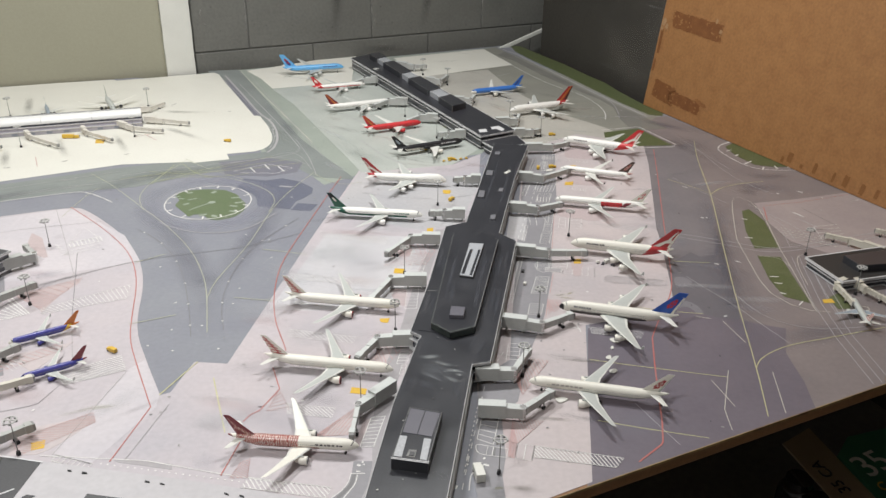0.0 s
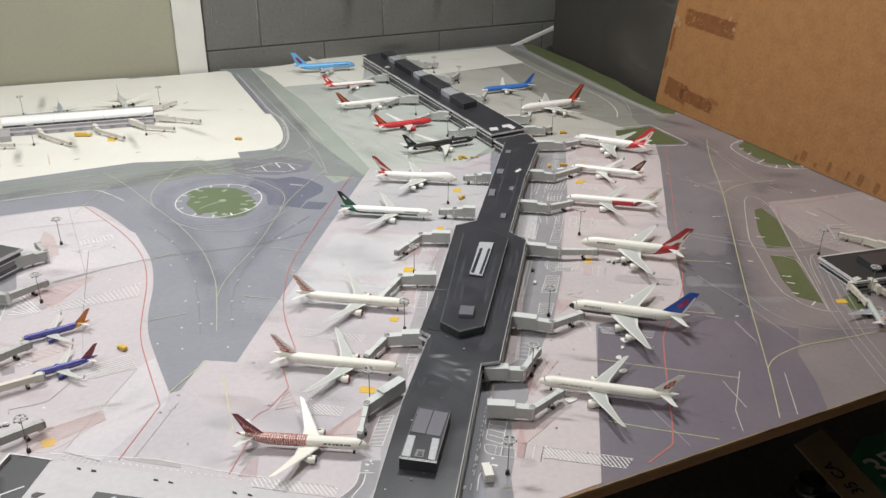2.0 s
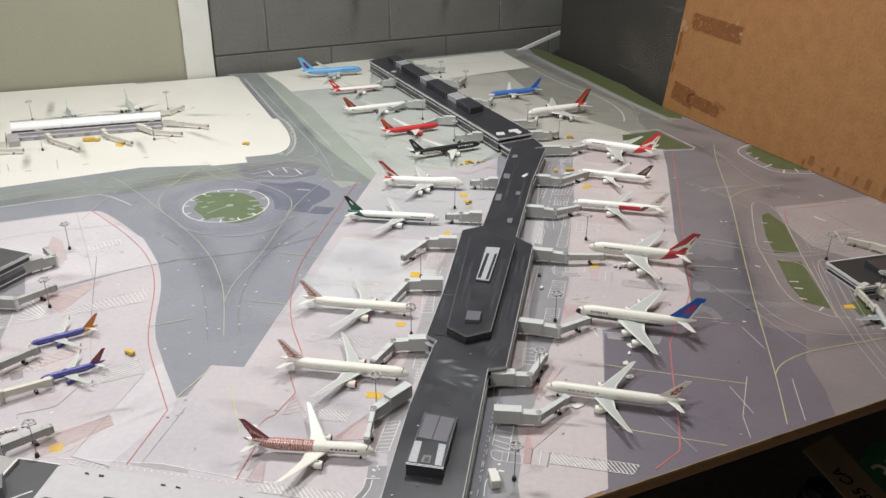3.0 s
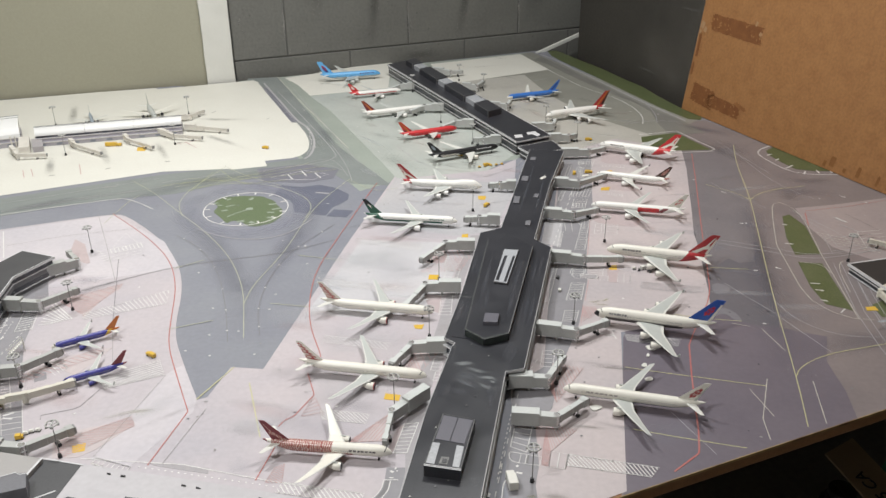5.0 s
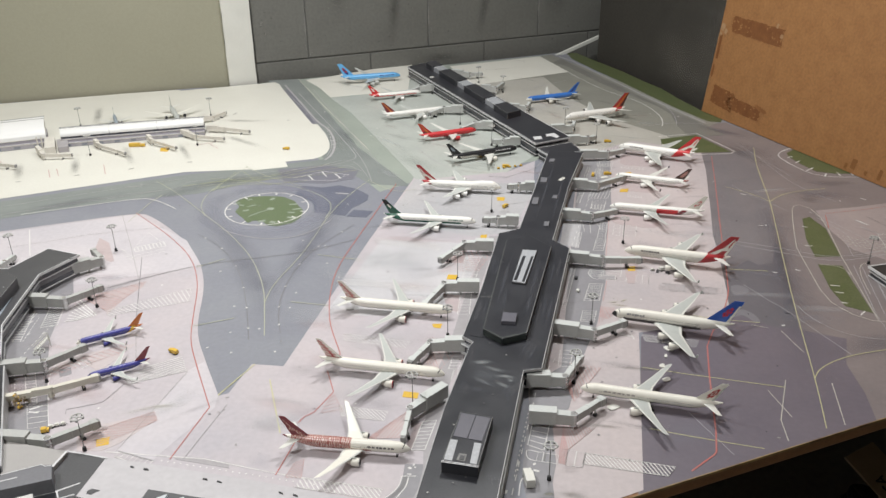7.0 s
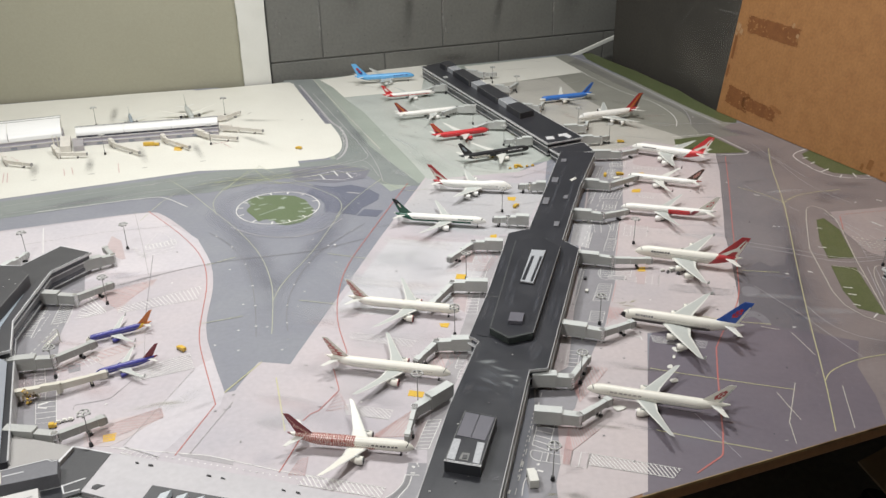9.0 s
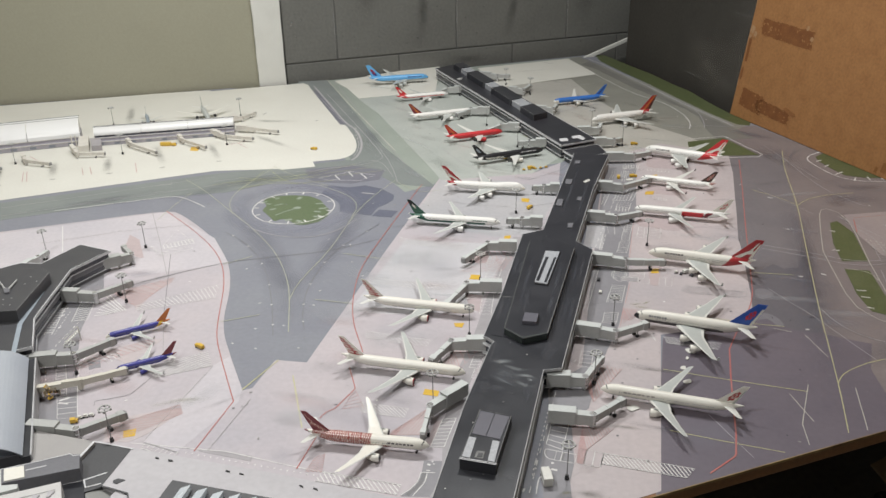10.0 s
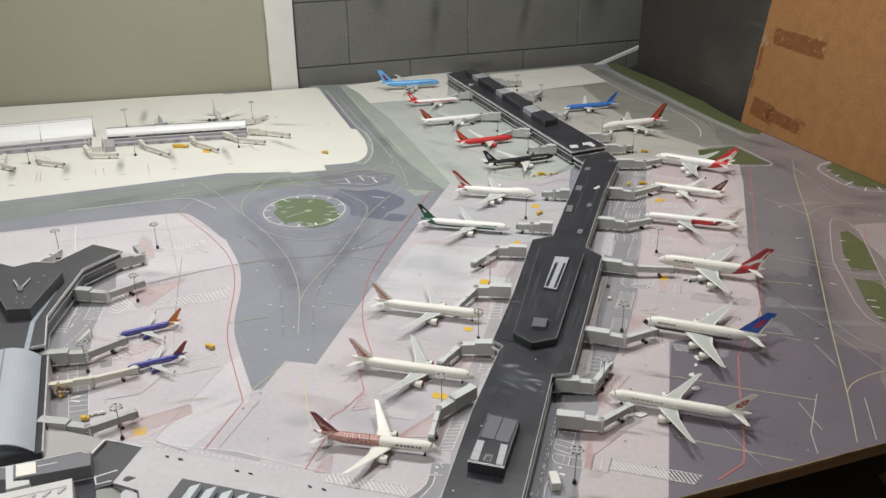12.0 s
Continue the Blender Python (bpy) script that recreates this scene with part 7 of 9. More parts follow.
def barrel(name, a, b, width, z0, rise, label, skin, n=5, parent=None, group=""):
    """A barrel roof of metal sheets from a to b on low walls."""
    a, b = Vector(a), Vector(b)
    d = (b - a).normalized()
    s = Vector((-d.y, d.x))
    t = parent or empty(name, None, label, "building", group)
    length = (b - a).length
    for k in range(n):
        secs = []
        for f in (k / n + 0.0008, (k + 1) / n - 0.0008):
            base = a + d * length * f
            arc = [(-1 + 2 * i / 18) for i in range(19)]
            over = [(base + s * g * width / 2, z0 + rise * (1 - abs(g) ** 2.2)) for g in arc]
            under = [(base + s * g * width / 2 * 0.985, z0 - 0.0010 + rise * 0.97 * (1 - abs(g) ** 2.2)) for g in reversed(arc)]
            secs.append([(p.x, p.y, z) for p, z in over + under])
        part("roof_sheet", loft(secs), skin, t)
    q = [a + s * width * 0.46, a - s * width * 0.46, b - s * width * 0.46, b + s * width * 0.46]
    part("hall_wall", prism([(p.x, p.y) for p in q], 0.001, z0 + rise * 0.1), M_WALL, t)
    for f in (0.0, 1.0):
        e = bmesh.new()
        vs = []
        for i in range(15):
            g = -1 + 2 * i / 14
            p = a + d * (0.004 + (length - 0.008) * f) + s * g * width * 0.48
            vs.append(e.verts.new((p.x, p.y, z0 + rise * 0.96 * (1 - abs(g) ** 2.2))))
        e.faces.new(vs)
        part("gable", e, M_GLASS, t, "grey glazed gable")
    part("ridge_strip", prism([((a + s * 0.0006).x, (a + s * 0.0006).y), ((a - s * 0.0006).x, (a - s * 0.0006).y), ((b - s * 0.0006).x, (b - s * 0.0006).y), ((b + s * 0.0006).x, (b + s * 0.0006).y)], z0 + rise, z0 + rise + 0.0012), M_GREYMETAL, t)
    return t


def side(t, a, b, off, width, z0, z1, material, name):
    a, b = Vector(a), Vector(b)
    d = (b - a).normalized()
    s = Vector((d.y, -d.x))
    q = [a + s * off, b + s * off, b + s * (off + width), a + s * (off + width)]
    return part(name, prism([(p.x, p.y) for p in q], z0, z1), material, t)


b1a, b1b = [(-0.730, 0.896), (-0.619, 0.691)]
vault = barrel("barrel_hall", b1a, b1b, 0.088, 0.030, 0.022, "silver barrel-vaulted model hall roof beside the grey terminal", M_SILVER, 1)


side(vault, b1a, b1b, -0.052, 0.012, 0.001, 0.027, M_ROOF, "dark_plinth")
side(vault, b1a, b1b, -0.0535, 0.0020, 0.001, 0.0285, M_RIM, "plinth_edge")


def wave_concourse(front, back, zf, zb, label, n):
    """A concourse whose white sheet roof bulges up from a steep front edge to a ridge near its back."""
    t = empty("barrel_concourse", None, label, "building")

    def rise_at(u):
        return zf + (zb - zf) * math.sqrt(max(0.0, 1 - (1 - u) ** 2.4))
    for k in range(n):
        secs = []
        for f in (k / n + 0.0012, (k + 1) / n - 0.0012):
            F, B = lerp(*front, f), lerp(*back, f)
            arc = [(lerp(F, B, (i / 14) ** 1.5), rise_at((i / 14) ** 1.5)) for i in range(15)]
            secs.append([(*p, z) for p, z in arc] + [(*p, z - 0.0014) for p, z in reversed(arc)])
        part("roof_sheet", loft(secs), M_WHITEROOF, t, smooth=False)
    for f in (0.003, 0.997):
        F, B = lerp(*front, f), lerp(*back, f)
        e_ = bmesh.new()
        vs = [e_.verts.new((*lerp(F, B, 0.06 + 0.92 * i / 12), rise_at(0.06 + 0.92 * i / 12) - 0.0018)) for i in range(13)]
        vs += [e_.verts.new((*lerp(F, B, 0.98), zf - 0.004)), e_.verts.new((*lerp(F, B, 0.06), zf - 0.004))]
        e_.faces.new(vs)
        part("gable", e_, M_PALEBRIDGE, t, "pale grey end panel")
    for g, r in ((1.0, 0.0013), (0.78, 0.0009)):
        b = bmesh.new()
        A, C = lerp(front[0], back[0], g), lerp(front[1], back[1], g)
        add_tube(b, (*A, rise_at(g)), (*C, rise_at(g)), r, seg=8)
        part("ridge_strip", b, M_GREYMETAL, t)
    i0, i1 = lerp(front[0], back[0], 0.25), lerp(front[1], back[1], 0.25)
    part("hall_wall", prism([i0, i1, lerp(front[1], back[1], 0.97), lerp(front[0], back[0], 0.97)], 0.001, zf + 0.002), M_LILAC, t)
    m = 30 if n > 3 else 16
    for k in range(m):
        p, q = lerp(i0, i1, (k + 0.2) / m), lerp(i0, i1, (k + 0.8) / m)
        d_ = Vector(q) - Vector(p)
        s_ = Vector((d_.y, -d_.x)).normalized() * 0.0008
        part("window", prism([p, q, (q[0] + s_.x, q[1] + s_.y), (p[0] + s_.x, p[1] + s_.y)], zf * 0.66, zf * 0.92), M_GLASS, t)
    return t


b2a, b2b = [(-1.722, 1.681), (-1.146, 1.939)]
big = wave_concourse((b2a, b2b), [(-1.757, 1.732), (-1.179, 2.006)], 0.021, 0.055, "large white wave-roofed concourse on the cream apron", 5)
b3a, b3b = [(-1.110, 1.940), (-0.775, 2.052)]
small = wave_concourse((b3a, b3b), [(-1.122, 1.965), (-0.781, 2.074)], 0.0225, 0.038, "slim white wave-roofed concourse on the cream apron", 3)
for t, a, b2, h in ((big, b2a, b2b, 0.026), (small, b3a, b3b, 0.022)):
    w0 = -0.012 if t is big else -0.004
    side(t, a, b2, w0, 0.026, 0.001, h * 0.45, M_LILAC, "lower_storey")
    side(t, a, b2, w0 + 0.0256, 0.0010, h * 0.44, h * 0.49, M_PALEBRIDGE, "floor_band")
    side(t, a, b2, w0, 0.012, h * 0.46, h * 0.72, M_LILAC, "upper_storey")
    side(t, a, b2, w0 + 0.0116, 0.0010, h * 0.71, h * 0.76, M_PALEBRIDGE, "floor_band")
    for k_ in range(14 if t is big else 9):
        n_ = 14 if t is big else 9
        p_, q_ = lerp(a, b2, (k_ + 0.30) / n_), lerp(a, b2, (k_ + 0.62) / n_)
        side(t, p_, q_, w0 + 0.0258, 0.0009, h * 0.12, h * 0.36, M_GLASS, "window")
for x, y in [(-1.146, 1.913), (-1.157, 1.912)]:
    b = bmesh.new()
    add_tube(b, (x, y, 0.001), (x, y, 0.031), 0.0016, seg=8)
    part("support_post", b, M_PALEBRIDGE, big)
part("end_block", prism([(-1.150, 1.936), (-1.128, 1.946), (-1.088, 1.868), (-1.110, 1.857)], 0.001, 0.0215, 0.0008), M_PALEBRIDGE, big)
part("lift_block", prism([(-1.122, 1.940), (-1.098, 1.950), (-1.066, 1.890), (-1.088, 1.880)], 0.001, 0.015, 0.0008), M_BAYS, big)

# near terminal at the table's front
H5 = 0.014
front = empty("terminal_roof", None, "pale grey model terminal roof with dark sections and sawtooth skylights", "building")
block(front, "roof", [(-0.466, 0.756), (-0.389, 0.744), (-0.276, 0.726), (-0.176, 0.707), (-0.094, 0.693), (-0.082, 0.604), (-0.381, 0.570), (-0.435, 0.678), (-0.472, 0.687)], 0.001, H5, M_CONCRETE, "pale grey roof", 0.0)
block(front, "dark_roof", [(-0.523, 0.762), (-0.465, 0.755), (-0.471, 0.684), (-0.515, 0.653), (-0.553, 0.670), (-0.522, 0.732)], 0.001, 0.0146, M_ROOF_MID, "dark grey roof section", 0.0)
b = bmesh.new()
add_ribbon(b, [(-0.518, 0.726), (-0.514, 0.757)], 0.0030, 0.0202)
add_ribbon(b, [(-0.518, 0.763), (-0.463, 0.753)], 0.0020, 0.0152)
add_ribbon(b, [(-0.519, 0.683), (-0.496, 0.693), (-0.475, 0.708)], 0.0022, 0.0152)
add_ribbon(b, [(-0.496, 0.693), (-0.488, 0.681), (-0.473, 0.689)], 0.0020, 0.0153)
part("roof_rim", b, M_TRIM, front)
block(front, "lower_roof", [(-0.489, 0.682), (-0.473, 0.688), (-0.437, 0.680), (-0.382, 0.572), (-0.429, 0.567)], 0.001, 0.0030, M_GREY_ROOF, "mid grey lower roof", 0.0)
rows_ = []
for k in range(13):
    f, z = k / 12, 0.0130 - 0.0095 * (k / 12) ** 1.8
    p, q = lerp((-0.490, 0.683), (-0.452, 0.686), f), lerp((-0.429, 0.567), (-0.398, 0.575), f)
    rows_.append([(*p, z), (*q, z), (*q, 0.0031), (*p, 0.0031)])
part("curved_roof", loft(rows_), M_BRIDGE_DARK, front, "grey roof curving down", smooth=True)
block(front, "roof_wedge", [(-0.454, 0.673), (-0.450, 0.684), (-0.434, 0.674), (-0.420, 0.648), (-0.442, 0.648)], 0.0032, 0.0125, M_CONCRETE, "pale grey roof wedge", 0.0)
b = bmesh.new()
add_ribbon(b, [(-0.471, 0.686), (-0.450, 0.681), (-0.435, 0.677), (-0.419, 0.649)], 0.0020, H5 + 0.0004)
part("roof_rim", b, M_WALL, front)
block(front, "wing_roof", [(-0.608, 0.773), (-0.514, 0.757), (-0.516, 0.727), (-0.533, 0.732), (-0.571, 0.710)], 0.001, 0.0196, M_WARMGREY, "pale grey wedge roof", 0.0)
block(front, "long_roof_house", [(-0.607, 0.674), (-0.560, 0.696), (-0.522, 0.716), (-0.516, 0.714), (-0.509, 0.716), (-0.497, 0.692), (-0.573, 0.659), (-0.594, 0.655)], 0.001, 0.034, M_GREY_ROOF, "mid grey long roof house", 0.0005)
b = bmesh.new()
add_ribbon(b, [(-0.606, 0.672), (-0.559, 0.695), (-0.521, 0.715), (-0.515, 0.712), (-0.509, 0.714)], 0.0012, 0.0344)
part("roof_rim", b, M_TRIM, front)
block(front, "roof_fin", [(-0.595, 0.677), (-0.587, 0.680), (-0.571, 0.654), (-0.554, 0.659), (-0.550, 0.652), (-0.571, 0.640)], 0.001, 0.0348, M_BRIDGE_TOP, "pale grey angled roof fin", 0.0004)
block(front, "white_hatch", [(-0.584, 0.681), (-0.564, 0.689), (-0.552, 0.670), (-0.572, 0.661)], 0.034, 0.0355, M_AWHITE, "cream roof hatch", 0.0003)
b = bmesh.new()
add_ribbon(b, [(-0.558, 0.682), (-0.538, 0.692)], 0.0018, 0.0345)
part("roof_stripe", b, M_TRIM, front)
hangar = block(front, "white_hall", [(-0.595, 0.624), (-0.507, 0.668), (-0.435, 0.545), (-0.535, 0.533)], 0.001, 0.034, M_PALEHALL, "white hall roof with small skylights", 0.0006)
for i in range(4):
    o = 27 * i
    a, c_ = [(-0.550, 0.626), (-0.508, 0.648)]
    x, y = lerp(a, c_, i / 3)
    q = [(x - 0.0040, y + 0.0025), (x + 0.0040, y + 0.0025), (x + 0.0016, y - 0.0070), (x - 0.0016, y - 0.0070)]
    block(hangar, "skylight", q, 0.034, 0.0358, M_CONCRETE, "", 0.0006)
b = bmesh.new()
add_ribbon(b, [(-0.557, 0.628), (-0.506, 0.654)], 0.0010, 0.0344)
part("roof_line", b, M_GREYMETAL, hangar)
block(front, "dark_roof", [(-0.515, 0.682), (-0.495, 0.691), (-0.427, 0.564), (-0.449, 0.561)], 0.001, 0.0150, M_ROOF, "charcoal roof section", 0.0)
block(front, "dark_well", [(-0.391, 0.702), (-0.181, 0.670), (-0.175, 0.592), (-0.386, 0.568), (-0.395, 0.667)], H5, 0.0155, M_ROOF_MID, "dark grey frame round the skylights", 0.0)
saw = [(-0.376, 0.689), (-0.191, 0.662), (-0.200, 0.596), (-0.381, 0.643)]
for i in range(9):
    f0, f1 = i / 9, (i + 0.72) / 9
    a, b0, c, d = (lerp(saw[0], saw[1], f0), lerp(saw[0], saw[1], f1), lerp(saw[3], saw[2], f1), lerp(saw[3], saw[2], f0))
    bms = bmesh.new()
    v = [bms.verts.new((*p, z)) for p, z in ((a, 0.0158), (b0, 0.0158), (c, 0.0158), (d, 0.0158), (b0, 0.0240), (c, 0.0240))]
    for fc in ((0, 1, 2, 3), (0, 3, 5, 4), (1, 4, 5, 2), (0, 4, 1), (3, 2, 5)):
        bms.faces.new([v[k] for k in fc])
    part("sawtooth_skylight", bms, M_STEELGLASS, front, "pale translucent sawtooth skylight")
for q in ([(-0.429, 0.741), (-0.424, 0.740), (-0.423, 0.738), (-0.428, 0.739)], [(-0.411, 0.738), (-0.405, 0.737), (-0.404, 0.735), (-0.410, 0.735)], [(-0.334, 0.725), (-0.329, 0.724), (-0.328, 0.722), (-0.334, 0.723)], [(-0.316, 0.722), (-0.311, 0.720), (-0.310, 0.719), (-0.316, 0.720)], [(-0.240, 0.708), (-0.235, 0.706), (-0.234, 0.704), (-0.239, 0.706)], [(-0.222, 0.705), (-0.217, 0.703), (-0.216, 0.701), (-0.222, 0.703)]):
    block(front, "roof_vent", q, H5, H5 + 0.0012, M_BLACK, "", 0.0)
block(front, "curved_hatch", [(-0.461, 0.696), (-0.457, 0.700), (-0.447, 0.698), (-0.451, 0.695), (-0.454, 0.691), (-0.460, 0.692)], H5, H5 + 0.0008, M_WALL, "", 0.0)
for i in range(26):
    p = lerp(*[(-0.404, 0.769), (-0.182, 0.734)], i / 26)
    line("lane_dot", [p, (p[0] + 0.002, p[1] - 0.001)], 0.0017, M_WHITE, 7)
line("lane_edge", [(-0.481, 0.781), (-0.351, 0.775), (-0.265, 0.756), (-0.176, 0.739)], 0.0012, M_WHITE, 7)

# ---- jet bridges ----


def run(bm, a, b, w, z0a, z1a, z0b, z1b):
    """A box section from a to b, with its own floor and roof height at each end."""
    a, b = Vector(a), Vector(b)
    d = (b - a).normalized()
    s = Vector((-d.y, d.x)) * w / 2
    vs = [bm.verts.new((*p, z)) for p, z in ((a + s, z0a), (a - s, z0a), (b - s, z0b), (b + s, z0b), (a + s, z1a), (a - s, z1a), (b - s, z1b), (b + s, z1b))]
    for f in ((0, 1, 2, 3), (4, 7, 6, 5), (0, 4, 5, 1), (1, 5, 6, 2), (2, 6, 7, 3), (3, 7, 4, 0)):
        bm.faces.new([vs[k] for k in f])


def jet_bridge(p0, p1, p2, label="grey model jet bridge reaching from the concourse", scale=1.0, material=None, top=None, slim=False, narrow=1.0):
    """Fixed box, lower link, steel joint and a telescoping tunnel with its cab, on posts and a wheeled leg."""
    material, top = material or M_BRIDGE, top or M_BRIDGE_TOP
    grey = material in (M_BRIDGE, M_BRIDGE_DARK)
    k = scale
    t = empty("jet_bridge", None, label, "jet bridge", "jet bridges of the airport")
    p0, p1, p2 = Vector(p0), Vector(p1), Vector(p2)
    mid = p0.lerp(p1, 0.62)
    wide, tall = (0.0095, 0.0215) if slim else (0.0128, 0.0270)
    low = 0.0125 if slim else 0.0080
    b = bmesh.new()
    run(b, p0, mid, wide * k, low * k, tall * k, low * k, tall * k)
    part("fixed_section", b, material, t)
    # roof sheets take the paler tone that paints them as lit from above
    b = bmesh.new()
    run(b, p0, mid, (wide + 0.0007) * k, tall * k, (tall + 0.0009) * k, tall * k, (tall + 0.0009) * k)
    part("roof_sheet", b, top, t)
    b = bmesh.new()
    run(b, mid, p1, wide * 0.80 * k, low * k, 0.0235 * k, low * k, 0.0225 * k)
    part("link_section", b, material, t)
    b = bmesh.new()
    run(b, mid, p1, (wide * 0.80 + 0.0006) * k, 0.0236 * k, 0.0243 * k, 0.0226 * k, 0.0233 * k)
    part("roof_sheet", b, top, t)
    b = bmesh.new()
    add_tube(b, (*p1, 0.0046 * k), (*p1, 0.0240 * k), 0.0044 * k, seg=20)
    part("rotunda", b, M_STEEL if grey else material, t, "bright steel joint" if grey else "")
    for zb in (0.0060, 0.0150, 0.0226):
        b = bmesh.new()
        add_tube(b, (*p1, zb * k), (*p1, (zb + 0.0011) * k), 0.0051 * k, seg=20)
        part("rotunda_band", b, M_TRIM if grey else material, t)
    b = bmesh.new()
    add_tube(b, (*p1, 0.0006), (*p1, 0.0050 * k), 0.0030 * k, seg=12)
    part("column", b, M_STEEL if grey else M_TRIM, t)
    for f in (0.2, 0.85):
        c = p0.lerp(mid, f)
        b = bmesh.new()
        add_box(b, c.x - 0.0013, c.x + 0.0013, c.y - 0.0013, c.y + 0.0013, 0.0006, low * k)
        part("post", b, material, t)
    d = (p2 - p1).normalized()
    q = p2 - d * 0.008 * k
    m = (p1 + d * 0.004).lerp(q, 0.52)
    for e0, e1, w, r0, r1 in ((p1 + d * 0.003, m, 0.0076, 0.0, 0.5), (m, q, 0.0066, 0.5, 1.0)):
        za, zb = 0.0108 - 0.0016 * r0, 0.0108 - 0.0016 * r1
        zc, zd = 0.0216 - 0.0022 * r0 - (0.0006 if r0 else 0), 0.0216 - 0.0022 * r1
        b = bmesh.new()
        run(b, e0, e1, w * narrow * k, za * k, zc * k, zb * k, zd * k)
        part("tunnel", b, material, t)
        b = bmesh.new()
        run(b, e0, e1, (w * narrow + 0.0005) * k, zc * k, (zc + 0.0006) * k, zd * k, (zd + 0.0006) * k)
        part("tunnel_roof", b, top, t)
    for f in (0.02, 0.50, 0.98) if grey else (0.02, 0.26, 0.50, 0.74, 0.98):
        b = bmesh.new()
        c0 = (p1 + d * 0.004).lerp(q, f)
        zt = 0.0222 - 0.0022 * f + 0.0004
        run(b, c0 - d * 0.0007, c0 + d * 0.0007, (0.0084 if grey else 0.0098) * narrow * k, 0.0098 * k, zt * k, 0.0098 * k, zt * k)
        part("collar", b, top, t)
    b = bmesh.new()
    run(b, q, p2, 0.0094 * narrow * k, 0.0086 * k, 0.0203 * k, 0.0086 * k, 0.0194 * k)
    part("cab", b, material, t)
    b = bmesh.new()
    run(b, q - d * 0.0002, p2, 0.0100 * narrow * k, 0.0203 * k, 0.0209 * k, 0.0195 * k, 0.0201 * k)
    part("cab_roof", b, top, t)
    b = bmesh.new()
    run(b, p2, p2 + d * 0.003 * k, 0.0086 * narrow * k, 0.0094 * k, 0.0193 * k, 0.0094 * k, 0.0186 * k)
    part("canopy", b, M_CONCERTINA, t, "grey concertina canopy")
    c = p1.lerp(p2, 0.66)
    s = Vector((-d.y, d.x))
    for g in (-1, 1):
        e = c + s * 0.0036 * k * g
        b = bmesh.new()
        add_tube(b, (*e, 0.004 * k), (*e, 0.0115 * k), 0.0011 * k, seg=8)
        part("lift_leg", b, material, t)
        b = bmesh.new()
        w = e + s * 0.0016 * k
        add_tube(b, (*(e - s * 0.0016 * k), 0.0028 * k), (*w, 0.0028 * k), 0.0028 * k, seg=14)
        part("wheel", b, M_GREYMETAL if material is M_PALEBRIDGE else M_BLACK, t)
    return t


for pts in ([(-0.063, 0.914), (-0.105, 0.864), (-0.108, 0.810)], [(-0.035, 1.031), (-0.093, 1.025), (-0.117, 0.979)], [(-0.026, 1.211), (-0.085, 1.209), (-0.113, 1.142)], [(-0.005, 1.369), (-0.059, 1.369), (-0.098, 1.308)], [(0.042, 1.484), (0.002, 1.486), (-0.026, 1.489)], [(0.078, 1.666), (0.045, 1.666), (0.022, 1.668)]):
    jet_bridge(*pts, label="grey model jet bridge bent towards an airliner's door", narrow=0.72 if pts[0][1] < 1.0 else 1.0)
for pts in ([(0.049, 0.865), (0.106, 0.862), (0.148, 0.906)], [(0.047, 0.945), (0.100, 0.947), (0.126, 1.006)], [(0.092, 1.084), (0.151, 1.072), (0.201, 1.108)], [(0.127, 1.329), (0.187, 1.319), (0.255, 1.326)], [(0.128, 1.520), (0.186, 1.512), (0.237, 1.543)], [(0.156, 1.687), (0.213, 1.680), (0.276, 1.734)], [(0.190, 1.875), (0.256, 1.881), (0.296, 1.913)]):
    jet_bridge(*pts, label="grey model jet bridge beside the concourse's service road")
for pts in ([(0.051, 1.970), (0.009, 1.966), (-0.015, 1.969)], [(-0.018, 2.095), (-0.066, 2.100), (-0.099, 2.063)], [(-0.104, 2.239), (-0.157, 2.240), (-0.192, 2.198)], [(-0.192, 2.462), (-0.244, 2.457), (-0.277, 2.415)]):
    jet_bridge(*pts, label="grey model jet bridge at the black-roofed pier")
for pts in ([(0.166, 1.982), (0.218, 1.991), (0.237, 2.011)], [(0.130, 2.070), (0.186, 2.080), (0.194, 2.130)], [(0.020, 2.262), (0.071, 2.255), (0.081, 2.307)], [(-0.059, 2.461), (-0.016, 2.452), (0.005, 2.520)], [(-0.160, 2.648), (-0.101, 2.623), (-0.065, 2.641)]):
    jet_bridge(*pts, label="grey model jet bridge on the pier beside the cream card")
jet_bridge(*[(-0.742, 1.238), (-0.703, 1.274), (-0.738, 1.314)], label="grey model jet bridge at the Y-shaped terminal", material=M_BRIDGE_DARK, top=M_DARK_TOP)
jet_bridge(*[(-0.770, 1.124), (-0.698, 1.124), (-0.661, 1.177)], label="grey model jet bridge at the Y-shaped terminal", material=M_BRIDGE_DARK, top=M_DARK_TOP)
jet_bridge(*[(-0.698, 0.928), (-0.640, 0.944), (-0.604, 0.995)], label="grey model jet bridge at the small airliner's nose", material=M_BRIDGE_DARK, top=M_DARK_TOP)
jet_bridge(*[(-0.657, 0.863), (-0.602, 0.886), (-0.551, 0.923)], label="cream model jet bridge with yellow wheels, long and straight", material=M_CREAMBRIDGE, top=M_CREAMBRIDGE, scale=0.86, slim=True)
jet_bridge(*[(-0.614, 0.778), (-0.548, 0.776), (-0.505, 0.819)], label="grey model jet bridge standing empty near the front", material=M_BRIDGE_DARK, top=M_DARK_TOP)
jet_bridge(*[(-0.883, 1.216), (-0.876, 1.259), (-0.876, 1.289)], label="pale model jet bridge behind the Y-shaped terminal", scale=0.8)
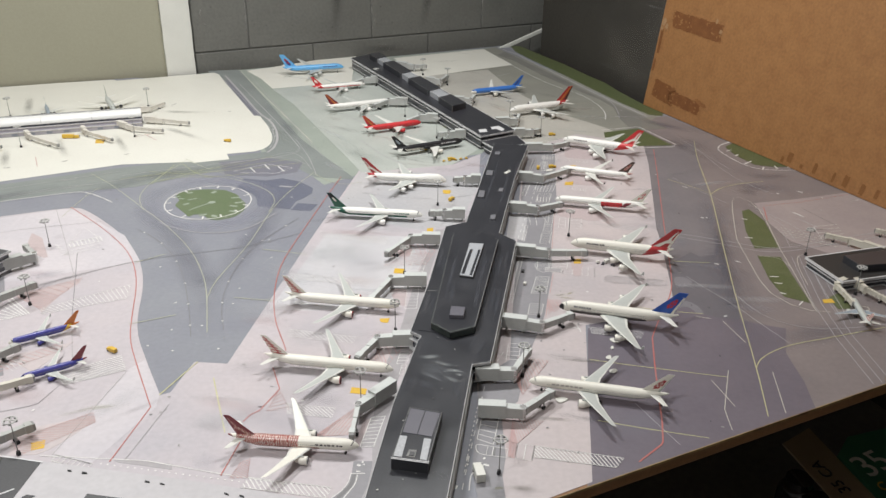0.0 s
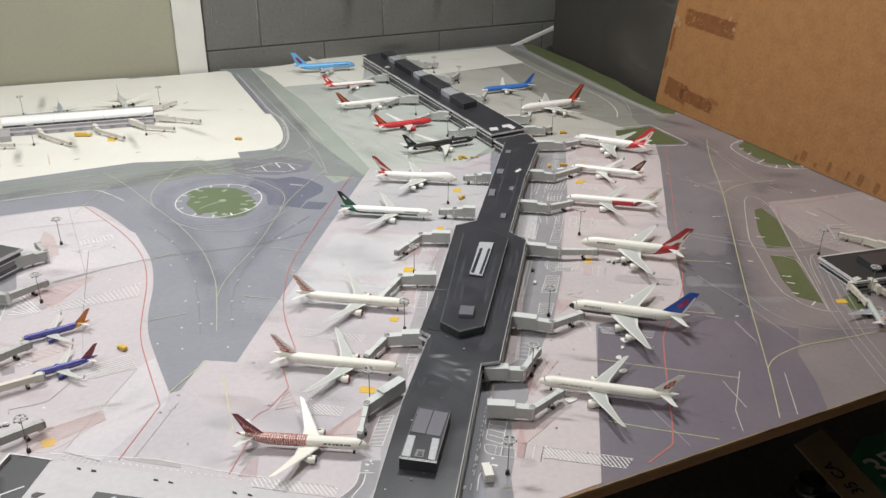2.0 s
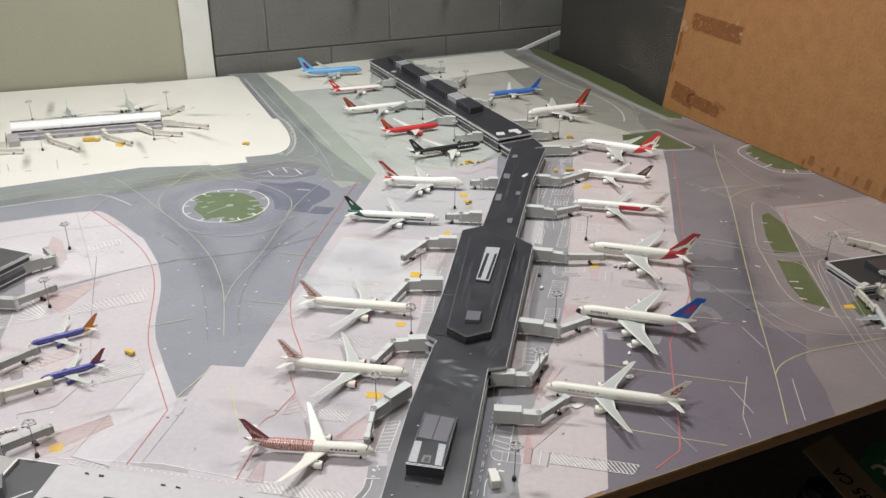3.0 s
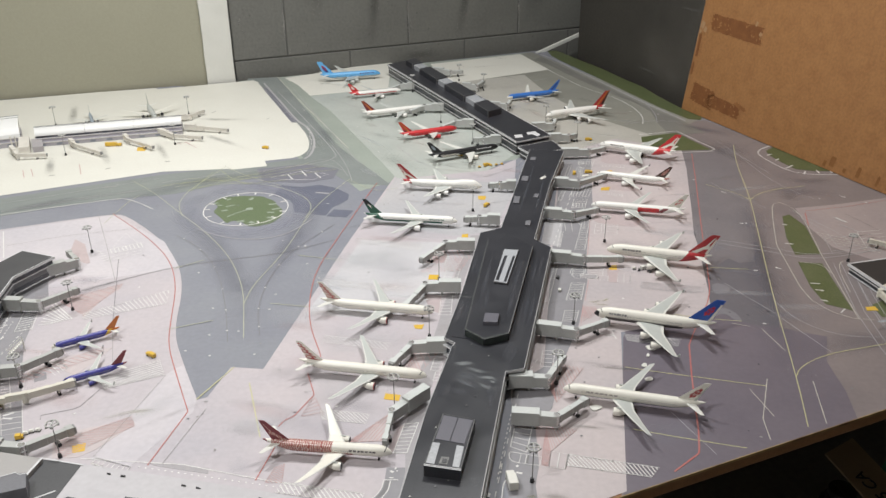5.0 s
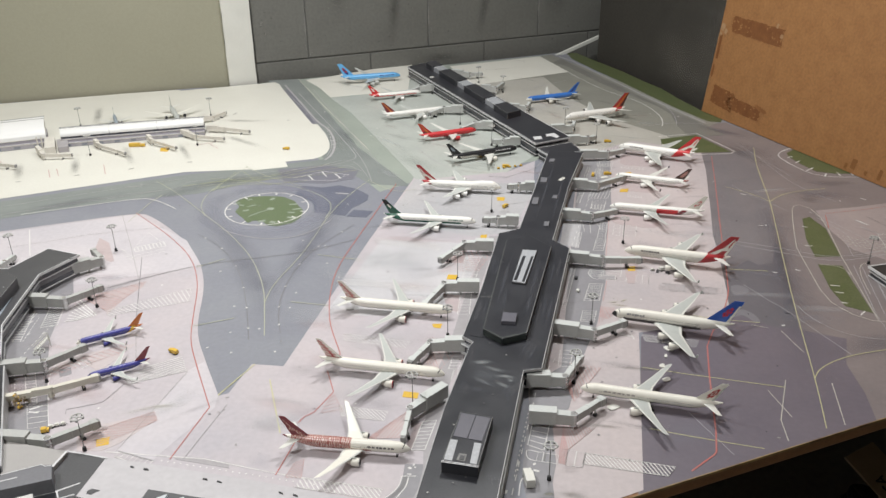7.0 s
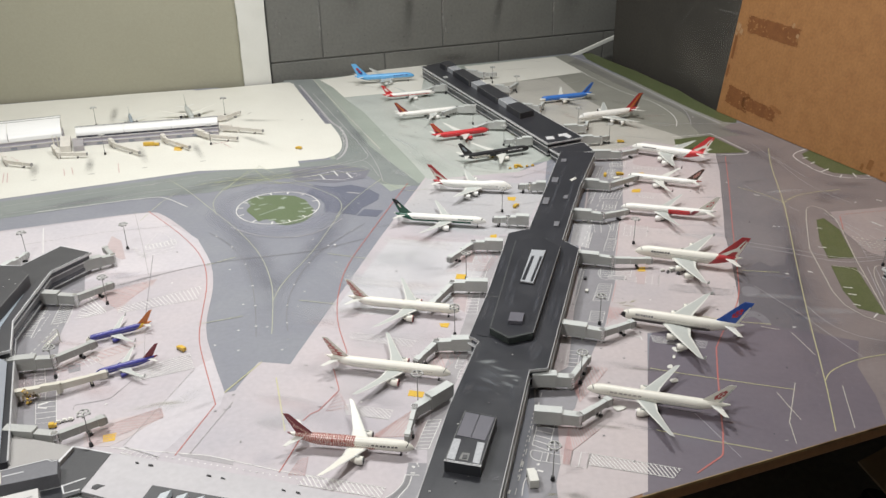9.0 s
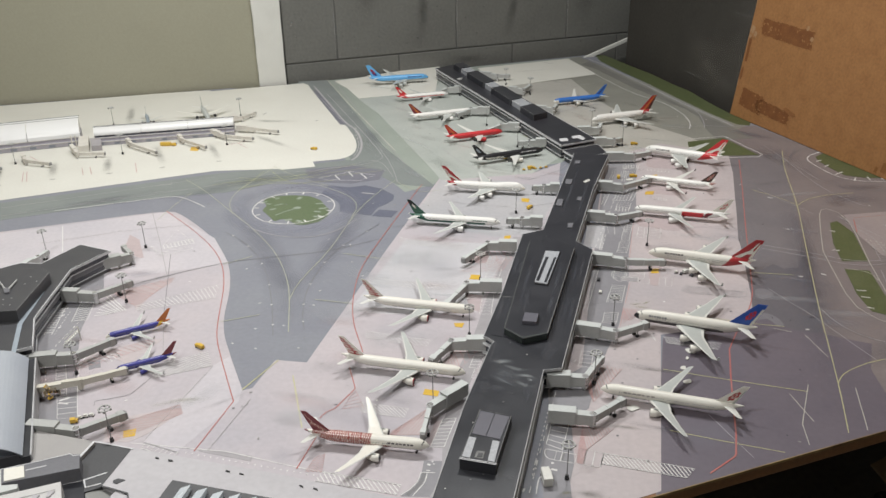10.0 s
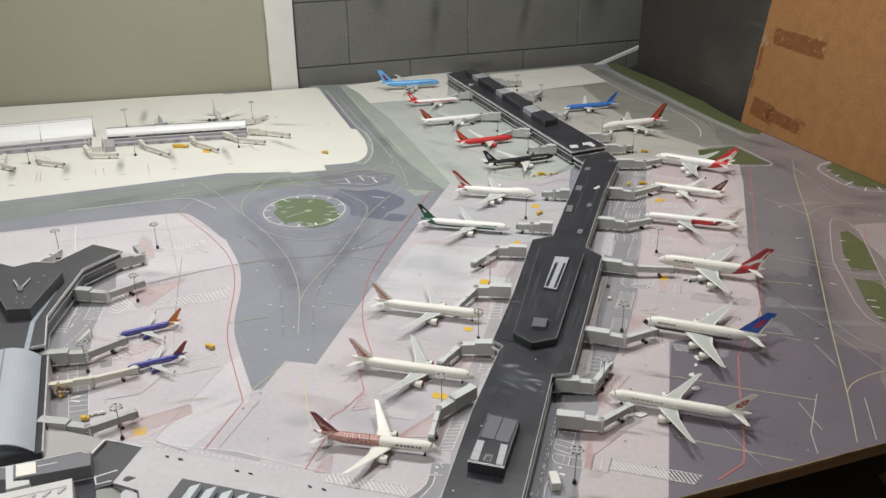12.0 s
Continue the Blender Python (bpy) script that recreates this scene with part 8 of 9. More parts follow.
for pts in ([(-1.302, 1.791), (-1.274, 1.735), (-1.234, 1.719)], [(-1.231, 1.811), (-1.201, 1.771), (-1.131, 1.758)], [(-1.140, 1.878), (-1.099, 1.828), (-1.034, 1.839)], [(-1.019, 1.935), (-0.997, 1.910), (-0.908, 1.856)], [(-0.898, 1.976), (-0.877, 1.949), (-0.798, 1.902)], [(-0.826, 2.022), (-0.777, 1.987), (-0.700, 1.976)], [(-0.770, 2.057), (-0.721, 2.052), (-0.652, 2.039)], [(-0.810, 2.138), (-0.786, 2.151), (-0.766, 2.203)]):
    jet_bridge(*pts, label="pale worn model jet bridge on the cream apron", scale=0.72, material=M_PALEBRIDGE, top=M_PALEBRIDGE)
for pts in ([(0.799, 1.354), (0.757, 1.399), (0.722, 1.425)], [(0.863, 1.413), (0.851, 1.432), (0.827, 1.449)], [(0.678, 1.236), (0.658, 1.224), (0.663, 1.165)], [(0.694, 1.237), (0.702, 1.212), (0.725, 1.175)]):
    jet_bridge(*pts, label="cream model jet bridge at the black-roofed terminal", material=M_CREAMBRIDGE, top=M_CREAMBRIDGE, scale=0.72)

# ---- light masts ----


def mast_kit(height=0.052):
    t = empty("light_mast", None, "grey model apron light mast with a ring of lamps", "light mast", "apron light masts")
    b = bmesh.new()
    add_tube(b, (0, 0, 0.0006), (0, 0, 0.0060), 0.0028, 0.0022, 12)
    part("foot", b, M_BLACK, t)
    b = bmesh.new()
    add_tube(b, (0, 0, 0.0060), (0, 0, height), 0.0007, 0.0005, 8)
    part("pole", b, M_GREYMETAL, t)
    r = 0.0074
    b = ring_bm((0, 0, height), r, 0.0008, "Z", 20)
    pts = [(r * math.cos(math.tau * i / 20), r * math.sin(math.tau * i / 20)) for i in range(20)]
    for i in range(4):
        add_tube(b, (0, 0, height), (*pts[i * 5], height), 0.0008, seg=6)
    ringo = part("lamp_ring", b, M_RING, t, "pale grey lamp ring")
    for i in range(6):
        x, y = pts[int(i * 20 / 6)]
        b = bmesh.new()
        add_box(b, x - 0.0014, x + 0.0014, y - 0.0014, y + 0.0014, height - 0.0022, height - 0.0008, bevel=0.0003)
        part("floodlight", b, M_GREYMETAL, ringo)
    return t


masts = [(0.071, 0.762), (-0.105, 0.896), (-0.070, 1.076), (0.114, 0.962), (0.152, 1.124), (-0.065, 1.260), (-0.507, 0.782), (-0.652, 1.136), (-0.882, 1.296), (-0.710, 1.344), (-0.629, 0.924)] + [(-0.012, 1.560), (0.237, 1.423), (-1.233, 1.778), (-1.133, 2.093), (-1.000, 1.864), (-0.808, 2.201), (-0.761, 1.951), (-0.107, 2.149), (-0.020, 1.978)] + [(-0.207, 2.449), (0.240, 2.003), (0.171, 2.141), (-0.072, 2.582), (0.005, 2.469)] + [(0.660, 1.358), (0.688, 1.213)]
first = mast_kit()
first.matrix_world = pose(*masts[0], 0)
for x, y in masts[1:]:
    copy_thing(first, pose(x, y, 0, 0, 0, (x * 700) % 90))

# ---- ground vehicles ----


def truck(x, y, turn, paint, length=0.016, label="yellow model service truck on the apron", box=True, width=0.0062, height=0.0075):
    t = empty("service_truck", pose(x, y, 0, 0, 0, turn), label, "truck", "service vehicles")
    b = bmesh.new()
    add_box(b, -length / 2, length * 0.18, -width / 2, width / 2, 0.0016, height, bevel=0.0005)
    part("cargo_body", b, paint, t)
    cab = part("cab", box_bm(length * 0.20, length / 2, -width * 0.46, width * 0.46, 0.0016, height * 0.78, bevel=0.0007), paint, t)
    part("windscreen", box_bm(length * 0.49, length * 0.512, -width * 0.38, width * 0.38, height * 0.42, height * 0.70), M_GLASS, cab, "dark windscreen")
    part("chassis", box_bm(-length * 0.48, length * 0.48, -width * 0.35, width * 0.35, 0.0009, 0.0017), M_BLACK, t)
    for fx in (-0.32, 0.32):
        for g in (-1, 1):
            b = bmesh.new()
            add_tube(b, (length * fx, g * width * 0.36, 0.0013), (length * fx, g * width * 0.5, 0.0013), 0.0013, seg=12)
            part("wheel", b, M_BLACK, t)
    return t


def mat_sign(pts, name="apron_marker", material=None):
    return part(name, prism(pts, 0.00002, STEP * 8), material or M_YTRUCK, mat_thing, "yellow printed stand marker")


for (x, y), turn in zip([(-0.476, 1.008), (-0.528, 1.928), (-0.050, 1.890), (0.016, 1.825), (0.016, 1.587), (0.270, 2.015), (0.213, 1.778), (0.246, 1.785)], (150, 165, 175, 20, 60, 5, 80, 10)):
    truck(x, y, turn, M_YTRUCK, 0.017)
(x, y), (x2, y2), (x3, y3) = [(-0.954, 1.895), (-0.911, 1.936), (0.045, 0.736)]
truck(x2, y2, 5, M_YTRUCK, 0.040, "long yellow model baggage train by the silver concourse", width=0.009, height=0.010)
truck(*[(0.047, 0.758)][0], 100, M_WTRUCK, 0.026, "cream white model box truck on the service road", width=0.011, height=0.013)
truck(*[(0.139, 1.230)][0], 80, M_WTRUCK, 0.009, "small white model van on the service road", width=0.005, height=0.005)
truck(*[(0.139, 1.275)][0], 80, M_ROOF_MID, 0.009, "small grey model van on the service road", width=0.005, height=0.005)
truck(*[(-0.575, 0.815)][0], 20, M_YTRUCK, 0.010, "yellow model tug beside the empty jet bridge")
truck(*[(0.292, 1.315)][0], 30, M_WTRUCK, 0.012, "small white model loader under the four-engined jet's wing")
for q in ([(-0.121, 0.930), (-0.100, 0.927), (-0.101, 0.914), (-0.122, 0.917)], [(-0.097, 1.111), (-0.081, 1.113), (-0.083, 1.099), (-0.094, 1.101)], [(-0.083, 1.280), (-0.066, 1.279), (-0.066, 1.262), (-0.084, 1.262)], [(-0.031, 1.446), (-0.019, 1.450), (-0.019, 1.434), (-0.031, 1.433)], [(-0.003, 1.641), (0.015, 1.640), (0.013, 1.620), (-0.001, 1.622)], [(0.233, 1.326), (0.247, 1.328), (0.245, 1.310), (0.232, 1.309)]):
    mat_sign(q)
for q in ([(-0.502, 0.804), (-0.487, 0.810), (-0.482, 0.795), (-0.496, 0.790)], [(0.264, 1.697), (0.283, 1.702), (0.279, 1.682), (0.261, 1.681)], [(0.288, 1.800), (0.301, 1.805), (0.301, 1.787), (0.283, 1.782)], [(0.626, 1.194), (0.642, 1.197), (0.643, 1.184), (0.624, 1.183)], [(-0.848, 1.928), (-0.828, 1.935), (-0.819, 1.900), (-0.840, 1.902)]):
    mat_sign(q)
for i, q in enumerate(([(0.252, 1.063), (0.262, 1.065), (0.268, 1.052), (0.257, 1.051)], [(0.251, 1.041), (0.255, 1.043), (0.255, 1.035), (0.250, 1.033)], [(0.239, 1.014), (0.247, 1.018), (0.247, 1.007), (0.239, 1.007)], [(0.237, 0.979), (0.249, 0.984), (0.250, 0.975), (0.239, 0.971)], [(0.153, 0.910), (0.164, 0.915), (0.173, 0.910), (0.161, 0.901), (0.156, 0.903)], [(0.228, 1.769), (0.245, 1.774), (0.245, 1.764), (0.230, 1.759)])):
    scrap = part("paper_scrap", prism(rounded(q, 1, True, 0.004), 0.0011, 0.0020), M_WTRUCK)
    tagged(scrap, "small white paper scrap lying on the printed apron", "paper scrap", "paper scraps")


def cart(x, y, turn, paint, label="small yellow model baggage cart on the apron"):
    t = empty("baggage_cart", pose(x, y, 0, 0, 0, turn), label, "baggage cart", "baggage carts")
    part("tray", box_bm(-0.0032, 0.0032, -0.0020, 0.0020, 0.0020, 0.0030, bevel=0.0003), paint, t)
    part("load", box_bm(-0.0026, 0.0024, -0.0016, 0.0016, 0.0031, 0.0050, bevel=0.0004), paint, t)
    part("drawbar", box_bm(0.0030, 0.0050, -0.0003, 0.0003, 0.0022, 0.0027), M_BLACK, t)
    for fx in (-0.0022, 0.0022):
        b = bmesh.new()
        add_tube(b, (fx, -0.0021, 0.0013), (fx, 0.0021, 0.0013), 0.0009, seg=10)
        part("wheel_pair", b, M_BLACK, t)


(ca, cb) = [(-0.001, 1.812), (0.051, 1.833)]
for i in range(5):
    x, y = lerp(ca, cb, i / 4)
    cart(x, y, 12, M_YTRUCK)
for (x, y), turn in zip([(0.275, 1.313), (0.283, 1.308), (0.300, 1.303), (0.310, 1.315)], (20, 70, 140, 10)):
    cart(x, y, turn, M_ROOF_MID if turn > 60 else M_WTRUCK, "small grey model ground cart beside the four-engined jet")
for (x, y), turn in zip([(-0.572, 0.824), (-0.566, 0.828), (-0.559, 0.831)], (15, 20, 10)):
    cart(x, y, turn, M_WTRUCK, "small white model ground cart behind the empty bridge")
steps = empty("boarding_steps", pose(*[(-0.680, 1.009)][0], 0, 0, 0, 40), "white wire model boarding steps beside the jet bridge", "boarding steps")
for i in range(7):
    part("step", box_bm(-0.010 + 0.003 * i, -0.0075 + 0.003 * i, -0.004, 0.004, 0.0016 + 0.0022 * i, 0.0022 + 0.0022 * i), M_WTRUCK, steps)
for g in (-1, 1):
    b = bmesh.new()
    add_tube(b, (-0.011, g * 0.0042, 0.0012), (0.012, g * 0.0042, 0.0172), 0.0006, seg=6)
    add_tube(b, (-0.011, g * 0.0042, 0.0060), (0.012, g * 0.0042, 0.0220), 0.0005, seg=6)
    add_tube(b, (0.012, g * 0.0042, 0.0010), (0.012, g * 0.0042, 0.0220), 0.0006, seg=6)
    part("rail", b, M_WTRUCK, steps)
bush = empty("shrub_cluster", pose(*[(-0.635, 0.867)][0], 0), "yellow and brown dried model shrub below the cream jet bridge", "plant")
rnd = random.Random(7)
for i in range(26):
    b = bmesh.new()
    r = rnd.uniform(0.0016, 0.003)
    z = rnd.uniform(0.0006 + r, 0.020)
    bmesh.ops.create_icosphere(b, subdivisions=1, radius=r, matrix=Matrix.Translation((rnd.uniform(-0.006, 0.006), rnd.uniform(-0.010, 0.008), z)))
    for v in b.verts:
        v.co += Vector((rnd.uniform(-1, 1), rnd.uniform(-1, 1), rnd.uniform(-1, 1))) * r * 0.3
    part("clump", b, M_YTRUCK if i % 3 == 0 else M_BUFF, bush)

# ---- airliners, 1:400 ----
S = 1 / 400.0


def foil(chord, thick):
    """An aerofoil section as (back, up) pairs, from the leading edge round."""
    pts = [(0, 0), (0.05, 0.38), (0.13, 0.50), (0.30, 0.56), (0.62, 0.38), (0.88, 0.13), (1, 0.04), (1, -0.04), (0.6, -0.25), (0.28, -0.42), (0.08, -0.36)]
    return [(x * chord, z * thick * chord) for x, z in pts]


def airliner(nose, tail, kind, label, body, belly=None, fin=None, wing=None, engine=None, zones=(), fin_marks=(), title=None, winglet=None, long=None, lip=None, rise=None):
    """A diecast model on its wheels. zones: (from, to, material, lowest, highest) along the body, and round it from -1 below to 1 on top."""
    L, span, D, DH, nengines = {"777": (73.9, 64.8, 6.2, 6.2, 2), "A380": (72.7, 79.7, 7.1, 8.4, 4), "787": (62.8, 60.1, 5.9, 5.9, 2), "A330": (63.7, 60.3, 5.6, 5.6, 2), "747": (70.7, 64.4, 6.5, 7.2, 4),
                                "737": (39.5, 35.8, 3.8, 4.0, 2)}[kind]
    L = long or L
    L, span, D, DH = L * S, span * S, D * S, DH * S
    belly, fin, wing, engine = belly or body, fin or body, wing or M_AGREY, engine or body
    a, b = Vector(tail), Vector(nose)
    c = (a + b) / 2
    turn = math.degrees(math.atan2(b.y - a.y, b.x - a.x))
    t = empty("airliner", pose(c.x, c.y, 0, 0, 0, turn), label, "model airliner", "model airliners")
    zc = DH / 2 + D * 0.42 + 0.0010
    mats = [body, belly] + [z[2] for z in zones]
    # fuselage
    N, M = 88, 36
    st = [(i / N) ** 1.0 for i in range(N + 1)]
    nl, tl = 1.45 * DH / L, 3.0 * DH / L
    secs, info = [], []
    for s in st:
        if s < nl:
            f = s / nl
            k = max(0.04, (1 - (1 - f) ** 2.1) ** 0.62)
        elif s > 1 - tl:
            f = (s - 1 + tl) / tl
            k = max(0.09, 1 - f ** 1.75 * 0.92)
        else:
            k = 1.0
        lift = 0.0
        if s > 1 - tl:
            lift = (1 - k) * DH * 0.42
        if s < nl:
            lift = -(1 - k) * DH * 0.16
        hump = 0.0
        if kind == "747" and 0.03 < s < 0.36:
            hump = 0.17 * DH * min(1.0, (s - 0.03) / 0.06, (0.36 - s) / 0.12)
        secs.append([(L / 2 - s * L, k * D / 2 * math.sin(math.tau * j / M), zc + lift + k * DH / 2 * math.cos(math.tau * j / M) + hump * max(0.0, math.cos(math.tau * j / M)) ** 2) for j in range(M)])
        info.append(k)
    bm = loft(secs)
    bm.faces.ensure_lookup_table()
    for f in bm.faces:
        p = f.calc_center_median()
        s = (L / 2 - p.x) / L
        h = (p.z - zc) / (DH / 2)
        f.material_index = 0 if h > -0.35 else 1
        for i, (f0, f1, m_, lo, hi) in enumerate(zones):
            slant = -0.05 * h if f0 > 0.5 else 0.0
            if f0 <= s + slant <= f1 and lo <= h <= hi:
                f.material_index = 2 + i
    fus = part("fuselage", bm, mats, t, smooth=True)
    # cockpit glass and cabin windows
    b2 = bmesh.new()
    for g in (-1, 1):
        for j in range(3):
            an = g * (0.22 + 0.36 * j)
            fr = 0.34 + 0.035 * j
            k = (1 - (1 - fr) ** 2.1) ** 0.62
            p = Vector((L / 2 - fr * nl * L, k * D / 2 * math.sin(an), zc - (1 - k) * DH * 0.16 + k * DH / 2 * math.cos(an)))
            add_box(b2, -0.0007, 0.0007, -0.00075, 0.00075, -0.00018, 0.00018, m=Matrix.Translation(p) @ Matrix.Rotation(-an, 4, "X") @ Matrix.Rotation(0.45, 4, "Y"))
    tagged(part("cockpit_window", b2, M_ABLACK, fus, "dark cockpit glass"), kind="stuff")
    b2 = bmesh.new()
    for deck in ((0.25, -0.05) if kind == "A380" else (0.18,)):
        for g in (-1, 1):
            y = g * D / 2 * math.sqrt(max(0, 1 - deck * deck)) * 1.004
            for i in range(44):
                s = nl * 1.15 + (1 - tl * 0.75 - nl * 1.15) * i / 43
                if i % 11 == 10:
                    continue
                x = L / 2 - s * L
                add_box(b2, x - 0.00045, x + 0.00045, y - 0.0001, y + 0.0001, zc + deck * DH / 2 - 0.00045, zc + deck * DH / 2 + 0.00045)
    tagged(part("window_line", b2, M_WINDOW, fus, "row of small grey windows"), kind="stuff")
    # wings
    root, tip = D * (2.5 if nengines == 4 else 1.85), D * 0.38
    sweep = math.radians(29.5 if kind == "787" else 33)
    rise_k = rise or {"787": 1.75, "A380": 0.75}.get(kind, 1.0)
    half = span / 2
    for g in (-1, 1):
        secs = []
        for f, ch, up, th in ((0.04, root, 0.0, 0.12), (0.34, root * 0.60, 0.018, 0.10), (0.72, root * 0.34, 0.055, 0.09), (0.97, tip, 0.085, 0.08), (1.0, tip * 0.45, 0.090, 0.06)):
            y = half * f
            x0 = L * 0.155 - (y - D * 0.3) * math.tan(sweep) - (tip * 0.5 if f == 1.0 else 0)
            z = zc - DH * 0.26 + half * up * rise_k
            secs.append([(x0 - x, g * y, z + zz) for x, zz in foil(ch, th)])
        wb = loft(secs)
        wb.faces.ensure_lookup_table()
        for i in range(len(secs) - 1):
            for j in (0, 1, 5, 6, 10):
                wb.faces[i * 11 + j].material_index = 1
        w_ = part("wing", wb, [wing, M_ALIGHT], t, smooth=False)
        if winglet:
            y = half * 0.985
            x0 = L * 0.155 - y * math.tan(sweep) - tip * 0.35
            z = zc - DH * 0.26 + half * 0.088 * rise_k
            secs = [[(x0 - x, g * (y + yy), z + up) for x, yy in ((0, 0.0003), (ch, 0.0003), (ch, -0.0003), (0, -0.0003))] for ch, up in ((tip * 0.6, -0.0012), (tip * 0.35, 0.0042))]
            secs[1] = [(x - 0.002, y1, z1) for x, y1, z1 in secs[1]]
            part("winglet", loft(secs), winglet, w_)
        # engines with pylons
        for fe in ((0.36, 0.62) if nengines == 4 else (0.33,)):
            y = g * half * fe
            er = D * (0.285 if nengines == 4 else 0.35)
            el = er * 3.1
            xw = L * 0.155 - (half * fe - D * 0.3) * math.tan(sweep)
            zw = zc - DH * 0.26 + half * 0.018 * rise_k * (fe / 0.34)
            x0, z0 = xw + el * 0.55, zw - er * 1.12
            prof = [(0.0, 0.80), (0.0, 0.92), (0.06, 1.0), (0.35, 1.02), (0.62, 0.90), (0.66, 0.70), (0.86, 0.52), (1.0, 0.30)]
            secs = [[(x0 - u * el, y + r * er * math.cos(math.tau * j / 18), z0 + r * er * math.sin(math.tau * j / 18)) for j in range(18)] for u, r in prof]
            e_ = part("engine", loft(secs), engine, t, smooth=True)
            b2 = bmesh.new()
            bmesh.ops.create_cone(b2, cap_ends=True, segments=18, radius1=er * 0.78, radius2=er * 0.78, depth=0.0006, matrix=Matrix.Translation((x0 + 0.0002, y, z0)) @ pose(0, 0, 0, 0, 90, 0))
            part("fan", b2, M_BLACK, e_, "dark fan face")
            part("intake_lip", ring_bm((x0, y, z0), er * 0.9, er * 0.10, "X", 20), lip or M_AMETAL, e_, smooth=True)
            part("pylon", box_bm(x0 - el * 0.95, x0 - el * 0.25, y - er * 0.12, y + er * 0.12, z0 + er * 0.6, zw + er * 0.16), M_AGREY, e_)
        # tailplane
        secs = []
        hs = span * 0.165
        zt = zc + DH * 0.22
        for f, ch in ((0.0, D * 0.95), (1.0, D * 0.36)):
            secs.append([(-L / 2 + D * 1.75 - f * hs * 0.72 - x, g * (D * 0.10 + f * hs), zt + f * hs * 0.09 + zz) for x, zz in foil(ch, 0.09)])
        part("tailplane", loft(secs), wing if wing is M_ALIGHT else M_ALIGHT, t)
    # fin
    fh = DH * (1.88 if kind == "A380" else 1.95)
    rc, tc_ = (D * 1.95, D * 0.78) if kind == "A380" else (D * 1.65, D * 0.52)
    zf = zc + DH * 0.36

    def fin_outline(f):
        x0 = -L / 2 + D * 2.45 - f * fh * (0.98 if kind == "A380" else 1.10)
        return x0, x0 - (rc + (tc_ - rc) * f)
    secs = []
    for f in (-0.12, 0.0, 1.0):
        x0, x1 = fin_outline(max(0, f))
        th = D * (0.065 if f < 1 else 0.035)
        secs.append([(x0, 0, zf + f * fh), (x0 * 0.75 + x1 * 0.25, th / 2, zf + f * fh), (x1, 0.0002, zf + f * fh), (x1, -0.0002, zf + f * fh), (x0 * 0.75 + x1 * 0.25, -th / 2, zf + f * fh)])
    fin_ = part("fin", loft(secs), fin, t)
    for shape, m_ in fin_marks:
        for g in (-1, 1):
            b2 = bmesh.new()
            vs = []
            for cx, cz in shape:
                x0, x1 = fin_outline(cz)
                th = D * (0.065 - 0.03 * cz) * (1 - max(0, cx - 0.25) / 0.80 if cx > 0.25 else cx / 0.25)
                vs.append(b2.verts.new((x0 + (x1 - x0) * cx, g * (th / 2 + 0.00035), zf + cz * fh)))
            b2.faces.new(vs)
            part("tail_marking", b2, m_, fin_)
    # lettering as plain bars, on both sides
    if title:
        s0, s1, h, m_ = title
        n = 7
        for g in (-1, 1):
            b2 = bmesh.new()
            for i in range(n):
                u0 = s0 + (s1 - s0) * i / n
                u1 = s0 + (s1 - s0) * (i + (0.78, 0.55, 0.68)[i % 3]) / n
                y = g * D / 2 * math.sqrt(max(0, 1 - h * h))
                z = zc + h * DH / 2
                tl_ = math.atan2(h, math.sqrt(1 - h * h))
                add_box(b2, -(u1 - u0) * L / 2, (u1 - u0) * L / 2, -0.0002, 0.0002, -DH * 0.068, DH * 0.068,
                        m=Matrix.Translation((L / 2 - (u0 + u1) / 2 * L, y, z)) @ Matrix.Rotation(g * tl_, 4, "X"))
            tagged(part("lettering_bars", b2, m_, fus, "dark lettering as bars"), kind="stuff")
    # landing gear
    gears = [(L * 0.5 - D * 1.15, 0.0)] + [(-L * 0.015 - dx, g * D * k) for g in (-1, 1) for dx, k in (((0, 0.75), (D * 0.5, 0.36)) if kind in ("A380", "747") else ((0, 0.78),))]
    for gx, gy in gears:
        b2 = bmesh.new()
        add_tube(b2, (gx, gy, 0.0016), (gx, gy, zc - DH * 0.30), 0.0006, seg=8)
        leg = part("gear_leg", b2, M_AMETAL, t)
        for dx in ((0,) if gy == 0 else (-0.0022, 0.0022)):
            for g in (-1, 1):
                b2 = bmesh.new()
                add_tube(b2, (gx + dx, gy + g * 0.0006, 0.0018), (gx + dx, gy + g * 0.0018, 0.0018), 0.0015, seg=12)
                part("wheel", b2, M_BLACK, leg, "black rubber wheel")
    return t


SWEEP = [(0.08, 0.02), (0.55, 0.45), (0.62, 0.80), (0.78, 0.90), (0.72, 0.50), (0.95, 0.30), (0.60, 0.26), (0.45, 0.05)]
DISC = [(0.52 + 0.20 * math.cos(math.tau * i / 16), 0.48 + 0.20 * math.sin(math.tau * i / 16)) for i in range(16)]
PETALS = [[(0.54 + 0.15 * math.cos(a) + 0.062 * math.cos(math.tau * s / 10), 0.48 + 0.16 * math.sin(a) + 0.066 * math.sin(math.tau * s / 10)) for s in range(10)] for a in [math.tau * k / 7 for k in range(7)]] + [[(0.54 + 0.06 * math.cos(math.tau * s / 10), 0.48 + 0.065 * math.sin(math.tau * s / 10)) for s in range(10)]]
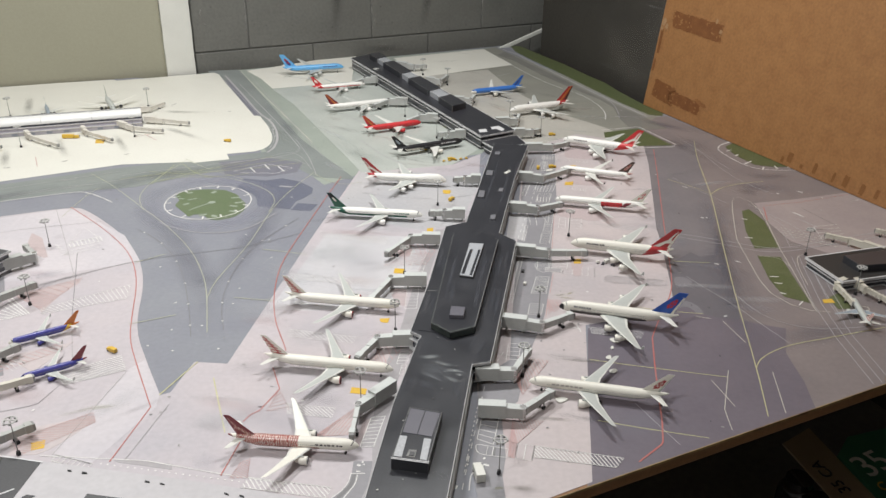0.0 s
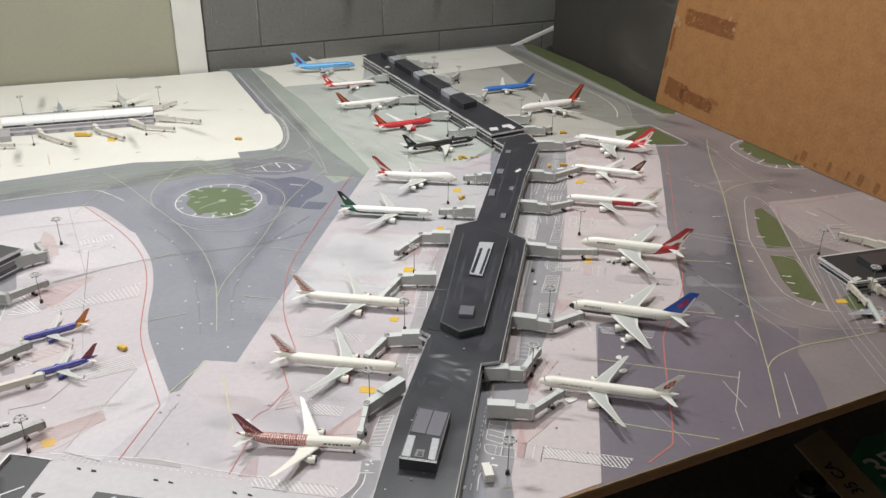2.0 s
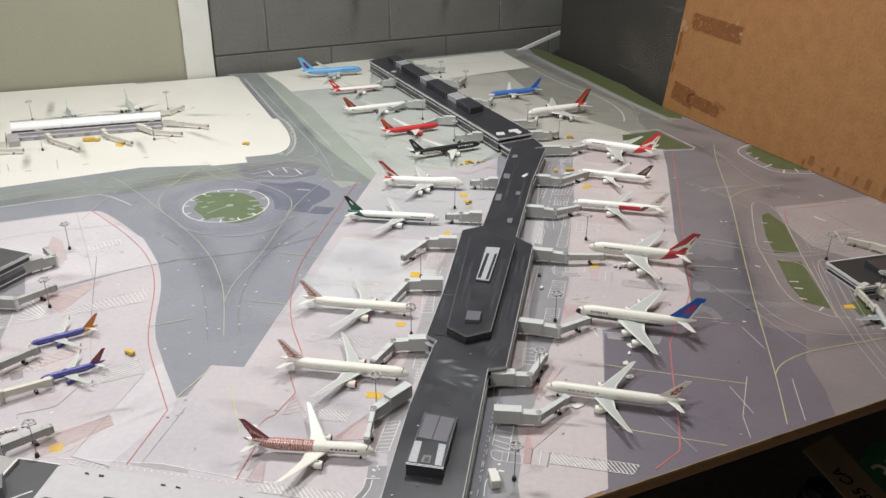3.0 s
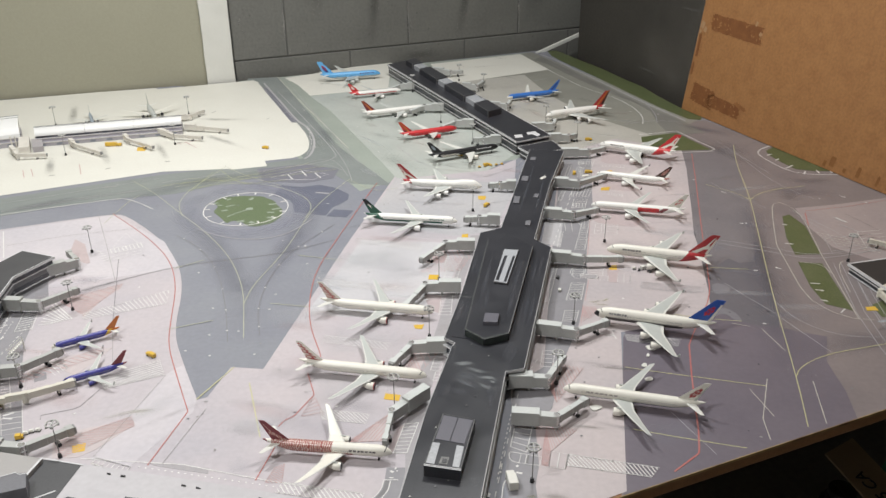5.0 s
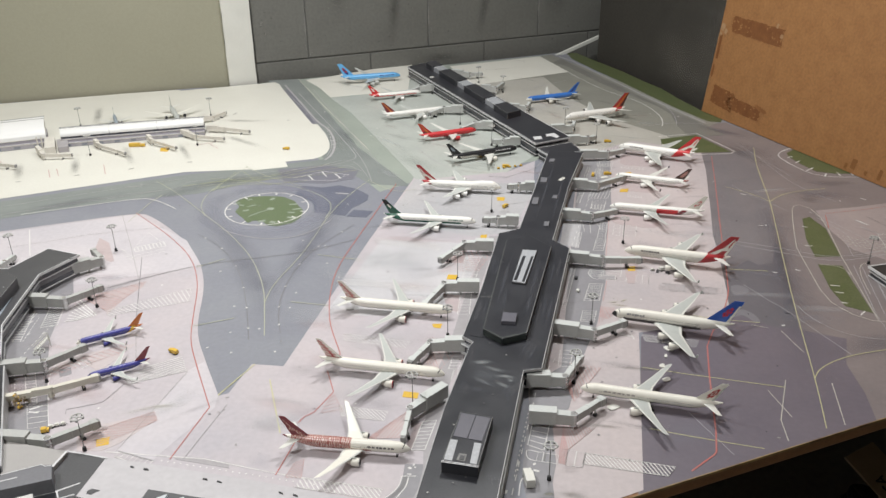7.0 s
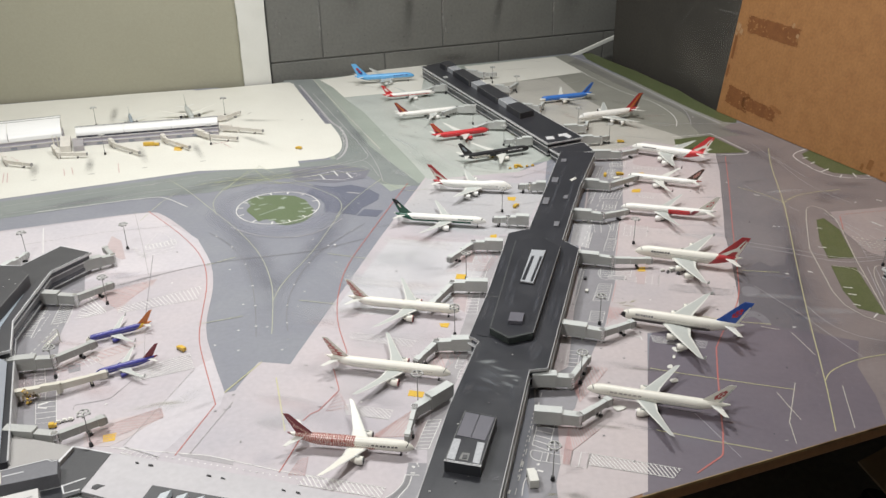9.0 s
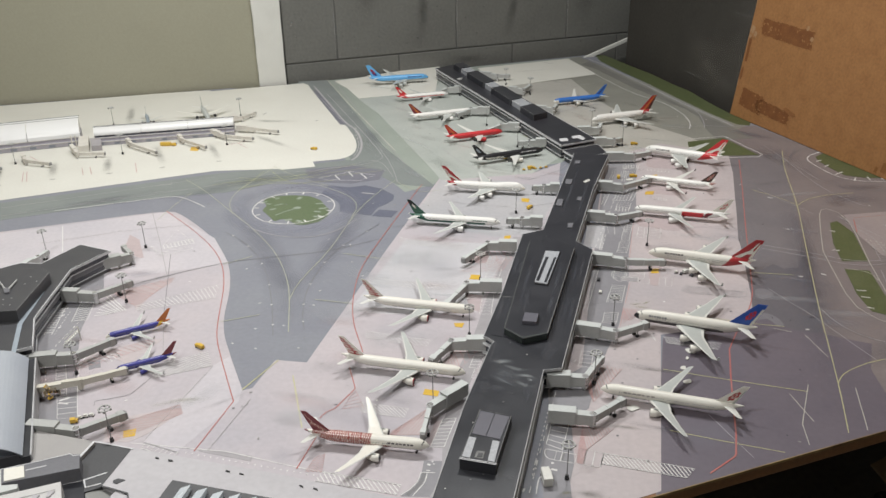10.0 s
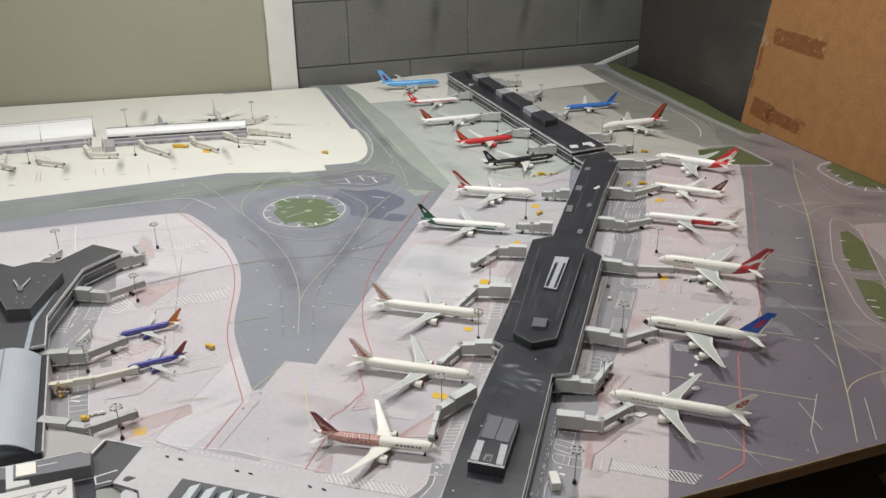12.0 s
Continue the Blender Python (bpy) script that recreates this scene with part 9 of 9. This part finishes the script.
LOOPS = [[(0.16 + 0.24 * g, g + 0.02), (0.24 + 0.24 * g, g - 0.035), (0.90 + 0.03 * g, g + 0.045), (0.84 + 0.04 * g, g + 0.095)] for g in [0.06 + 0.150 * k for k in range(6)]] + [[(0.88, g), (0.97, g + 0.02), (0.96, g + 0.10), (0.89, g + 0.09)] for g in (0.12, 0.42, 0.70)]
SPINE = [(0.46, 0.02), (0.56, 0.02), (0.70, 0.94), (0.61, 0.94)]
SCRAWL = LOOPS + [SPINE]
CURL = [[(0.52 + r * math.cos(a), 0.46 + 1.1 * r * math.sin(a)) for r, a in ((0.24, g), (0.24, g + 0.9), (0.11, g + 1.3), (0.13, g + 0.3))] for g in (0.2, 1.9, 3.6, 5.2)]
BASE = [(0.04, 0.02), (0.97, 0.02), (0.97, 0.22), (0.20, 0.22)]
TOP = [(0.08, 0.62), (0.97, 0.62), (0.97, 0.98), (0.08, 0.98)]
RUDDER = [(0.86, 0.02), (0.99, 0.02), (0.99, 0.80), (0.84, 0.80)]
STRIPE = [(0.30, 0.02), (0.55, 0.02), (0.75, 0.98), (0.45, 0.98)]
W, C = M_AWHITE, M_ACLEAN


def ends(pts):
    return {"nose": pts[0], "tail": pts[1]}


# on the concourse's left
airliner(**ends([(-0.099, 0.793), (-0.256, 0.803)]), kind="787", label="white diecast airliner with a red patterned rear body and maroon tail", body=W, fin=M_AMAROON, wing=M_AWHITE, title=(0.12, 0.33, 0.30, M_TITLE),
         zones=((0.46, 0.93, M_AROSE, -1.1, 1.1), (0.93, 1.1, M_AMAROON, -1.1, 1.1), (0.30, 0.46, M_AROSE, -1.1, -0.25)), fin_marks=((SWEEP, M_AROSE),), long=64.5)
airliner(**ends([(-0.066, 0.955), (-0.248, 0.979)]), kind="777", label="cream white diecast airliner with red script on its tail", body=W, wing=M_AGREY, fin_marks=[(s, M_ARED) for s in SCRAWL], engine=W, lip=M_ARED)
airliner(**ends([(-0.067, 1.130), (-0.250, 1.154)]), kind="777", label="cream white diecast airliner with red script on its tail", body=W, wing=M_AGREY, fin_marks=[(s, M_ARED) for s in SCRAWL], engine=W, lip=M_ARED)
airliner(**ends([(-0.040, 1.479), (-0.225, 1.496)]), kind="777", label="white diecast airliner with a dark green tail and green belly line", body=C, fin=M_AGREEN, wing=M_AGREY, title=(0.14, 0.30, 0.32, M_AGREEN),
         zones=((0.16, 0.86, M_AGREEN, -1.1, -0.22), (0.80, 0.95, M_AGREEN, -1.1, 1.1)), fin_marks=((TOP, M_ABLACK), ([(x * 0.7 + 0.15, y * 0.7 + 0.22) for x, y in DISC], W)))
airliner(**ends([(0.006, 1.660), (-0.170, 1.674)]), kind="747", label="white four-engined diecast airliner with a red tail", body=C, fin=M_ARED, wing=M_AGREY, zones=((0.84, 0.93, M_ARED, 0.0, 1.1), (0.0, 0.6, M_AGREY, -1.1, -0.7)), fin_marks=((SWEEP, W), (RUDDER, W)))
airliner(**ends([(0.043, 1.925), (-0.121, 1.838)]), kind="777", label="black diecast airliner with a white fern marking and white wings", body=M_ABLACK, fin=M_ABLACK, wing=M_ALIGHT, engine=W, title=(0.12, 0.34, 0.35, M_TRIM),
         zones=[(0.60 + 0.030 * k, 0.621 + 0.030 * k, W, -0.75, 0.05 + 0.04 * k) for k in range(8)] + [(0.88, 1.1, W, -1.1, -0.1)], fin_marks=((DISC, M_ASTEEL),))
airliner(**ends([(-0.057, 2.068), (-0.207, 1.995)]), kind="787", label="bright red diecast airliner with white wings and a striped tail", body=M_ABRIGHT, fin=M_ABRIGHT, wing=M_ALIGHT, engine=M_ABRIGHT, zones=((0.84, 1.1, W, -1.1, -0.1),), fin_marks=((STRIPE, M_AORANGE), (BASE, M_AMAROON)))
airliner(**ends([(-0.148, 2.250), (-0.322, 2.172)]), kind="777", label="white diecast airliner with a dark red tail", body=C, fin=M_AMAROON, wing=M_AGREY, fin_marks=((STRIPE, M_AORANGE),))
airliner(**ends([(-0.239, 2.426), (-0.386, 2.368)]), kind="A330", label="white diecast airliner with a red tail and red cheat line", body=C, fin=M_ABRIGHT, wing=M_AGREY, zones=((0.10, 0.92, M_ABRIGHT, -0.35, 0.0), (0.80, 1.1, M_ABRIGHT, -0.2, 1.1)), fin_marks=((DISC, W),))
airliner(**ends([(-0.322, 2.606), (-0.502, 2.548)]), kind="A380", label="sky blue diecast airliner with a silver belly", body=M_ASKY, belly=M_AGREY, fin=M_ASKY, wing=M_AGREY, engine=M_AGREY, title=(0.12, 0.36, 0.40, M_ANAVY), fin_marks=((DISC, M_ARED), ([(x, y - 0.16) for x, y in DISC], M_ANAVY)), long=76.0, rise=1.5)
# on the concourse's right
airliner(**ends([(0.120, 0.934), (0.302, 0.898)]), kind="777", label="cream white diecast airliner with a red flower on its tail", body=W, wing=M_AGREY, title=(0.17, 0.40, 0.30, M_FADED), zones=((0.06, 0.86, M_ASTEEL, -0.62, -0.50),), fin_marks=[([(x * 1.25 - 0.12, y * 1.25 - 0.16) for x, y in p_], M_ARED) for p_ in PETALS] + [(RUDDER, M_AGREY)])
airliner(**ends([(0.184, 1.133), (0.361, 1.091)]), kind="A380", label="white diecast double-decker with a blue tail and dark belly stripe", body=W, fin=M_ABLUE, wing=M_AGREY, title=(0.13, 0.28, 0.40, M_WINDOW), zones=((0.10, 0.74, M_TITLE, -0.78, -0.22), (0.0, 0.050, M_ABLACK, -1.1, 0.30)), fin_marks=[(p_, M_ABRIGHT) for p_ in PETALS] + [(RUDDER, W)], winglet=M_AGREY)
airliner(**ends([(0.231, 1.361), (0.409, 1.319)]), kind="A380", label="white diecast double-decker with a red tail", body=W, fin=M_ARED, wing=M_AGREY, title=(0.16, 0.34, 0.38, M_TITLE), zones=((0.735, 0.90, M_ARED, -1.1, 1.1),), fin_marks=((SWEEP, W), (RUDDER, W)), winglet=M_AGREY)
airliner(**ends([(0.227, 1.571), (0.410, 1.538)]), kind="777", label="white diecast airliner with a red rear panel", body=C, wing=M_AGREY, fin=W, zones=((0.50, 0.73, M_ABRIGHT, -0.85, 0.55), (0.73, 0.79, M_AMAROON, -0.70, 0.60)), fin_marks=[(s, M_ABRIGHT) for s in CURL])
airliner(**ends([(0.258, 1.751), (0.412, 1.706)]), kind="A330", label="white diecast airliner with a brown patterned tail", body=C, wing=M_ALIGHT, fin=M_ABROWN, zones=((0.89, 0.96, M_AROSE, -0.1, 1.1),), title=(0.12, 0.22, 0.3, M_TITLE), fin_marks=([([(x * 1.3 - 0.16, y * 1.5 - 0.22) for x, y in DISC], M_AROSE)]), winglet=M_TITLE)
airliner(**ends([(0.286, 1.938), (0.456, 1.866)]), kind="A380", label="white diecast double-decker with a bright red tail by the grass", body=C, fin=M_ABRIGHT, wing=M_AGREY, title=(0.16, 0.34, 0.38, M_TITLE), zones=((0.735, 0.90, M_ABRIGHT, -1.1, 1.1),), fin_marks=((SWEEP, W), (RUDDER, W)))
airliner(**ends([(0.173, 2.166), (0.339, 2.239)]), kind="A380", label="white diecast double-decker with a red and orange tail", body=C, fin=M_ARED, wing=M_AGREY, zones=((0.80, 0.90, M_ARED, 0.1, 1.1), (0.60, 0.82, M_AGREY, -1.1, -0.4)), fin_marks=((STRIPE, M_AORANGE), ([(0.70, 0.10), (0.97, 0.10), (0.97, 0.95), (0.82, 0.95)], M_ABROWN)))
airliner(**ends([(0.072, 2.352), (0.226, 2.416)]), kind="787", label="royal blue diecast airliner with a white nose and white wings", body=M_AMID, fin=M_AMID, wing=M_ALIGHT, engine=W, zones=((0.0, 0.09, W, -1.1, 0.3), (0.0, 0.75, W, -1.1, -0.72)), fin_marks=((STRIPE, M_ANAVY),), long=66.0)
# small jets and the cream apron
airliner(**ends([(-0.626, 1.013), (-0.546, 1.066)]), kind="737", label="violet blue small diecast airliner with an orange tail", body=M_AVIOLET, belly=M_AVIOLET, fin=M_AORANGE, wing=M_AGREY, engine=M_AVIOLET, zones=((0.0, 0.07, W, -1.1, 1.1), (0.84, 1.1, M_AORANGE, -1.1, 1.1), (0.78, 0.84, M_YTRUCK, -1.1, 1.1)), winglet=M_AGREY)
airliner(**ends([(-0.569, 0.927), (-0.498, 0.972)]), kind="737", label="violet blue small diecast airliner with a maroon tail", body=M_AVIOLET, belly=M_AVIOLET, fin=M_AMAROON, wing=M_AGREY, engine=M_AVIOLET, zones=((0.90, 1.1, M_AMAROON, -1.1, 1.1),), winglet=M_AGREY, long=35.0)
airliner(**ends([(-0.863, 2.111), (-0.949, 2.262)]), kind="787", label="pale grey and white diecast airliner behind the silver concourse", body=M_AGREY, fin=M_AGREY, wing=M_AWHITE, engine=M_AWHITE, long=50.0)
airliner(**ends([(-1.020, 2.071), (-1.081, 2.186)]), kind="737", label="small grey diecast airliner behind the silver concourse", body=M_ASTEEL, fin=M_ASTEEL, wing=M_AGREY, engine=M_AGREY)

airliner(**ends([(0.669, 1.186), (0.658, 1.094)]), kind="737", label="small white diecast airliner with a red striped tail by the terminal", body=M_AGREY, fin=W, wing=M_ASTEEL, engine=M_AGREY, fin_marks=[([(0.05, g), (0.95, g), (0.95, g + 0.09), (0.05, g + 0.09)], M_ARED) for g in (0.05, 0.25, 0.45, 0.65, 0.85)], long=36.0)

# ---- things on the floor below the table's edge ----
def printed(name, body, a, b, size, parent, material, z):
    """A printed line of text that reads from a towards b on a carton's top."""
    text_part(name, body, size, parent, material, pose((a[0] + b[0]) / 2, (a[1] + b[1]) / 2, z, 0, 0, math.degrees(math.atan2(b[1] - a[1], b[0] - a[0]))))


TOP_Z = -0.40
c1 = empty("carton", None, "dark green carton with large white numerals below the table", "box")
part("body", prism([(0.778, 1.287), (0.823, 1.346), (1.015, 1.409), (1.071, 1.208), (0.839, 1.063)], FLOOR_Z, TOP_Z, 0.003), M_SIGN, c1)
printed("printed_number", "35", *[(0.785, 1.235), (0.888, 1.289)], 0.078, c1, M_AWHITE, TOP_Z + 0.0008)
printed("printed_letter", "C", *[(0.811, 1.190), (0.844, 1.208)], 0.030, c1, M_YTRUCK, TOP_Z + 0.0008)
flap = part("flap", prism([(0.683, 1.320), (0.755, 1.371), (0.826, 1.056), (0.753, 1.024)], TOP_Z - 0.004, TOP_Z, 0.001), M_KRAFT, c1, "pale kraft flap with black numerals")
printed("printed_number", "35 CA", *[(0.760, 1.165), (0.718, 1.283)], 0.034, flap, M_BLACK, TOP_Z + 0.0008)
for (x, y), r in zip([(0.693, 1.243), (0.712, 1.191)], (0.036, 0.026)):
    jar = empty("glass_jar", pose(x, y, 0), "dark round glass jar beside the open carton", "jar")
    b = bmesh.new()
    add_tube(b, (0, 0, FLOOR_Z), (0, 0, -0.45), r, r, 24)
    add_tube(b, (0, 0, -0.45), (0, 0, -0.435), r, r * 0.75, 24)
    part("body", b, M_DARKGLASS, jar, smooth=True)
    b = bmesh.new()
    add_tube(b, (0, 0, -0.435), (0, 0, -0.42), r * 0.72, r * 0.70, 24)
    part("lid", b, M_DARKGLASS, jar)

# ---- block facing of the back wall ----
BL, BH, GAP = 0.416, 0.205, 0.0045
shared = {}


def wall_block(u0, u1, z0, z1):
    key = (round(u1 - u0, 3), round(z1 - z0, 3))
    if key not in shared:
        b3 = box_bm(0, key[0], 0, 0.010, 0, key[1], bevel=0.0015)
        mould = part("block", b3, M_BLOCK)
        shared[key] = mould.data
        bpy.data.objects.remove(mould)
    ob = new("block", shared[key])
    ob.parent = wall
    ob.matrix_parent_inverse = wall.matrix_world.inverted()
    ob.matrix_world = ROOM @ Matrix.Translation((u0, BACK - 0.0045, z0))


row0 = 0.057
for r in range(-4, 8):
    z0 = row0 + r * BH + GAP / 2
    z1 = z0 + BH - GAP
    if z1 > CEIL_Z - 0.01:
        break
    u = 0.594 - 4 * BL + (BL / 2 if r % 2 else 0)
    while u < RIGHT - 0.02:
        a, b_ = max(u + GAP / 2, 0.424), min(u + BL - GAP / 2, RIGHT - 0.006)
        if b_ - a > 0.03:
            wall_block(a, b_, z0, z1)
        u += BL
